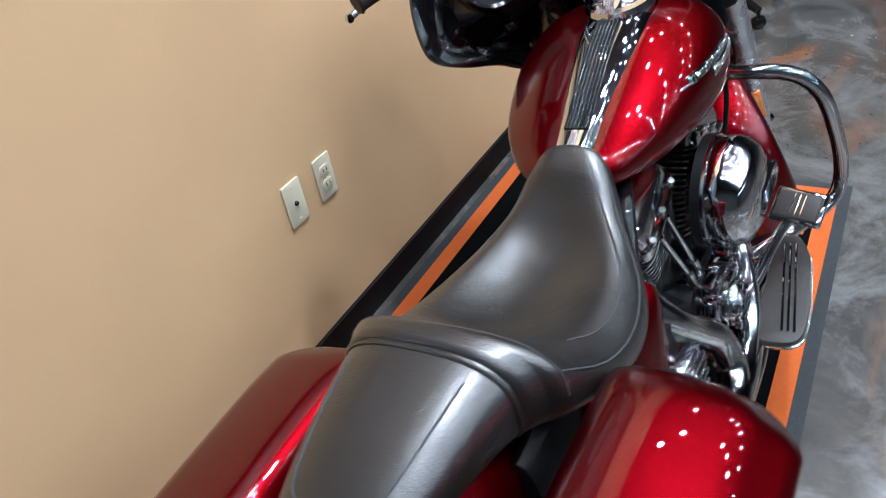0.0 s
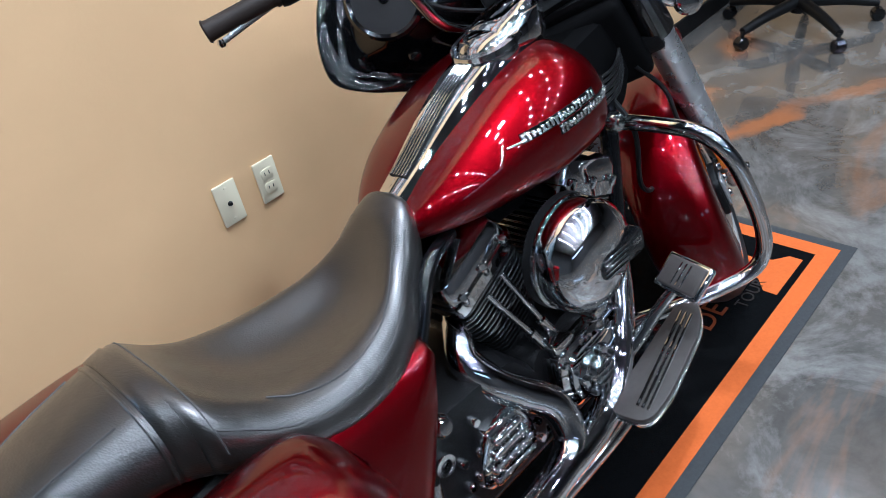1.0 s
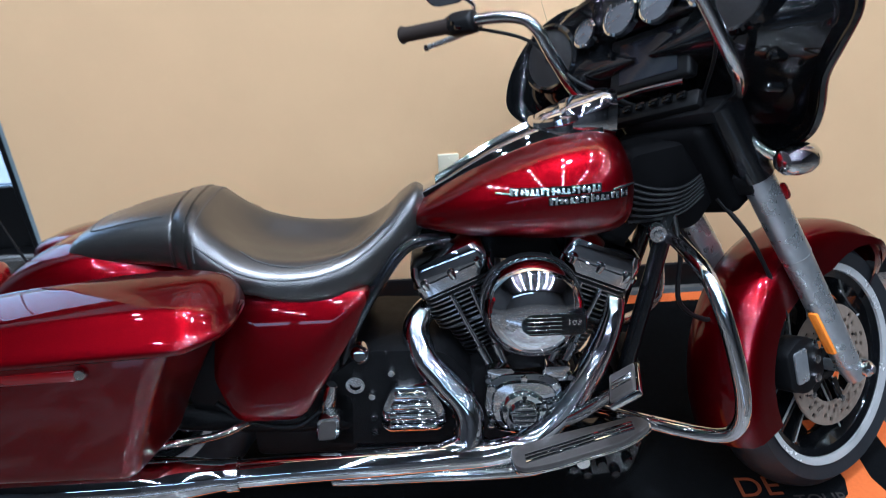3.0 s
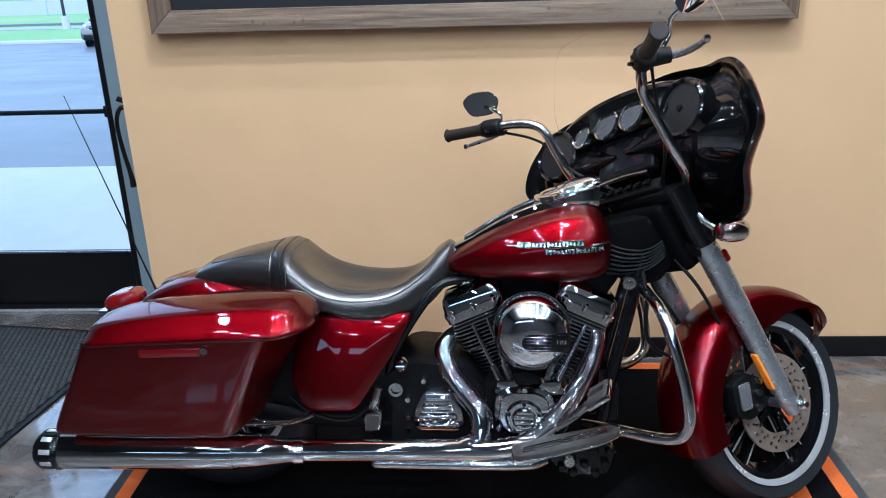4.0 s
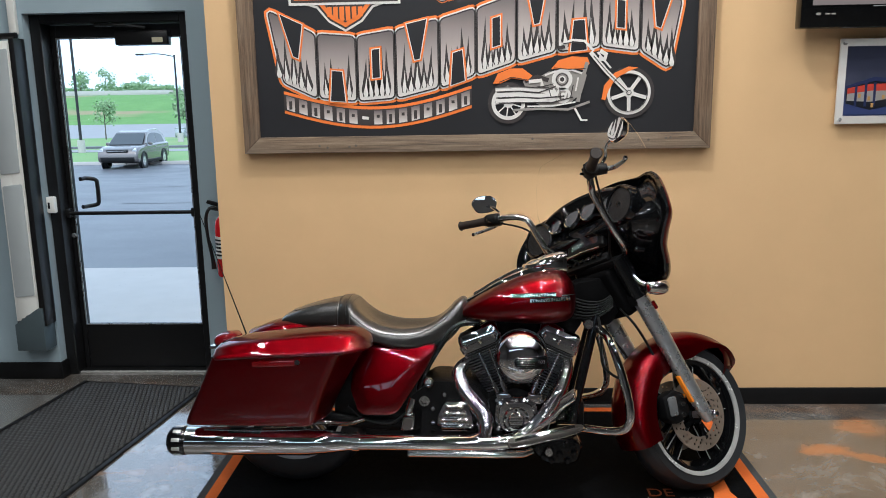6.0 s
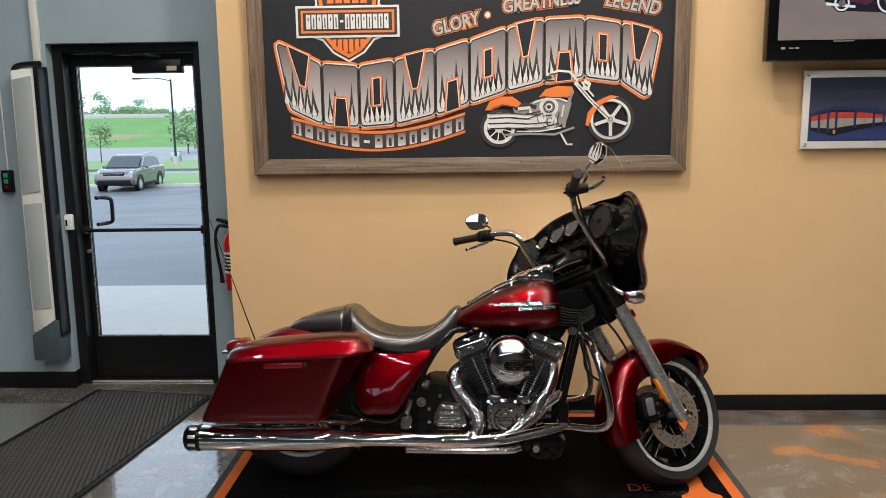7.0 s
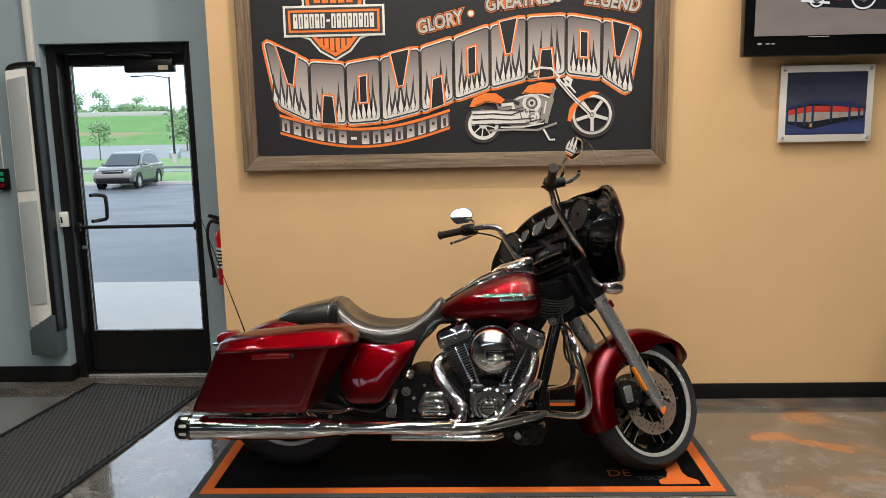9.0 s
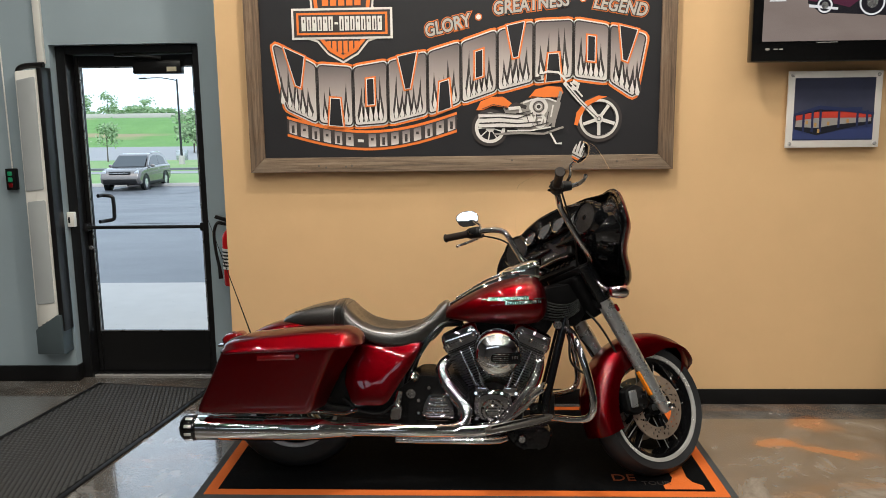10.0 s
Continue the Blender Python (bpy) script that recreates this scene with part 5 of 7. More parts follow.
CAM = rounded([(0.005, 0.372), (0.04, 0.392), (0.125, 0.392), (0.165, 0.37), (0.172, 0.30), (0.148, 0.252), (0.085, 0.236), (0.022, 0.25), (-0.002, 0.30)], 0.022, 4)
cam_cover = part("cam_cover", dome(CAM, [(1, -0.10), (1, -0.158), (0.95, -0.168), (0.80, -0.172), (0.77, -0.180), (0.3, -0.182)]), CHROME, engine, "chrome cam cover")
cc = Vector((0.083, -0.178, 0.308))
part("timer_cover", lathe([(0, 0.022), (0.026, 0.022), (0.030, 0.018), (0.033, 0.012), (0.044, 0.012), (0.050, 0.006), (0.052, -0.004)], 36, aim(cc, (0, -1, 0))), CHROME, cam_cover, "round chrome timer cover")
for i in range(7):
    z = -0.021 + 0.007 * i
    w = math.sqrt(0.025 ** 2 - z * z)
    part("rib", box(cc + Vector((0, -0.023, z)), (2 * w, 0.003, 0.003)), BLACK_PLASTIC if i % 2 else CHROME_WORN, cam_cover)
for i in range(5):
    a = math.tau * i / 5 + 0.3
    part("bolt", lathe([(0, 0.007), (0.005, 0.007), (0.006, 0), (0.006, -0.005)], 10, aim(cc + Vector((0.042 * math.cos(a), -0.012, 0.042 * math.sin(a))), (0, -1, 0))), BLACK_PLASTIC, cam_cover)
for x, z in ((0.018, 0.36), (0.15, 0.36), (0.155, 0.27), (0.015, 0.27), (0.085, 0.38)):
    part("bolt", lathe([(0, 0.008), (0.007, 0.008), (0.008, 0), (0.008, -0.006)], 10, aim((x, -0.168, z), (0, -1, 0))), CHROME_WORN, cam_cover)

# air cleaner
ac = Vector((0.102, -0.125, 0.548))
air = part("air_cleaner", lathe([(0, 0.115), (0.03, 0.1145), (0.06, 0.110), (0.083, 0.099), (0.097, 0.08), (0.101, 0.055), (0.098, 0.03), (0.09, 0.02), (0.08, 0.0), (0, 0)], 56, aim(ac, (0, -1, 0.0))), CHROME, bike, "round chrome air cleaner cover")
part("insert", dome(rounded([(0.074, 0.530), (0.074, 0.550), (0.088, 0.563), (0.200, 0.563), (0.200, 0.517), (0.088, 0.517)], 0.012, 3), [(1, -0.210), (1, -0.237), (0.96, -0.241), (0.5, -0.242)]), BLACK_GLOSS, air, "black insert with ribs")
for i in range(5):
    part("rib", box((0.118, -0.2425, 0.523 + 0.0085 * i), (0.066, 0.003, 0.0018), 0.0008, 1), CHROME_WORN, air)
txt = bpy.data.curves.new("numerals", "FONT")
txt.body, txt.size, txt.extrude, txt.align_x, txt.align_y = "103", 0.019, 0.0012, "CENTER", "CENTER"
tob = new("numerals", txt)
tob.matrix_world = Matrix.Translation((0.186, -0.2685, 0.557)) @ pose(0, 0, 0, 90)
dg = bpy.context.evaluated_depsgraph_get()
me = bpy.data.meshes.new_from_object(tob.evaluated_get(dg))
bpy.data.objects.remove(tob)
me.materials.clear()
me.materials.append(EMBLEM)
num = new("numerals", me)
num.matrix_world = Matrix.Translation((0.175, -0.2435, 0.545)) @ pose(0, 0, 0, 90) @ Matrix.Diagonal((1.0, 0.85, 1, 1))
num.parent = air
part("gasket_ring", lathe([(0.094, 0.012), (0.1025, 0.014), (0.1025, 0.03), (0.094, 0.03)], 48, aim(ac, (0, -1, 0)), True), BLACK_PLASTIC, air)
part("amber_band", lathe([(0.0985, 0.031), (0.1015, 0.031), (0.1015, 0.036), (0.0985, 0.036)], 48, aim(ac, (0, -1, 0)), True), CHROME_WORN, air)

# transmission and small parts behind the engine
gear = part("gearbox", dome(rounded([(-0.36, 0.21), (-0.03, 0.20), (-0.01, 0.36), (-0.07, 0.44), (-0.24, 0.45), (-0.34, 0.38)], 0.03, 4), [(0.95, 0.12), (1, 0.11), (1, -0.12), (0.95, -0.14)]), BLACK_WRINKLE, bike, "black gearbox")
GC = rounded([(-0.222, 0.272), (-0.205, 0.255), (-0.095, 0.255), (-0.076, 0.272), (-0.082, 0.32), (-0.105, 0.362), (-0.115, 0.372), (-0.185, 0.372), (-0.195, 0.362), (-0.215, 0.32)], 0.012, 3)
cover = part("side_cover_plate", dome(GC, [(1, -0.13), (1, -0.158), (0.95, -0.166), (0.85, -0.169), (0.4, -0.170)]), CHROME, gear, "ribbed chrome gearbox cover")
for i in range(4):
    z = 0.276 + 0.026 * i
    part("rib", box((-0.150, -0.170, z), (0.105 - 0.018 * max(0, i - 1), 0.022, 0.016), 0.006, 3), CHROME, cover)
for x, z in ((-0.235, 0.285), (-0.235, 0.34), (-0.06, 0.285), (-0.068, 0.345), (-0.19, 0.395), (-0.11, 0.395), (-0.235, 0.25), (-0.06, 0.245)):
    part("bolt", lathe([(0, 0.014), (0.007, 0.014), (0.0095, 0.008), (0.0095, -0.02)], 12, aim((x, -0.142, z), (0, -1, 0))), CHROME, gear)
part("filler_cap", lathe([(0, 0.03), (0.012, 0.029), (0.019, 0.022), (0.021, 0.01), (0.021, -0.02)], 20, aim((-0.252, -0.135, 0.436), (0, -1, 0.3))), CHROME, gear, "chrome filler cap")
part("sight_plug", lathe([(0.012, 0.012), (0.02, 0.012), (0.022, 0.004), (0.022, -0.02), (0, -0.02), (0, 0.006), (0.012, 0.006)], 20, aim((-0.268, -0.140, 0.368), (0, -1, 0))), CHROME_WORN, gear)
mc = part("brake_cylinder", tube([(-0.335, -0.16, 0.30), (-0.322, -0.17, 0.345), (-0.312, -0.17, 0.385)], [0.018, 0.016, 0.012], 16, 4), CHROME_WORN, bike, "chrome rear brake cylinder")
part("reservoir", dome(rounded([(-0.358, 0.258), (-0.305, 0.264), (-0.298, 0.325), (-0.348, 0.322)], 0.016, 4), [(1, -0.165), (1, -0.192), (0.9, -0.198), (0.5, -0.200)]), CHROME_WORN, mc, "chrome fluid reservoir")
part("reservoir_pad", dome(rounded([(-0.350, 0.268), (-0.312, 0.272), (-0.306, 0.316), (-0.342, 0.314)], 0.012, 4), [(1, -0.197), (1, -0.202), (0.8, -0.203)]), PAD, mc)
part("rear_frame_plate", dome(rounded([(-0.50, 0.19), (-0.28, 0.19), (-0.27, 0.34), (-0.36, 0.36), (-0.50, 0.32)], 0.02, 3), [(1, -0.09), (1, -0.135), (0.93, -0.14)]), BLACK_WRINKLE, bike)
part("swing_arm", tube([(-0.28, -0.11, 0.26), (-0.5, -0.13, 0.28), (-0.80, -0.13, 0.308)], [0.03, 0.028, 0.03], 14, 4), BLACK_WRINKLE, bike)
part("brake_hose", tube([(-0.33, -0.16, 0.33), (-0.40, -0.17, 0.285), (-0.50, -0.165, 0.30), (-0.56, -0.17, 0.35)], 0.006, 8, 6), BLACK_PLASTIC, bike)
part("oil_filter", lathe([(0, 0.06), (0.03, 0.058), (0.036, 0.05), (0.036, 0)], 28, aim((0.245, -0.02, 0.27), (1, 0, 0.1))), BLACK_GLOSS, engine, "black oil filter")
part("oil_cooler", box((0.33, 0, 0.30), (0.04, 0.14, 0.10), 0.006), BLACK_WRINKLE, bike)

# exhaust
part("exhaust_pipe", tube([(0.262, -0.05, 0.555), (0.280, -0.09, 0.510), (0.268, -0.108, 0.455), (0.238, -0.135, 0.395), (0.192, -0.162, 0.330), (0.140, -0.183, 0.276), (0.085, -0.20, 0.240), (0.01, -0.212, 0.228), (-0.08, -0.220, 0.226)], [0.020, 0.024, 0.0285, 0.030, 0.030, 0.030, 0.029, 0.029, 0.028], 22, 8), CHROME, bike, "chrome front header pipe")
part("exhaust_pipe", tube([(-0.085, -0.04, 0.515), (-0.120, -0.078, 0.495), (-0.137, -0.10, 0.462), (-0.118, -0.128, 0.415), (-0.078, -0.150, 0.366), (-0.040, -0.172, 0.325), (-0.030, -0.188, 0.283), (-0.042, -0.202, 0.246), (-0.09, -0.216, 0.230), (-0.16, -0.225, 0.229)], [0.020, 0.025, 0.0290, 0.031, 0.031, 0.031, 0.031, 0.030, 0.029, 0.028], 22, 8), CHROME, bike, "chrome rear header pipe")
part("heat_shield", tube([(-0.06, -0.216, 0.228), (-0.20, -0.232, 0.231), (-0.38, -0.250, 0.236), (-0.53, -0.266, 0.240)], 0.0295, 22, 4), CHROME, bike, "chrome heat shield")
muf = part("muffler", tube([(-0.50, -0.263, 0.240), (-0.54, -0.267, 0.241), (-0.62, -0.275, 0.243), (-0.70, -0.281, 0.245), (-0.72, -0.283, 0.245), (-1.152, -0.306, 0.250)], [0.031, 0.033, 0.043, 0.050, 0.0505, 0.0515], 32, 6), CHROME, bike, "long chrome muffler")
part("end_cap", tube([(-1.142, -0.3055, 0.250), (-1.150, -0.306, 0.250), (-1.192, -0.308, 0.2505), (-1.198, -0.308, 0.2505)], [0.049, 0.054, 0.054, 0.048], 32, 2), BLACK_GLOSS, muf, "black slotted end cap")
for i in range(10):
    a = math.tau * i / 10 + 0.31
    b = bmesh.new()
    add_box(b, (0, 0, 0), (0.030, 0.004, 0.014), 0.0018, 2, Matrix.Translation((-1.171, -0.307, 0.2503)) @ Matrix.Rotation(a, 4, "X") @ Matrix.Translation((0, 0.0538, 0)))
    part("slot", b, ALLOY_BRIGHT, muf)
part("clamp", lathe([(0.0325, -0.012), (0.036, -0.012), (0.036, 0.012), (0.0325, 0.012)], 28, aim((-0.515, -0.265, 0.240), (1, 0.1, 0)), True), CHROME_WORN, muf)
part("lower_rail", tube([(-0.315, -0.225, 0.190), (-0.30, -0.228, 0.190), (-0.15, -0.225, 0.189), (0.08, -0.22, 0.189), (0.14, -0.20, 0.196)], 0.0165, 14, 5), CHROME_WORN, bike, "chrome lower rail")

# footboard and brake pedal
def board():
    out = rounded([(0.045, -0.212), (0.315, -0.205), (0.338, -0.242), (0.28, -0.280), (0.12, -0.302), (0.05, -0.296)], 0.033, 5)
    return out


BOARD = Matrix.Translation((0.19, -0.258, 0.281)) @ pose(0, 0, 0, -1, -12, 0) @ Matrix.Translation((-0.19, 0.255, -0.262))
fb = part("footboard", move(prism(board(), 0.250, 0.262, "xy", 0.003), BOARD), PAD, bike, "grey-brown rubber footboard with chrome strips")
# black edge given hazed chrome, which stands in for its grazing sheen
part("edge_trim", move(prism([(x * 1.0 + (x - 0.2) * 0.03, y + (y + 0.26) * 0.08) for x, y in board()], 0.2445, 0.2505, "xy", 0.002), BOARD), CHROME_WORN, fb)
for i in range(3):
    o = 0.011 * (i - 1)
    part("strip", move(tube([(0.075, -0.272 + o, 0.2635), (0.30, -0.238 + o, 0.2635)], 0.0030, 8, 1, False), BOARD), CHROME, fb)
m = Matrix.Translation((0.272, -0.262, 0.412)) @ pose(0, 0, 0, 6, -38, -14)
ped = part("brake_pedal", move(box((0, 0, 0), (0.07, 0.098, 0.016), 0.006, 3), m), CHROME, bike, "chrome brake pedal with a rubber pad")
part("pad", move(box((0, 0, 0.008), (0.058, 0.084, 0.010), 0.005, 3), m), PAD, ped, "grey rubber pad")
for i in range(3):
    part("strip", move(box((0, -0.010 + 0.010 * i, 0.0135), (0.045, 0.0035, 0.003), 0.001, 1), m), CHROME, ped)
part("arm", tube([(0.266, -0.252, 0.400), (0.232, -0.222, 0.35), (0.19, -0.20, 0.305), (0.15, -0.18, 0.27)], [0.010, 0.012, 0.014, 0.016], 12, 5), CHROME_WORN, ped)
for x, z in ((0.165, 0.215), (0.185, 0.175), (0.215, 0.160), (0.245, 0.185), (0.275, 0.160), (0.300, 0.190), (0.310, 0.225), (0.27, 0.225)):
    part("bracket_bolt", lathe([(0, 0.012), (0.009, 0.012), (0.012, 0.005), (0.012, -0.02)], 12, aim((x, -0.20, z), (0, -1, 0))), BLACK_GLOSS, bike)
part("board_bracket", dome(rounded([(0.13, 0.235), (0.30, 0.245), (0.335, 0.225), (0.315, 0.150), (0.20, 0.145), (0.15, 0.185)], 0.02, 3), [(1, -0.12), (1, -0.188), (0.92, -0.195), (0.5, -0.197)]), BLACK_GLOSS, bike, "black footboard bracket with bolts")
part("pivot_boss", lathe([(0, 0.03), (0.014, 0.03), (0.019, 0.022), (0.021, 0)], 20, aim((0.205, -0.185, 0.195), (0, -1, 0))), CHROME_WORN, bike, "chrome pedal pivot")
part("kick_stand", tube([(0.02, 0.13, 0.19), (-0.02, 0.20, 0.10), (-0.05, 0.245, 0.042)], [0.014, 0.012, 0.012], 12, 3), BLACK_GLOSS, bike, "black side stand")


# ---- outside, seen through the door ----
APRON = grained("pale_concrete", (0.52, 0.49, 0.45), 0.8, 0, 0.08, 4, 0.2, 0.004)
ASPHALT = mat("wet_dark_asphalt", (0.10, 0.105, 0.115), 0.45)
k = Nodes(ASPHALT)
k.colour(k.mix(k.noise(0.35, 5, 0.6, k.mapped((0.4, 1.6, 1))), (0.085, 0.09, 0.10), (0.16, 0.165, 0.175)))
k.rough(k.noise(0.5, 4), 0.3, 0.6)
k.bump(k.noise(60, 3), 0.3, 0.01)
ROAD_GREY = grained("pale_road", (0.33, 0.33, 0.33), 0.8, 0, 0.1, 1.5, 0.1)
GRASS = mat("spring_grass", (0.07, 0.16, 0.03), 0.9)
k = Nodes(GRASS)
k.colour(k.mix(k.ramp(k.noise(0.12, 4), [(0.35, (0, 0, 0)), (0.65, (1, 1, 1))]), k.mix(k.noise(6, 5), (0.14, 0.30, 0.08), (0.25, 0.43, 0.15)), (0.30, 0.38, 0.17)))
k.bump(k.noise(25, 4), 0.6, 0.05)
BANK = GRASS.copy()
BANK.name = "embankment_grass"
k = Nodes(BANK)
k.colour(k.mix(k.ramp(k.noise(0.05, 3, 0.5, k.mapped((1, 2.2, 1))), [(0.56, (0, 0, 0)), (0.64, (0.85, 0.85, 0.85))]), k.mix(k.noise(0.35, 5), (0.10, 0.24, 0.05), (0.20, 0.36, 0.10)), (0.36, 0.27, 0.16)))
LINE_PAINT = grained("worn_line_paint", (0.23, 0.235, 0.245), 0.7, 0, 0.3, 6, 0)
LEAF = mat("young_leaves", (0.06, 0.12, 0.03), 0.7)
k = Nodes(LEAF)
rnd = k.t.nodes.new("ShaderNodeNewGeometry").outputs["Random Per Island"]
k.colour(k.mix(rnd, (0.20, 0.32, 0.15), (0.38, 0.50, 0.27)))
BARK = grained("grey_bark", (0.12, 0.10, 0.08), 0.9, 0, 0.3, 20, 0.5, 0.01)
CAR_PAINT = mat("grey_brown_car_paint", (0.17, 0.155, 0.145), 0.25, 0.6)
CAR_PAINT.node_tree.nodes["Principled BSDF"].inputs["Coat Weight"].default_value = 1.0
CAR_GLASS = mat("tinted_car_glass", (0.05, 0.06, 0.065), 0.05, 0.2, 0.9)
POLE = grained("dark_lamp_post", (0.04, 0.04, 0.042), 0.5, 0.4, 0.2, 10)

structure("pavement", span((-14, 1.60, -0.25), (6, 4.5, -0.03)), APRON, "pale concrete apron outside the door", "pavement")


def strip(name, rows, x0, x1, material, label, category, n=24):
    bm = bmesh.new()
    g = [[bm.verts.new((x0 + (x1 - x0) * i / n, y, z)) for i in range(n + 1)] for y, z in rows]
    for a, b in zip(g, g[1:]):
        for i in range(n):
            bm.faces.new((a[i], a[i + 1], b[i + 1], b[i]))
    return structure(name, bm, material, label, category)


LOT = [(1.6, -0.2), (4.5, -0.06), (12, -0.34), (22, -0.86), (29, -1.24), (32, -1.28), (34.4, -1.30)]
strip("parking_lot", LOT, -90, 60, ASPHALT, "dark wet asphalt parking lot sloping away", "road")
structure("kerb", span((-90, 34.4, -1.5), (60, 34.75, -1.16), 0.03), APRON, "pale concrete kerb", "kerb")
strip("lawn", [(34.7, -1.19), (39, -1.15), (43.2, -1.2)], -120, 80, GRASS, "mown green lawn strip", "lawn")
strip("footpath", [(43.2, -1.185), (45.6, -1.185)], -150, 100, ROAD_GREY, "pale concrete footpath through the lawn", "pavement")
strip("verge", [(45.6, -1.2), (47, -1.2)], -150, 100, GRASS, "narrow grass verge", "lawn")
structure("drainage_kerb", span((-200, 47.0, -1.5), (120, 47.5, -1.06), 0.03), ASPHALT, "dark kerb along the verge", "kerb")
strip("far_lawn", [(47.5, -1.2), (56, -1.12), (63.5, -1.2)], -150, 100, GRASS, "mown green lawn strip", "lawn")
strip("road", [(63.5, -1.2), (76, -1.1), (92, -0.72)], -260, 160, ROAD_GREY, "pale wet public road", "road")
strip("ground", [(92, -0.72), (98, -0.1), (108, 1.6), (118, 3.0), (124, 3.35), (128, 3.45), (160, 3.6), (400, 4.0), (2500, 5.0)], -900, 600, BANK, "grassy embankment with bare earth patches rising to the horizon", "ground", 96)
structure("highway_barrier", span((-400, 123, 3.2), (200, 123.5, 4.0), 0.05), APRON, "pale concrete barrier on top of the embankment", "barrier")


def lot_z(y):
    return float(np.interp(y, [p[0] for p in LOT], [p[1] for p in LOT]))


# worn white stall lines
for x0, y0, x1, y1 in ((-14.5, 30.6, -17.2, 26.5), (-11.6, 30.6, -14.3, 26.5), (-9.4, 17.6, -5.2, 17.9), (-6.8, 11.8, -3.2, 11.95), (-20.5, 31.2, -23.0, 27.0)):
    d = Vector((x1 - x0, y1 - y0)).normalized() * 0.06
    bm = bmesh.new()
    n = 8
    g = []
    for i in range(n + 1):
        x, y = x0 + (x1 - x0) * i / n, y0 + (y1 - y0) * i / n
        g.append([bm.verts.new((x - d.y, y + d.x, lot_z(y) + 0.012)), bm.verts.new((x + d.y, y - d.x, lot_z(y) + 0.012))])
    for a, b in zip(g, g[1:]):
        bm.faces.new((a[0], b[0], b[1], a[1]))
    structure("stall_line", bm, LINE_PAINT, "worn white parking stall line", "road marking")


def tree(at, height, spread, seed, trunk=0.35, leaves=420, size=0.35):
    rng = random.Random(seed)
    t = thing("tree", "young leafy green tree on the grass", "tree", "trees outside", at=Matrix.Translation(at))
    bm = bmesh.new()
    add_tube(bm, [(0, 0, -0.2), (0.02, 0, height * 0.4), (0, 0.03, height * 0.85)], [0.02 * height, 0.014 * height, 0.004 * height], 7, 3)
    tips = []
    for i in range(9):
        a, z = rng.uniform(0, math.tau), height * rng.uniform(trunk, 0.75)
        e = Vector((math.cos(a) * spread * rng.uniform(0.5, 0.9), math.sin(a) * spread * rng.uniform(0.5, 0.9), z + height * rng.uniform(0.1, 0.25)))
        add_tube(bm, [(0, 0, z), e * 0.5 + Vector((0, 0, z * 0.5)), e], [0.007 * height, 0.004 * height, 0.002 * height], 5, 2)
        tips.append(e)
    tips.append(Vector((0, 0, height * 0.85)))
    part("trunk", bm, BARK, t)
    verts, faces = [], []
    for i in range(leaves):
        c = rng.choice(tips) + Vector((rng.gauss(0, 1) * spread * 0.3, rng.gauss(0, 1) * spread * 0.3, rng.gauss(0, 1) * height * 0.085))
        u = Vector((rng.gauss(0, 1), rng.gauss(0, 1), rng.gauss(0, 1))).normalized()
        v = u.orthogonal().normalized() * size * rng.uniform(0.5, 1)
        u = u * size * rng.uniform(0.5, 1)
        n = len(verts)
        verts += [c - u, c + v, c + u, c - v]
        faces.append((n, n + 1, n + 2, n + 3))
    me = bpy.data.meshes.new("crown")
    me.from_pydata(verts, [], faces)
    me.materials.append(LEAF)
    crown = new("crown", me)
    crown.parent = t
    return t


tree((-30.1, 60.0, -1.15), 3.0, 0.72, 3, 0.4, 520, 0.13)
tree((-29.3, 78, -0.9), 4.4, 1.5, 5, 0.15, 900, 0.20)
tree((-27.0, 80, -0.9), 3.8, 1.4, 6, 0.15, 800, 0.20)
rng = random.Random(11)
for i in range(30):
    tall = 3.0 if i in (10, 11, 12) else 2.2 if i in (23, 24) else 0
    tree((-98 + 2.3 * i + rng.uniform(-0.8, 0.8), rng.uniform(140, 165), 3.5), rng.uniform(1.3, 2.3) + tall, rng.uniform(1.4, 2.2), 20 + i, 0.12, 420, 0.26)


def lamp_post(x, y, z, h, arm):
    t = thing("street_lamp", "tall dark lamp post beside the parking lot", "lamp post", "lamp posts outside", at=Matrix.Translation((x, y, z)))
    part("base", tube([(0, 0, -0.2), (0, 0, 0.7)], 0.22, 12, 1, False), APRON, t)
    part("post", tube([(0, 0, 0.6), (0, 0, h)], [0.09, 0.06], 10, 1, False), POLE, t)
    part("arm", tube([(0, 0, h - 0.1), (arm * 0.5, 0, h + 0.1), (arm, 0, h + 0.1)], 0.035, 8, 4), POLE, t)
    part("lamp_head", box((arm * 1.15, 0, h + 0.08), (0.55, 0.25, 0.12), 0.03), POLE, t)


lamp_post(-21.6, 54, -1.2, 6.3, -2.2)
lamp_post(-23.5, 43.0, -1.15, 9.5, 2.0)
box_ = thing("utility_box", "grey metal utility box on the lawn", "utility box", at=Matrix.Translation((-24.6, 62.0, -1.2)))
part("cabinet", box((0, 0, 0.4), (0.8, 0.6, 0.8), 0.04), ALLOY, box_)
part("lid", box((0, 0, 0.83), (0.88, 0.68, 0.07), 0.02), ALLOY, box_, "pale metal lid")
sign_post = thing("yield_sign", "red and white triangular yield sign on a post", "road sign", at=Matrix.Translation((-34.0, 60.5, -1.2)))
part("post", tube([(0, 0, 0), (0, 0, 2.2)], 0.035, 8, 1, False), ALLOY, sign_post)
part("face", prism([(-0.5, 2.6), (0.5, 2.6), (0, 1.75)], -0.05, -0.08, "xz"), EXT_RED, sign_post, "red triangular face")
part("face_centre", prism([(-0.24, 2.45), (0.24, 2.45), (0, 2.03)], -0.08, -0.10, "xz"), LABEL_WHITE, sign_post)


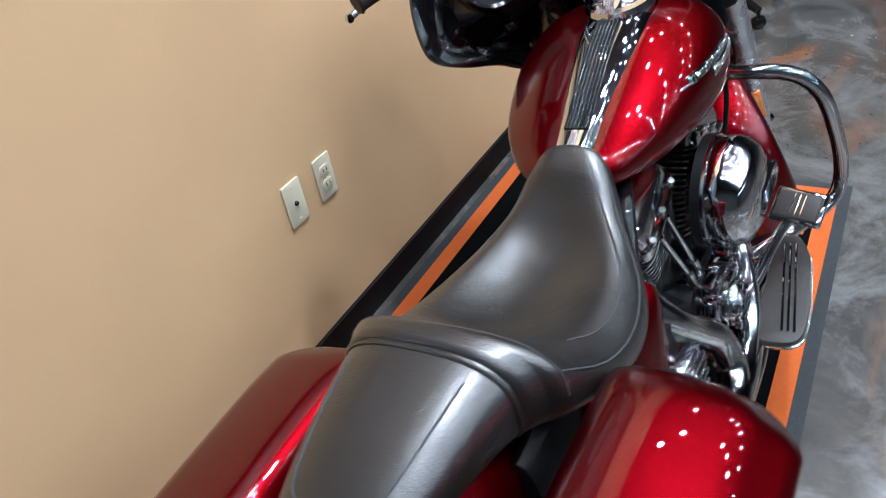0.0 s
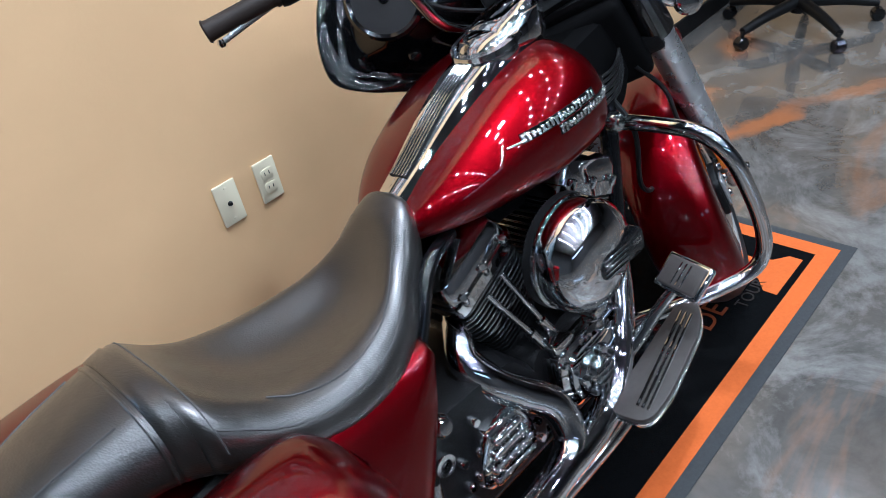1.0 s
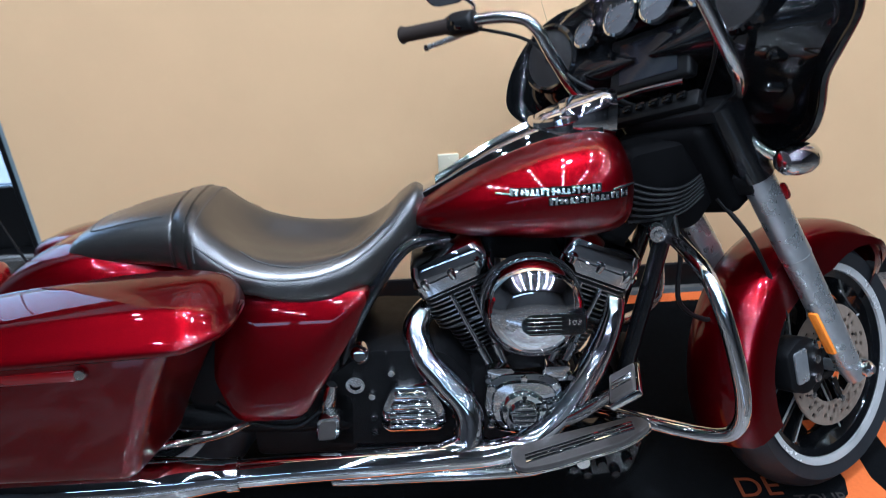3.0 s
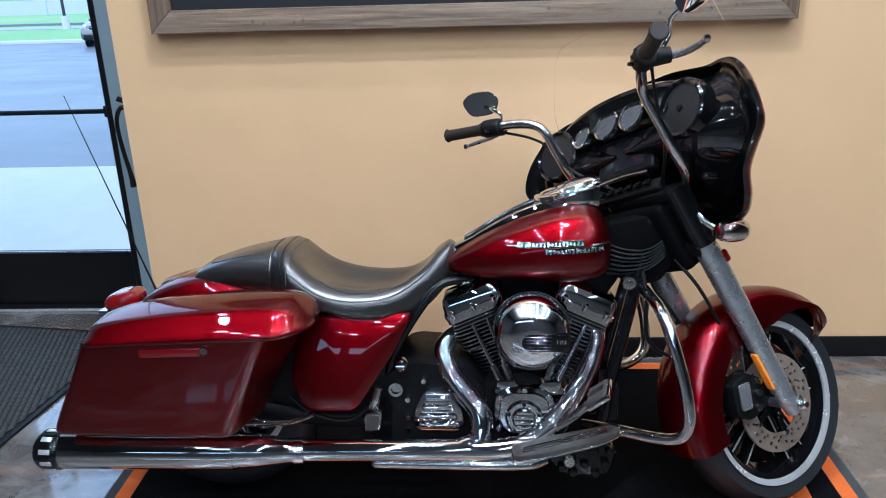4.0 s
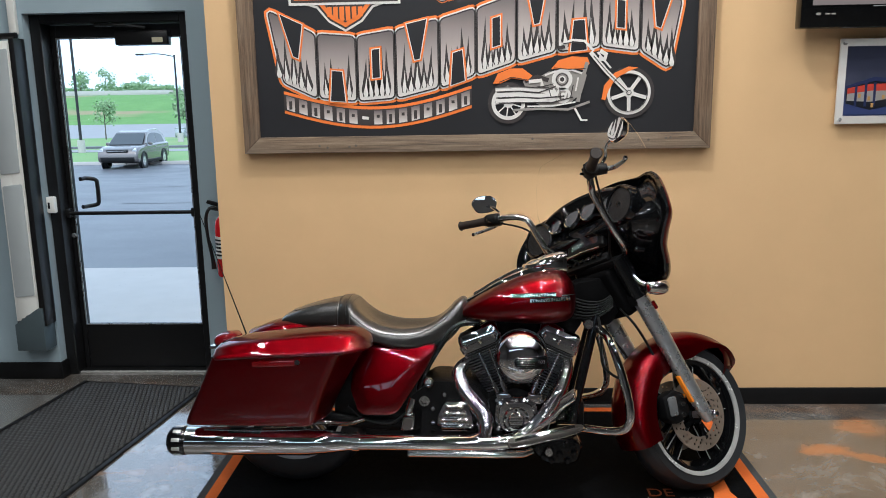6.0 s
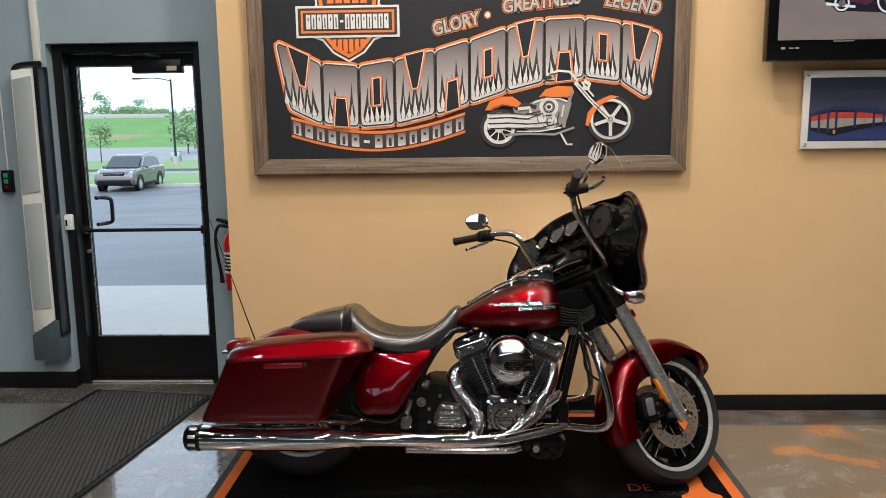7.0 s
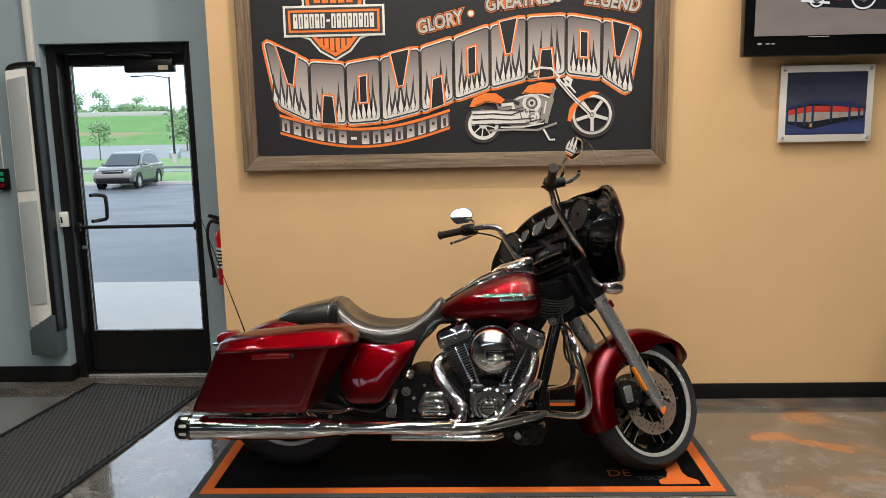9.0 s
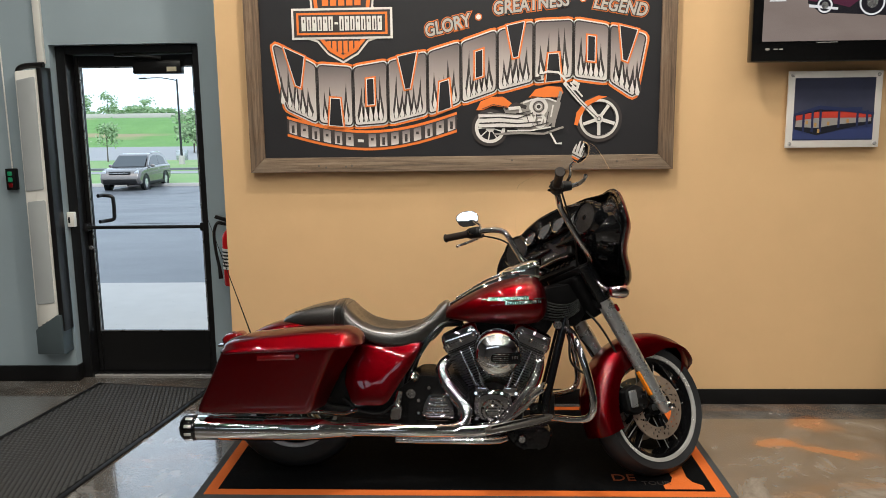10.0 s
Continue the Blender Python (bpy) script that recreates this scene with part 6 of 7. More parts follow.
# ---- parked car: x ahead, 4.4 m long ----
def car():
    t = thing("car", "grey-brown compact crossover car parked on the asphalt", "car")
    prof = [(-2.15, 0.45), (-2.2, 0.80), (-2.12, 1.08), (-1.0, 1.10), (0.85, 1.08), (1.65, 1.02), (2.04, 0.90), (2.17, 0.66), (2.15, 0.38), (1.9, 0.28), (-2.0, 0.30)]
    body = part("body", prism(rounded(prof, 0.15, 4), -0.9, 0.9, "xz", 0.11, 4), CAR_PAINT, t, "grey-brown painted body")
    cab = [(-2.0, 1.0), (-1.75, 1.45), (-1.35, 1.62), (-0.2, 1.66), (0.25, 1.58), (1.05, 1.0)]
    bm = bmesh.new()
    lo = [bm.verts.new((x, -0.86 + 0.24 * (z - 1.0), z)) for x, z in cab]
    hi = [bm.verts.new((x, 0.86 - 0.24 * (z - 1.0), z)) for x, z in cab]
    bm.faces.new(lo), bm.faces.new(hi[::-1])
    for i in range(len(cab)):
        j = (i + 1) % len(cab)
        bm.faces.new((lo[i], hi[i], hi[j], lo[j]))
    part("cabin", bm, CAR_PAINT, t)
    for s in (-1, 1):
        for poly in ([(-1.62, 1.06), (-1.45, 1.42), (-1.05, 1.52), (-0.62, 1.55), (-0.62, 1.06)], [(-0.54, 1.06), (-0.54, 1.55), (-0.2, 1.56), (0.18, 1.48), (0.78, 1.06)]):
            bm = bmesh.new()
            fs = [bm.verts.new((x, s * (0.868 - 0.24 * (z - 1.0)), z)) for x, z in poly]
            bm.faces.new(fs)
            thicken(bm, 0.02)
            part("side_window", bm, CAR_GLASS, t, "dark side window")
        part("door_handle", box((-0.35, s * 0.91, 0.92), (0.18, 0.03, 0.04), 0.01), CHROME_WORN, body)
        part("side_mirror", box((0.62, s * 0.98, 1.10), (0.14, 0.2, 0.14), 0.05), CAR_PAINT, t)
        part("headlamp", move(lofted([(1.50, 0.05, 1.00, 0.88), (1.8, 0.11, 0.97, 0.80), (2.08, 0.10, 0.90, 0.74)], 3, n=16), Matrix.Translation((0, s * 0.74, 0))), LAMP_GLASS, t, "clear headlamp")
        part("sill", box((0, s * 0.89, 0.30), (2.2, 0.06, 0.16), 0.03), BLACK_PLASTIC, body)
        for x in (-1.32, 1.32):
            part("arch", lathe([(0.36, -0.02), (0.43, -0.02), (0.43, 0.03), (0.36, 0.03)], 28, Matrix.Translation((x, s * 0.89, 0.35)) @ pose(0, 0, 0, 90), True), BLACK_PLASTIC, body)
            w = part("wheel", lathe([(0.22, -0.1), (0.31, -0.11), (0.345, -0.08), (0.345, 0.08), (0.31, 0.11), (0.22, 0.1)], 32, Matrix.Translation((x, s * 0.82, 0.345)) @ pose(0, 0, 0, 90), True), TYRE, t)
            part("hub_cap", lathe([(0, s * 0.09), (0.08, s * 0.10), (0.225, s * 0.085), (0.225, 0)], 20, Matrix.Translation((x, s * 0.82, 0.345)) @ pose(0, 0, 0, -90)), ALLOY_BRIGHT, w)
    bm = bmesh.new()
    fs = [bm.verts.new(p) for p in ((1.08, -0.76, 1.09), (1.08, 0.76, 1.09), (0.36, 0.66, 1.565), (0.36, -0.66, 1.565))]
    bm.faces.new(fs)
    thicken(bm, 0.03)
    part("windscreen", bm, CAR_GLASS, t, "dark windscreen")
    part("grille", box((2.10, 0, 0.84), (0.10, 0.95, 0.14), 0.03), BLACK_GLOSS, t, "black grille")
    part("bumper_intake", box((2.14, 0, 0.45), (0.08, 1.5, 0.22), 0.03), BLACK_PLASTIC, t)
    part("grille_bar", box((2.155, 0, 0.84), (0.02, 0.85, 0.02), 0.005), CHROME_WORN, t)
    part("roof_rail", tube([(-1.4, 0.62, 1.66), (-0.9, 0.64, 1.71), (0.0, 0.63, 1.69)], 0.02, 8, 4), CHROME_WORN, t)
    return t


LAMP_GLASS = mat("headlamp_lens", (0.6, 0.62, 0.64), 0.1, 0.3)
car().matrix_world = pose(-16.0, 33.4, -1.30, 0, 0, -87)


# ---- framed sign on the wall ----
SIGN_BLACK = grained("printed_charcoal_panel", (0.014, 0.014, 0.017), 0.5, 0, 0.15, 3, 0.05)
SIGN_ORANGE = grained("printed_orange", (0.80, 0.20, 0.03), 0.55, 0, 0.06, 15, 0)
SIGN_WHITE = grained("printed_white", (0.72, 0.70, 0.67), 0.55, 0, 0.05, 15, 0)
SIGN_PALE = grained("printed_pale_grey", (0.46, 0.44, 0.41), 0.55, 0, 0.12, 12, 0)
SIGN_GREY = grained("printed_grey", (0.30, 0.28, 0.26), 0.55, 0, 0.1, 15, 0)
SIGN_DARK = grained("printed_dark_grey", (0.045, 0.038, 0.038), 0.55, 0, 0.1, 15, 0)
FADE = mat("printed_grey_fade", (0.3, 0.3, 0.3), 0.55)
k = Nodes(FADE)
sep = k.add("ShaderNodeSeparateXYZ")
k.link(k.t.nodes["Texture Coordinate"].outputs["Generated"], sep.inputs[0])
k.colour(k.ramp(sep.outputs[2], [(0.0, (0.70, 0.67, 0.64)), (0.45, (0.44, 0.38, 0.36)), (1.0, (0.13, 0.11, 0.11))]))
WOOD = mat("weathered_barn_wood", (0.25, 0.2, 0.15), 0.75)
k = Nodes(WOOD)
rndo = k.t.nodes.new("ShaderNodeObjectInfo").outputs["Random"]
grain = k.noise(9, 8, 0.7, k.mapped((0.35, 4, 9)), 0.5)
wear = k.noise(2.2, 4)
c0 = k.ramp(grain, [(0.28, (0.045, 0.030, 0.020)), (0.5, (0.17, 0.118, 0.075)), (0.72, (0.31, 0.235, 0.16))])
k.colour(k.mix(k.ramp(wear, [(0.45, (0, 0, 0)), (0.75, (0.6, 0.6, 0.6))]), c0, (0.20, 0.165, 0.125)))
k.bump(grain, 0.5, 0.006)
WOOD_UP = mat("weathered_barn_wood_upright", (0.25, 0.2, 0.15), 0.75)
k = Nodes(WOOD_UP)
grain = k.noise(9, 8, 0.7, k.mapped((9, 4, 0.35)), 0.5)
c0 = k.ramp(grain, [(0.28, (0.042, 0.027, 0.017)), (0.5, (0.155, 0.100, 0.060)), (0.72, (0.28, 0.195, 0.125))])
k.colour(k.mix(k.ramp(k.noise(2.6, 4), [(0.45, (0, 0, 0)), (0.75, (0.6, 0.6, 0.6))]), c0, (0.20, 0.165, 0.125)))
k.bump(grain, 0.5, 0.006)

sign = thing("wall_sign", "black printed dealership sign in a weathered wood frame", "sign")
X0, X1, Z0, Z1, BW = -1.106, 1.088, 1.284, 2.40, 0.076
part("panel", span((X0 + 0.03, 0.968, Z0 + 0.03), (X1 - 0.03, 0.995, Z1 - 0.03)), SIGN_BLACK, sign, "charcoal black printed panel")
for pts, mt in (([(X0, Z0), (X1, Z0), (X1 - BW, Z0 + BW), (X0 + BW, Z0 + BW)], WOOD), ([(X0 + BW, Z1 - BW), (X1 - BW, Z1 - BW), (X1, Z1), (X0, Z1)], WOOD),
                ([(X0, Z0 + 0.001), (X0 + BW, Z0 + BW + 0.001), (X0 + BW, Z1 - BW - 0.001), (X0, Z1 - 0.001)], WOOD_UP), ([(X1, Z0 + 0.001), (X1, Z1 - 0.001), (X1 - BW, Z1 - BW - 0.001), (X1 - BW, Z0 + BW + 0.001)], WOOD_UP)):
    part("frame_board", prism(pts, 0.950, 0.997, "xz", 0.003), mt, sign, "weathered grey-brown board")
rng = random.Random(4)
for i in range(9):
    x = X0 + 0.03 + (X1 - X0 - 0.06) * rng.random()
    part("nail_hole", lathe([(0, 0.001), (rng.uniform(0.003, 0.006), 0.0008), (0.006, 0)], 10, aim((x, 0.950, Z0 + rng.uniform(0.015, 0.06)), (0, -1, 0))), BARK, sign)


def sx(px):
    return (px - 460) * 0.002856 - 0.973


def sz(py):
    return 2.176 - 0.0028 * py


def flat(pts, y, material, name="print_shape", th=0.0010):
    """A thin printed shape on the panel; pts in the sign's own drawing grid."""
    return part(name, prism([(sx(a), sz(b)) for a, b in pts], y, y + th, "xz"), material, sign)


def grow(poly, d):
    """The outline pushed outwards by d."""
    n = len(poly)
    area = sum(poly[i][0] * poly[(i + 1) % n][1] - poly[(i + 1) % n][0] * poly[i][1] for i in range(n))
    s = 1 if area > 0 else -1
    out = []
    for i in range(n):
        a, p, b = Vector(poly[i - 1]), Vector(poly[i]), Vector(poly[(i + 1) % n])
        n1 = Vector(((p - a).y, -(p - a).x)).normalized() * s
        n2 = Vector(((b - p).y, -(b - p).x)).normalized() * s
        m_ = (n1 + n2)
        m_ = m_.normalized() * (d / max(0.5, m_.normalized().dot(n1))) if m_.length > 1e-4 else n1 * d
        out.append((p.x + m_.x, p.y + m_.y))
    return out


# the big word is drawn as plain blocks with flame shapes
TOPS = [(462, 84), (541, 122), (606, 127), (669, 118), (741, 102), (801, 86), (866, 66), (931, 52), (1001, 50), (1064, 60), (1130, 78)]
BOTS = [(482, 200), (541, 226), (606, 232), (669, 228), (741, 212), (801, 192), (866, 172), (931, 157), (1001, 150), (1064, 158), (1112, 186)]
BLOCKS = []
for (ta, tb), (ba, bb) in zip(zip(TOPS, TOPS[1:]), zip(BOTS, BOTS[1:])):
    BLOCKS.append(rounded([(ta[0] + 3, ta[1] + 2), (tb[0] - 3, tb[1] + 2), (bb[0] - 3, bb[1]), (ba[0] + 3, ba[1])], 7, 3))
for poly in BLOCKS:
    flat(grow(poly, 8.5), 0.9668, SIGN_ORANGE, "orange_outline")
for poly in BLOCKS:
    flat(grow(poly, 4.6), 0.9655, SIGN_WHITE, "white_outline")
for poly in BLOCKS:
    flat(grow(poly, 2.4), 0.9643, SIGN_DARK, "dark_outline")
for poly in BLOCKS:
    flat(poly, 0.9632, FADE, "block")
rng = random.Random(8)
for poly in BLOCKS:
    xa, xb, yb = min(p[0] for p in poly) + 6, max(p[0] for p in poly) - 6, max(p[1] for p in poly) - 4
    base = np.polyfit([p[0] for p in poly if p[1] > (min(q[1] for q in poly) + yb) / 2], [p[1] for p in poly if p[1] > (min(q[1] for q in poly) + yb) / 2], 1)
    for i in range(5):
        x = xa + (xb - xa) * (i + 0.5) / 5
        y0, h, w = base[0] * x + base[1] - 2, rng.uniform(44, 86), rng.uniform(5.6, 7.6)
        lean = rng.uniform(-3, 3)
        for (f, mt, yy) in ((1.0, SIGN_DARK, 0.9624), (0.50, SIGN_WHITE, 0.9616)):
            hh, ww = h * f, w * (f ** 0.8)
            flat([(x - ww, y0 - hh * 0.18), (x - ww * 0.6, y0), (x + ww * 0.6, y0), (x + ww, y0 - hh * 0.18), (x + ww * 0.3 + lean * 0.3, y0 - hh * 0.55), (x + lean, y0 - hh), (x - ww * 0.5 + lean * 0.3, y0 - hh * 0.5)], yy, mt, "flame")

# dark orange-edged notches from above, from below and in the middle
NOTCHES = ([(0.30, -0.02), (0.70, -0.02), (0.54, 0.50), (0.46, 0.50)], [(0.34, 1.02), (0.40, 0.58), (0.60, 0.58), (0.66, 1.02)], [(0.43, 0.26), (0.57, 0.26), (0.57, 0.66), (0.43, 0.66)])
for i, ((ta, tb), (ba, bb)) in enumerate(zip(zip(TOPS, TOPS[1:]), zip(BOTS, BOTS[1:]))):
    poly = []
    for u, v in NOTCHES[i % 3]:
        top_, bot_ = Vector(ta).lerp(Vector(tb), u), Vector(ba).lerp(Vector(bb), u)
        poly.append(tuple(top_.lerp(bot_, v)))
    flat(grow(poly, 5.5), 0.9608, SIGN_ORANGE, "notch_edge")
    flat(grow(poly, 2.8), 0.9600, SIGN_WHITE, "notch_line")
    flat(grow(poly, 1.4), 0.9592, SIGN_BLACK, "notch")

# lower band of plain light blocks
def band(t):
    return 483 + 310 * t, 226 + 34 * math.sin(math.pi * (0.04 + 0.92 * t)) + 4 * (1 - t)


N_ = 24
up = [(band(i / N_)[0], band(i / N_)[1] - 20) for i in range(N_ + 1)]
dn_ = [(band(i / N_)[0], band(i / N_)[1] + 17) for i in range(N_ + 1)]
flat(up + dn_[::-1], 0.9664, SIGN_ORANGE, "orange_band")
flat([(x, y + 5) for x, y in up[0:1]] + [(x, y + 5) for x, y in up[1:]] + [(x, y - 5) for x, y in dn_[::-1]], 0.9655, SIGN_DARK, "dark_band")
for i in range(15):
    t0, t1 = (i + 0.10) / 15, (i + 0.90) / 15
    (xa, ya), (xb, yb) = band(t0), band(t1)
    if i == 6:
        flat([(xa + 3, ya - 3), (xb - 3, yb - 3), (xb - 3, yb + 2), (xa + 3, ya + 2)], 0.9642, SIGN_WHITE, "block")
    else:
        flat([(xa + 2, ya - 13), (xb - 1, yb - 13), (xb - 1, yb + 10), (xa + 2, ya + 10)], 0.9642, FADE, "block")
        flat([((xa + xb) / 2 - 2, (ya + yb) / 2 - 6), ((xa + xb) / 2 + 3, (ya + yb) / 2 - 6), ((xa + xb) / 2 + 3, (ya + yb) / 2 + (-1 if i % 2 else 8)), ((xa + xb) / 2 - 2, (ya + yb) / 2 + (-1 if i % 2 else 8))], 0.9632, SIGN_DARK, "notch")

# shield badge as plain shapes
SH = [(530, -20), (548, -28), (590, -20), (632, -28), (650, -20), (646, 20), (660, 30), (658, 75), (636, 82), (618, 104), (590, 120), (562, 104), (544, 82), (522, 75), (520, 30), (534, 20)]
flat(SH, 0.9668, SIGN_WHITE, "shield_outline")
flat(grow(SH, -3.5), 0.9657, SIGN_DARK, "shield_dark")
flat(grow(SH, -6.5), 0.9648, SIGN_ORANGE, "shield_orange")
flat(grow(SH, -13), 0.9639, SIGN_DARK, "shield_field")
flat([(499, 22), (680, 22), (680, 77), (499, 77)], 0.9630, SIGN_WHITE, "bar_outline")
flat([(503, 26), (676, 26), (676, 73), (503, 73)], 0.9621, SIGN_DARK, "bar_dark")
flat([(508, 30), (671, 30), (671, 69), (508, 69)], 0.9612, SIGN_ORANGE, "bar_orange")
flat([(512, 34), (667, 34), (667, 65), (512, 65)], 0.9603, SIGN_DARK, "bar_field")
for i in range(15):
    xa = 517 + 9.75 * i
    if i == 6:
        flat([(xa + 1, 47), (xa + 7, 47), (xa + 7, 51), (xa + 1, 51)], 0.9594, SIGN_WHITE, "bar_block")
    else:
        flat([(xa, 37), (xa + 7.6, 37), (xa + 7.6, 62), (xa, 62)], 0.9594, SIGN_WHITE, "bar_block")
        flat([(xa + 3, 42), (xa + 4.8, 42), (xa + 4.8, 48 + 12 * (i % 2)), (xa + 3, 48 + 12 * (i % 2))], 0.9585, SIGN_DARK, "bar_notch")
for i in range(6):
    xa = 561 + 10 * i
    flat([(xa, 80 + 0.2 * abs(i - 2.5)), (xa + 7.5, 80), (xa + 7.5, 104 - 3.2 * abs(i - 2.5)), (xa, 104 - 3.2 * abs(i - 2.5))], 0.9625, SIGN_ORANGE, "badge_block")
for i in range(5):
    xa = 555 + 14.5 * i
    flat([(xa, -2), (xa + 11, -2), (xa + 11, 18), (xa, 18)], 0.9625, SIGN_ORANGE, "badge_block")


# the three readable words
def word(body, px, py, turn, size, squash=0.82):
    m = Matrix.Translation((sx(px), 0.9640, sz(py))) @ pose(0, 0, 0, 90) @ pose(0, 0, 0, 0, 0, turn)
    for k_, (mt, bold) in enumerate(((SIGN_ORANGE, 0.0105), (SIGN_DARK, 0.0065), (SIGN_PALE, 0.0022))):
        letters(body, size, m @ Matrix.Translation((0, 0, -0.0024 + 0.0012 * k_)), mt, sign, "word_outline" if k_ < 2 else "word", 0.0005, squash, bold, 0.12)


word("GLORY", 777, 57, 13, 0.088)
word("GREATNESS", 925, 22, 6, 0.088)
word("LEGEND", 1082, 28, -10, 0.088)
for px, py in ((833, 42), (1017, 13)):
    part("dot", lathe([(0, 0.0012), (0.012, 0.001), (0.0125, 0)], 20, aim((sx(px), 0.9665, sz(py)), (0, -1, 0))), SIGN_WHITE, sign)
    part("dot_ring", lathe([(0.014, 0.001), (0.018, 0.001), (0.018, 0), (0.014, 0)], 20, aim((sx(px), 0.9667, sz(py)), (0, -1, 0)), True), SIGN_ORANGE, sign)


# drawn motorcycle
def ring(cx, cy, r0, r1, y, material, name="drawn_ring"):
    return part(name, lathe([(r0 * 0.0028, 0), (r1 * 0.0028, 0), (r1 * 0.0028, 0.001), (r0 * 0.0028, 0.001)], 36, aim((sx(cx), y, sz(cy)), (0, -1, 0)), True), material, sign)


def stroke(pts, w, y, material, name="drawn_line"):
    p = [(sx(a), y, sz(b)) for a, b in pts]
    bm = bmesh.new()
    loops = []
    for i in range(len(p)):
        d = (Vector(p[min(i + 1, len(p) - 1)]) - Vector(p[max(i - 1, 0)])).normalized()
        n_ = Vector((-d.z, 0, d.x)) * w * 0.0014
        loops.append([Vector(p[i]) + n_, Vector(p[i]) - n_])
    for a, b in zip(loops, loops[1:]):
        q_ = [bm.verts.new(v) for v in (a[0], b[0], b[1], a[1])]
        bm.faces.new(q_)
    thicken(bm, 0.0007)
    return part(name, bm, material, sign)


for cx, cy, r, n in ((853, 240, 29, 9), (1048, 226, 37, 5)):
    ring(cx, cy, r - 3, r + 5, 0.9625, SIGN_DARK, "drawn_tyre")
    ring(cx, cy, r - 7, r - 1, 0.9612, SIGN_WHITE, "drawn_rim")
    ring(cx, cy, 0.5, 8, 0.9606, SIGN_WHITE, "drawn_hub")
    for i in range(n):
        a = math.tau * i / n + 0.3
        stroke([(cx + 6 * math.cos(a), cy + 6 * math.sin(a)), (cx + (r - 5) * math.cos(a), cy + (r - 5) * math.sin(a))], 6 if n == 5 else 2, 0.9608, SIGN_WHITE, "drawn_spoke")
flat([(828, 208), (836, 192), (856, 184), (876, 184), (892, 196), (884, 204), (858, 200), (840, 208)], 0.9598, SIGN_ORANGE, "drawn_fender")
flat([(1004, 236), (1008, 214), (1024, 194), (1046, 184), (1062, 186), (1046, 192), (1028, 204), (1016, 220), (1010, 238)], 0.9598, SIGN_ORANGE, "drawn_fender")
flat([(922, 186), (934, 172), (956, 166), (980, 168), (984, 178), (976, 188), (944, 186)], 0.9596, SIGN_ORANGE, "drawn_tank")
flat([(876, 204), (900, 200), (918, 190), (960, 190), (980, 196), (972, 226), (950, 244), (905, 246), (886, 226)], 0.9618, SIGN_GREY, "drawn_engine")
for r_, mt, yy in ((17, SIGN_WHITE, 0.9604), (11, SIGN_GREY, 0.9597), (6, SIGN_WHITE, 0.9590)):
    ring(940, 203, 0.3, r_, yy, mt, "drawn_disc")
    ring(942, 229, 0.3, r_ * 0.75, yy, mt, "drawn_disc")
for dy in (0, 9, 18):
    stroke([(832, 218 + dy), (870, 217 + dy), (900, 220 + dy), (930, 224 + dy * 0.6)], 7, 0.9600 - 0.0001 * dy, SIGN_WHITE, "drawn_pipe")
stroke([(860, 252), (905, 250), (950, 252), (985, 240)], 4, 0.9594, SIGN_GREY)
stroke([(985, 160), (1010, 190), (1046, 226)], 7, 0.9590, SIGN_WHITE, "drawn_fork")
stroke([(980, 176), (972, 205), (966, 240)], 6, 0.9601, SIGN_GREY, "drawn_frame")
stroke([(935, 148), (955, 140), (975, 142), (990, 158)], 4, 0.9588, SIGN_WHITE, "drawn_bar")
stroke([(960, 248), (972, 270), (982, 270)], 3.5, 0.9594, SIGN_WHITE, "drawn_stand")
stroke([(1000, 158), (1010, 164), (1008, 172), (998, 170)], 7, 0.9586, SIGN_WHITE, "drawn_lamp")
stroke([(880, 205), (900, 198), (918, 204)], 7, 0.9606, SIGN_DARK, "drawn_seat")

# dark and light line work over the drawn motorcycle
for pts, w, mt in (([(832, 214), (870, 213), (900, 216), (926, 210)], 1.6, SIGN_DARK), ([(834, 222), (872, 221), (902, 224), (930, 214)], 2.2, SIGN_DARK), ([(836, 232), (874, 231), (904, 233), (944, 230)], 2.2, SIGN_DARK),
                   ([(838, 240), (880, 240), (925, 240), (958, 232)], 2.0, SIGN_DARK), ([(884, 246), (925, 246), (962, 240)], 2.5, SIGN_WHITE), ([(886, 206), (906, 204), (908, 214)], 6.0, SIGN_WHITE), ([(912, 196), (928, 190), (956, 188), (972, 194)], 3.0, SIGN_WHITE),
                   ([(926, 214), (930, 236)], 3.0, SIGN_WHITE), ([(936, 216), (938, 236)], 1.4, SIGN_DARK), ([(950, 214), (944, 236)], 3.0, SIGN_WHITE), ([(958, 212), (954, 232)], 1.6, SIGN_DARK), ([(900, 214), (918, 216), (922, 230)], 1.6, SIGN_DARK),
                   ([(906, 222), (916, 226), (918, 238)], 2.2, SIGN_WHITE), ([(966, 200), (962, 222)], 2.6, SIGN_WHITE), ([(990, 166), (1014, 194), (1046, 225)], 1.4, SIGN_DARK), ([(996, 160), (1018, 186)], 3.0, SIGN_WHITE), ([(940, 146), (956, 144), (972, 146)], 1.5, SIGN_DARK),
                   ([(932, 152), (944, 151)], 5.0, SIGN_DARK), ([(838, 206), (858, 198), (884, 203)], 1.3, SIGN_DARK), ([(926, 184), (950, 187), (978, 186)], 1.3, SIGN_DARK)):
    stroke(pts, w, 0.9578 if mt is SIGN_DARK else 0.9582, mt)
ring(940, 203, 8.5, 10, 0.9580, SIGN_DARK)
ring(940, 203, 0.3, 3.5, 0.9578, SIGN_DARK)
ring(1048, 226, 30, 31.2, 0.9580, SIGN_DARK)
ring(1048, 226, 3, 4.2, 0.9580, SIGN_DARK)

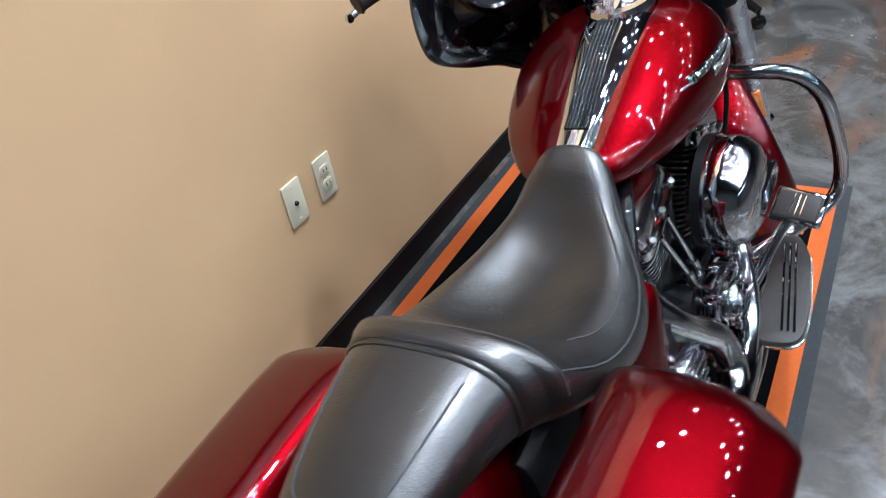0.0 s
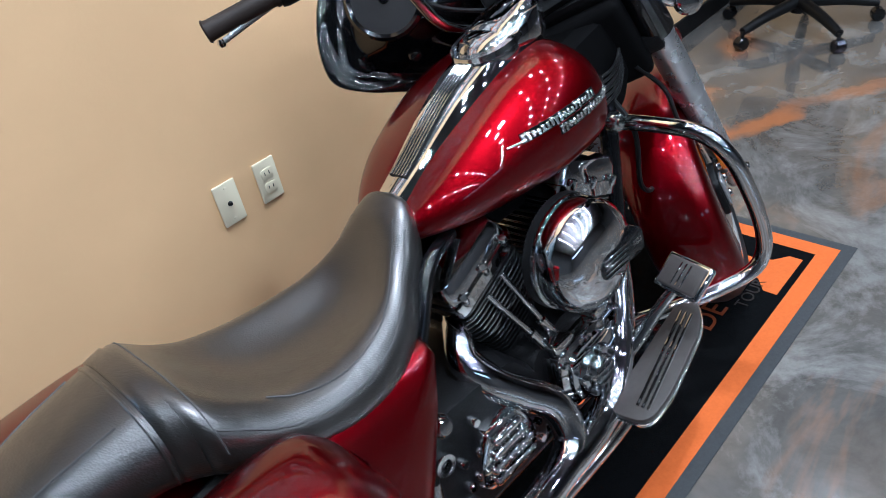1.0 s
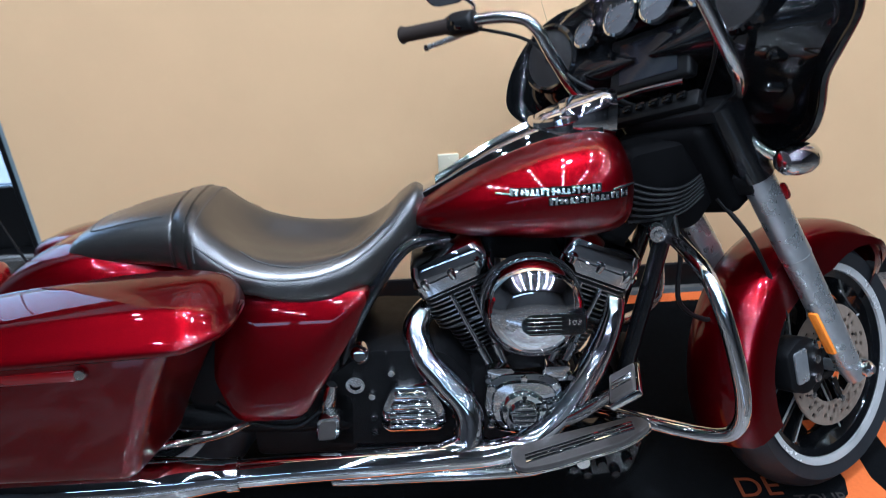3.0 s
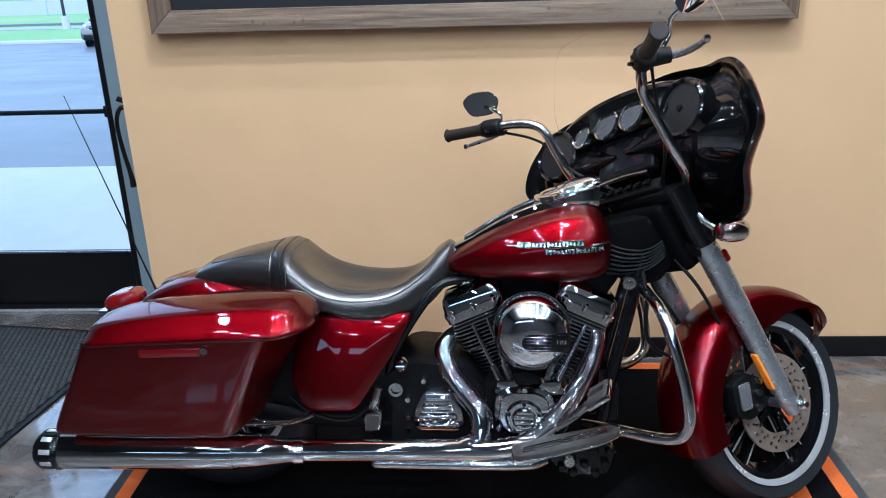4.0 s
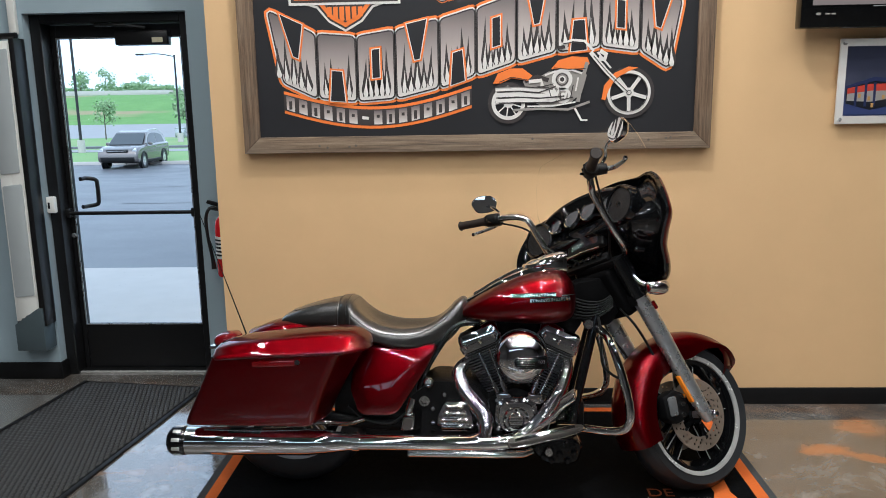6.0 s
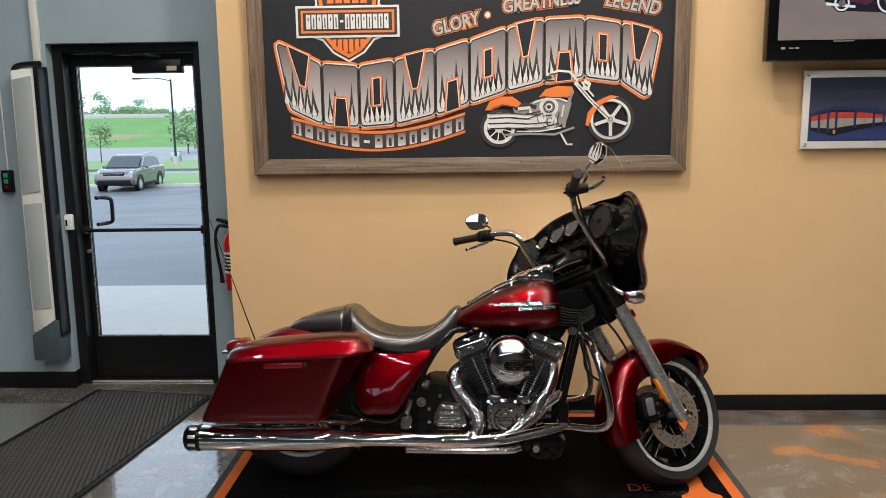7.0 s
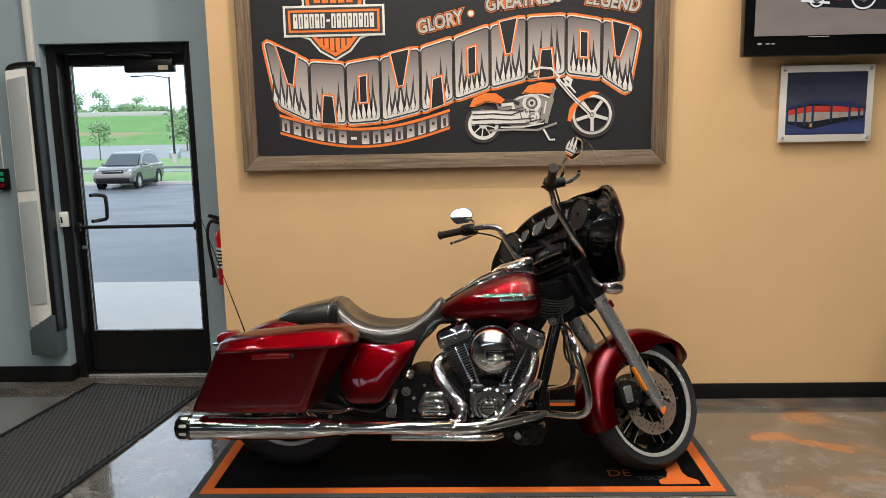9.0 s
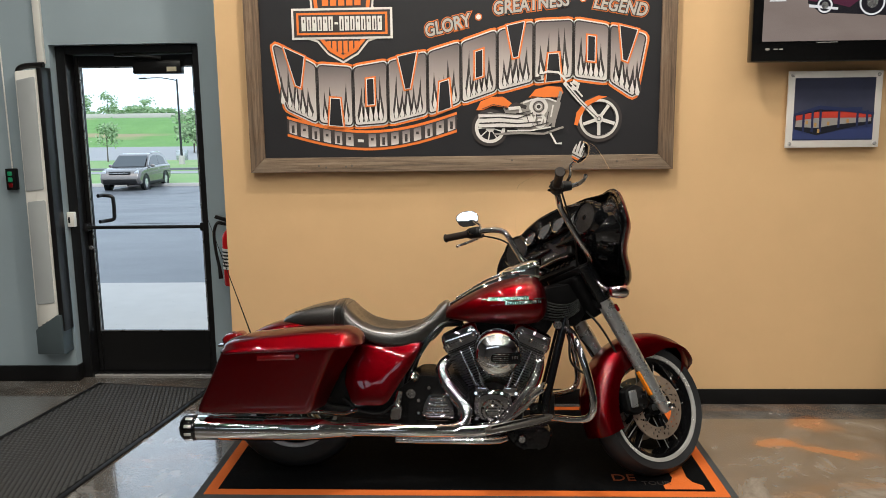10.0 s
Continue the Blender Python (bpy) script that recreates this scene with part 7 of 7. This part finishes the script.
# ---- television ----
tv = thing("television", "black flat-screen television on a wall mount showing a motorcycle", "television")
part("case", span((1.428, 0.87, 1.808), (2.66, 0.93, 2.56), 0.008), BLACK_GLOSS, tv, "gloss black bezel")
part("rear_mount", span((1.85, 0.93, 2.0), (2.2, 0.999, 2.4)), BLACK_PLASTIC, tv)
SCREEN = bpy.data.materials.new("lit_screen")
SCREEN.use_nodes = True
k = Nodes(SCREEN)
k.b.inputs["Base Color"].default_value = (0.01, 0.01, 0.01, 1)
k.b.inputs["Roughness"].default_value = 0.15
k.link(k.mix(k.noise(2.5, 4, 0.5, k.mapped((1, 1, 3))), (0.16, 0.115, 0.09), (0.26, 0.20, 0.165)), k.b.inputs["Emission Color"])
k.b.inputs["Emission Strength"].default_value = 1.0


def glow(name, c, s=1.0):
    m = mat(name, (0.01, 0.01, 0.01), 0.2)
    b = m.node_tree.nodes["Principled BSDF"]
    b.inputs["Emission Color"].default_value, b.inputs["Emission Strength"].default_value = (*c, 1), s
    return m


GL_PURPLE, GL_BLACK, GL_WHITE = glow("screen_plum", (0.07, 0.012, 0.03)), glow("screen_dark", (0.008, 0.007, 0.010)), glow("screen_white", (0.7, 0.66, 0.62))
screen = part("screen", span((1.478, 0.866, 1.905), (2.61, 0.871, 2.52)), SCREEN, tv, "lit screen with a road scene")


def tvx(px):
    return 1.49 + (px - 1347) * 0.00277


def tvz(py):
    return 1.905 + (82 - py) * 0.00277


def shot(pts, y, m, name="picture_shape"):
    part(name, prism([(tvx(a), tvz(b)) for a, b in pts], y, y + 0.0006, "xz"), m, screen)


def disc(cx, cy, r0, r1, y, m, name="picture_wheel"):
    part(name, lathe([(r0 * 0.00277, 0), (r1 * 0.00277, 0), (r1 * 0.00277, 0.0006), (r0 * 0.00277, 0.0006)], 32, aim((tvx(cx), y, tvz(cy)), (0, -1, 0)), True), m, screen)


shot([(1418, -8), (1530, -60), (1560, 0), (1600, 6), (1600, 42), (1550, 40), (1440, 34), (1418, 18)], 0.8652, GL_BLACK)
shot([(1420, -40), (1500, -60), (1556, -50), (1562, 14), (1548, 6), (1530, -4), (1508, 12), (1490, 26), (1466, 20), (1420, 14)], 0.8644, GL_PURPLE)
for cx, cy, r in ((1447, 22, 15), (1528, 18, 24)):
    disc(cx, cy, 0.1, r, 0.8636, GL_BLACK)
    disc(cx, cy, r - 5, r - 2, 0.8629, GL_WHITE)
    disc(cx, cy, 1, r * 0.4, 0.8629, ALLOY)
shot([(1420, 20), (1470, 26), (1470, 30), (1420, 25)], 0.8629, GL_WHITE, "picture_pipe")
shot([(1352, 12), (1380, 12), (1380, 14), (1352, 14)], 0.8644, GL_WHITE, "picture_line")
part("maker_badge", lathe([(0, 0.0008), (0.011, 0.0006), (0.012, 0)], 20, aim((1.506, 0.8695, 1.868), (0, -1, 0)) @ Matrix.Diagonal((1, 0.5, 1, 1))), SIGN_GREY, tv)
for x, w in ((1.535, 0.02), (1.562, 0.018)):
    part("maker_bar", span((x, 0.8685, 1.865), (x + w, 0.8701, 1.871)), SIGN_GREY, tv)
part("chin_strip", span((1.74, 0.8683, 1.896), (1.84, 0.8702, 1.900)), ALLOY_BRIGHT, tv, "bright strip under the screen")

# ---- mounted photo ----
photo = thing("wall_photo", "photo of a showroom at dusk on a white panel with standoffs", "picture")
part("panel", span((1.657, 0.966, 1.384), (2.124, 0.976, 1.767), 0.002), SIGN_WHITE, photo, "white acrylic panel")
PH_SKY = mat("photo_dusk_sky", (0.03, 0.035, 0.07), 0.3)
k = Nodes(PH_SKY)
sep = k.add("ShaderNodeSeparateXYZ")
k.link(k.t.nodes["Texture Coordinate"].outputs["Generated"], sep.inputs[0])
k.colour(k.mix(k.noise(9, 4), k.ramp(sep.outputs[2], [(0.0, (0.02, 0.04, 0.16)), (0.25, (0.05, 0.07, 0.2)), (0.5, (0.075, 0.08, 0.13)), (1.0, (0.022, 0.026, 0.06))]), (0.03, 0.035, 0.06)))
part("print", span((1.690, 0.9652, 1.421), (2.090, 0.9662, 1.733)), PH_SKY, photo, "dark blue dusk photo")


def ph(pts, y, m, name="photo_shape"):
    part(name, prism([(1.690 + 0.40 * a, 1.421 + 0.312 * b) for a, b in pts], y, y + 0.0005, "xz"), m, photo)


PH_RED, PH_WHITE, PH_BLUE, PH_DARK, PH_GOLD, PH_SNOW = (mat(n, c, 0.4) for n, c in (("photo_red", (0.5, 0.05, 0.03)), ("photo_pale", (0.34, 0.33, 0.32)), ("photo_blue", (0.022, 0.032, 0.10)), ("photo_dark", (0.01, 0.012, 0.02)), ("photo_gold", (0.5, 0.3, 0.1)), ("photo_snow", (0.035, 0.05, 0.15))))
ph([(0, 0.02), (1, 0.02), (1, 0.22), (0.6, 0.16), (0.3, 0.08), (0, 0.2)], 0.9645, PH_SNOW)
ph([(0.02, 0.18), (0.3, 0.08), (0.62, 0.18), (0.98, 0.26), (0.98, 0.44), (0.6, 0.5), (0.3, 0.52), (0.02, 0.42)], 0.9638, PH_DARK)
ph([(0.03, 0.22), (0.29, 0.2), (0.6, 0.26), (0.97, 0.3), (0.97, 0.40), (0.6, 0.44), (0.29, 0.44), (0.03, 0.38)], 0.9631, PH_WHITE)
ph([(0.03, 0.32), (0.29, 0.36), (0.97, 0.36), (0.97, 0.42), (0.6, 0.46), (0.29, 0.46), (0.03, 0.4)], 0.9624, PH_RED)
ph([(0.36, 0.26), (0.54, 0.3), (0.62, 0.34), (0.38, 0.36)], 0.9617, PH_WHITE)
ph([(0.0, 0.39), (0.32, 0.50), (0.62, 0.46), (1.0, 0.40), (1.0, 0.44), (0.85, 0.47), (0.85, 0.53), (0.62, 0.52), (0.32, 0.56), (0.0, 0.43)], 0.9612, PH_BLUE)
for a in (0.11, 0.22, 0.32, 0.55, 0.78, 0.90):
    ph([(a, 0.14 if a < 0.5 else 0.2), (a + 0.028, 0.13 if a < 0.5 else 0.2), (a + 0.028, 0.48), (a, 0.48)], 0.9605, PH_BLUE, "photo_pillar")
for a, b in ((0.15, 0.26), (0.26, 0.22), (0.42, 0.24), (0.66, 0.28), (0.3, 0.12)):
    ph([(a, b), (a + 0.03, b), (a + 0.03, b + 0.06), (a, b + 0.06)], 0.9600, PH_GOLD, "photo_window")
for x in (1.677, 2.104):
    for z in (1.404, 1.747):
        part("standoff", lathe([(0, 0.006), (0.008, 0.0055), (0.0095, 0.003), (0.0095, -0.025)], 18, aim((x, 0.966, z), (0, -1, 0))), ALLOY_BRIGHT, photo, "round steel standoff")

# ---- office chair ----
chair = thing("office_chair", "black office swivel chair with a five-star base", "chair", at=pose(2.53, 0.60, 0, 0, 0, 14))
part("column", tube([(0, 0, 0.07), (0, 0, 0.25), (0, 0, 0.251), (0, 0, 0.43)], [0.03, 0.03, 0.018, 0.018], 18, 1, False), BLACK_PLASTIC, chair)
for i in range(5):
    a = math.tau * i / 5
    c, s = math.cos(a), math.sin(a)
    lg = part("leg", tube([(0.02 * c, 0.02 * s, 0.115), (0.17 * c, 0.17 * s, 0.10), (0.30 * c, 0.30 * s, 0.075)], [0.026, 0.022, 0.017], 10, 4), BLACK_PLASTIC, chair)
    part("caster", lathe([(0, -0.022), (0.022, -0.022), (0.027, -0.016), (0.027, 0.016), (0.022, 0.022), (0, 0.022)], 18, Matrix.Translation((0.305 * c, 0.305 * s, 0.027)) @ pose(0, 0, 0, 90, 0, math.degrees(a))), BLACK_GLOSS, lg)
    part("caster_stem", tube([(0.30 * c, 0.30 * s, 0.03), (0.30 * c, 0.30 * s, 0.08)], 0.008, 8, 1, False), BLACK_GLOSS, lg)
part("seat", box((0, 0, 0.475), (0.48, 0.47, 0.09), 0.035, 3), BLACK_WRINKLE, chair)
part("backrest", box((0.24, 0, 0.80), (0.07, 0.44, 0.50), 0.03, 3, Matrix.Rotation(0.12, 4, "Y")), BLACK_WRINKLE, chair)
part("back_bracket", tube([(0.05, 0, 0.43), (0.22, 0, 0.45), (0.25, 0, 0.60)], 0.018, 10, 4), BLACK_PLASTIC, chair)
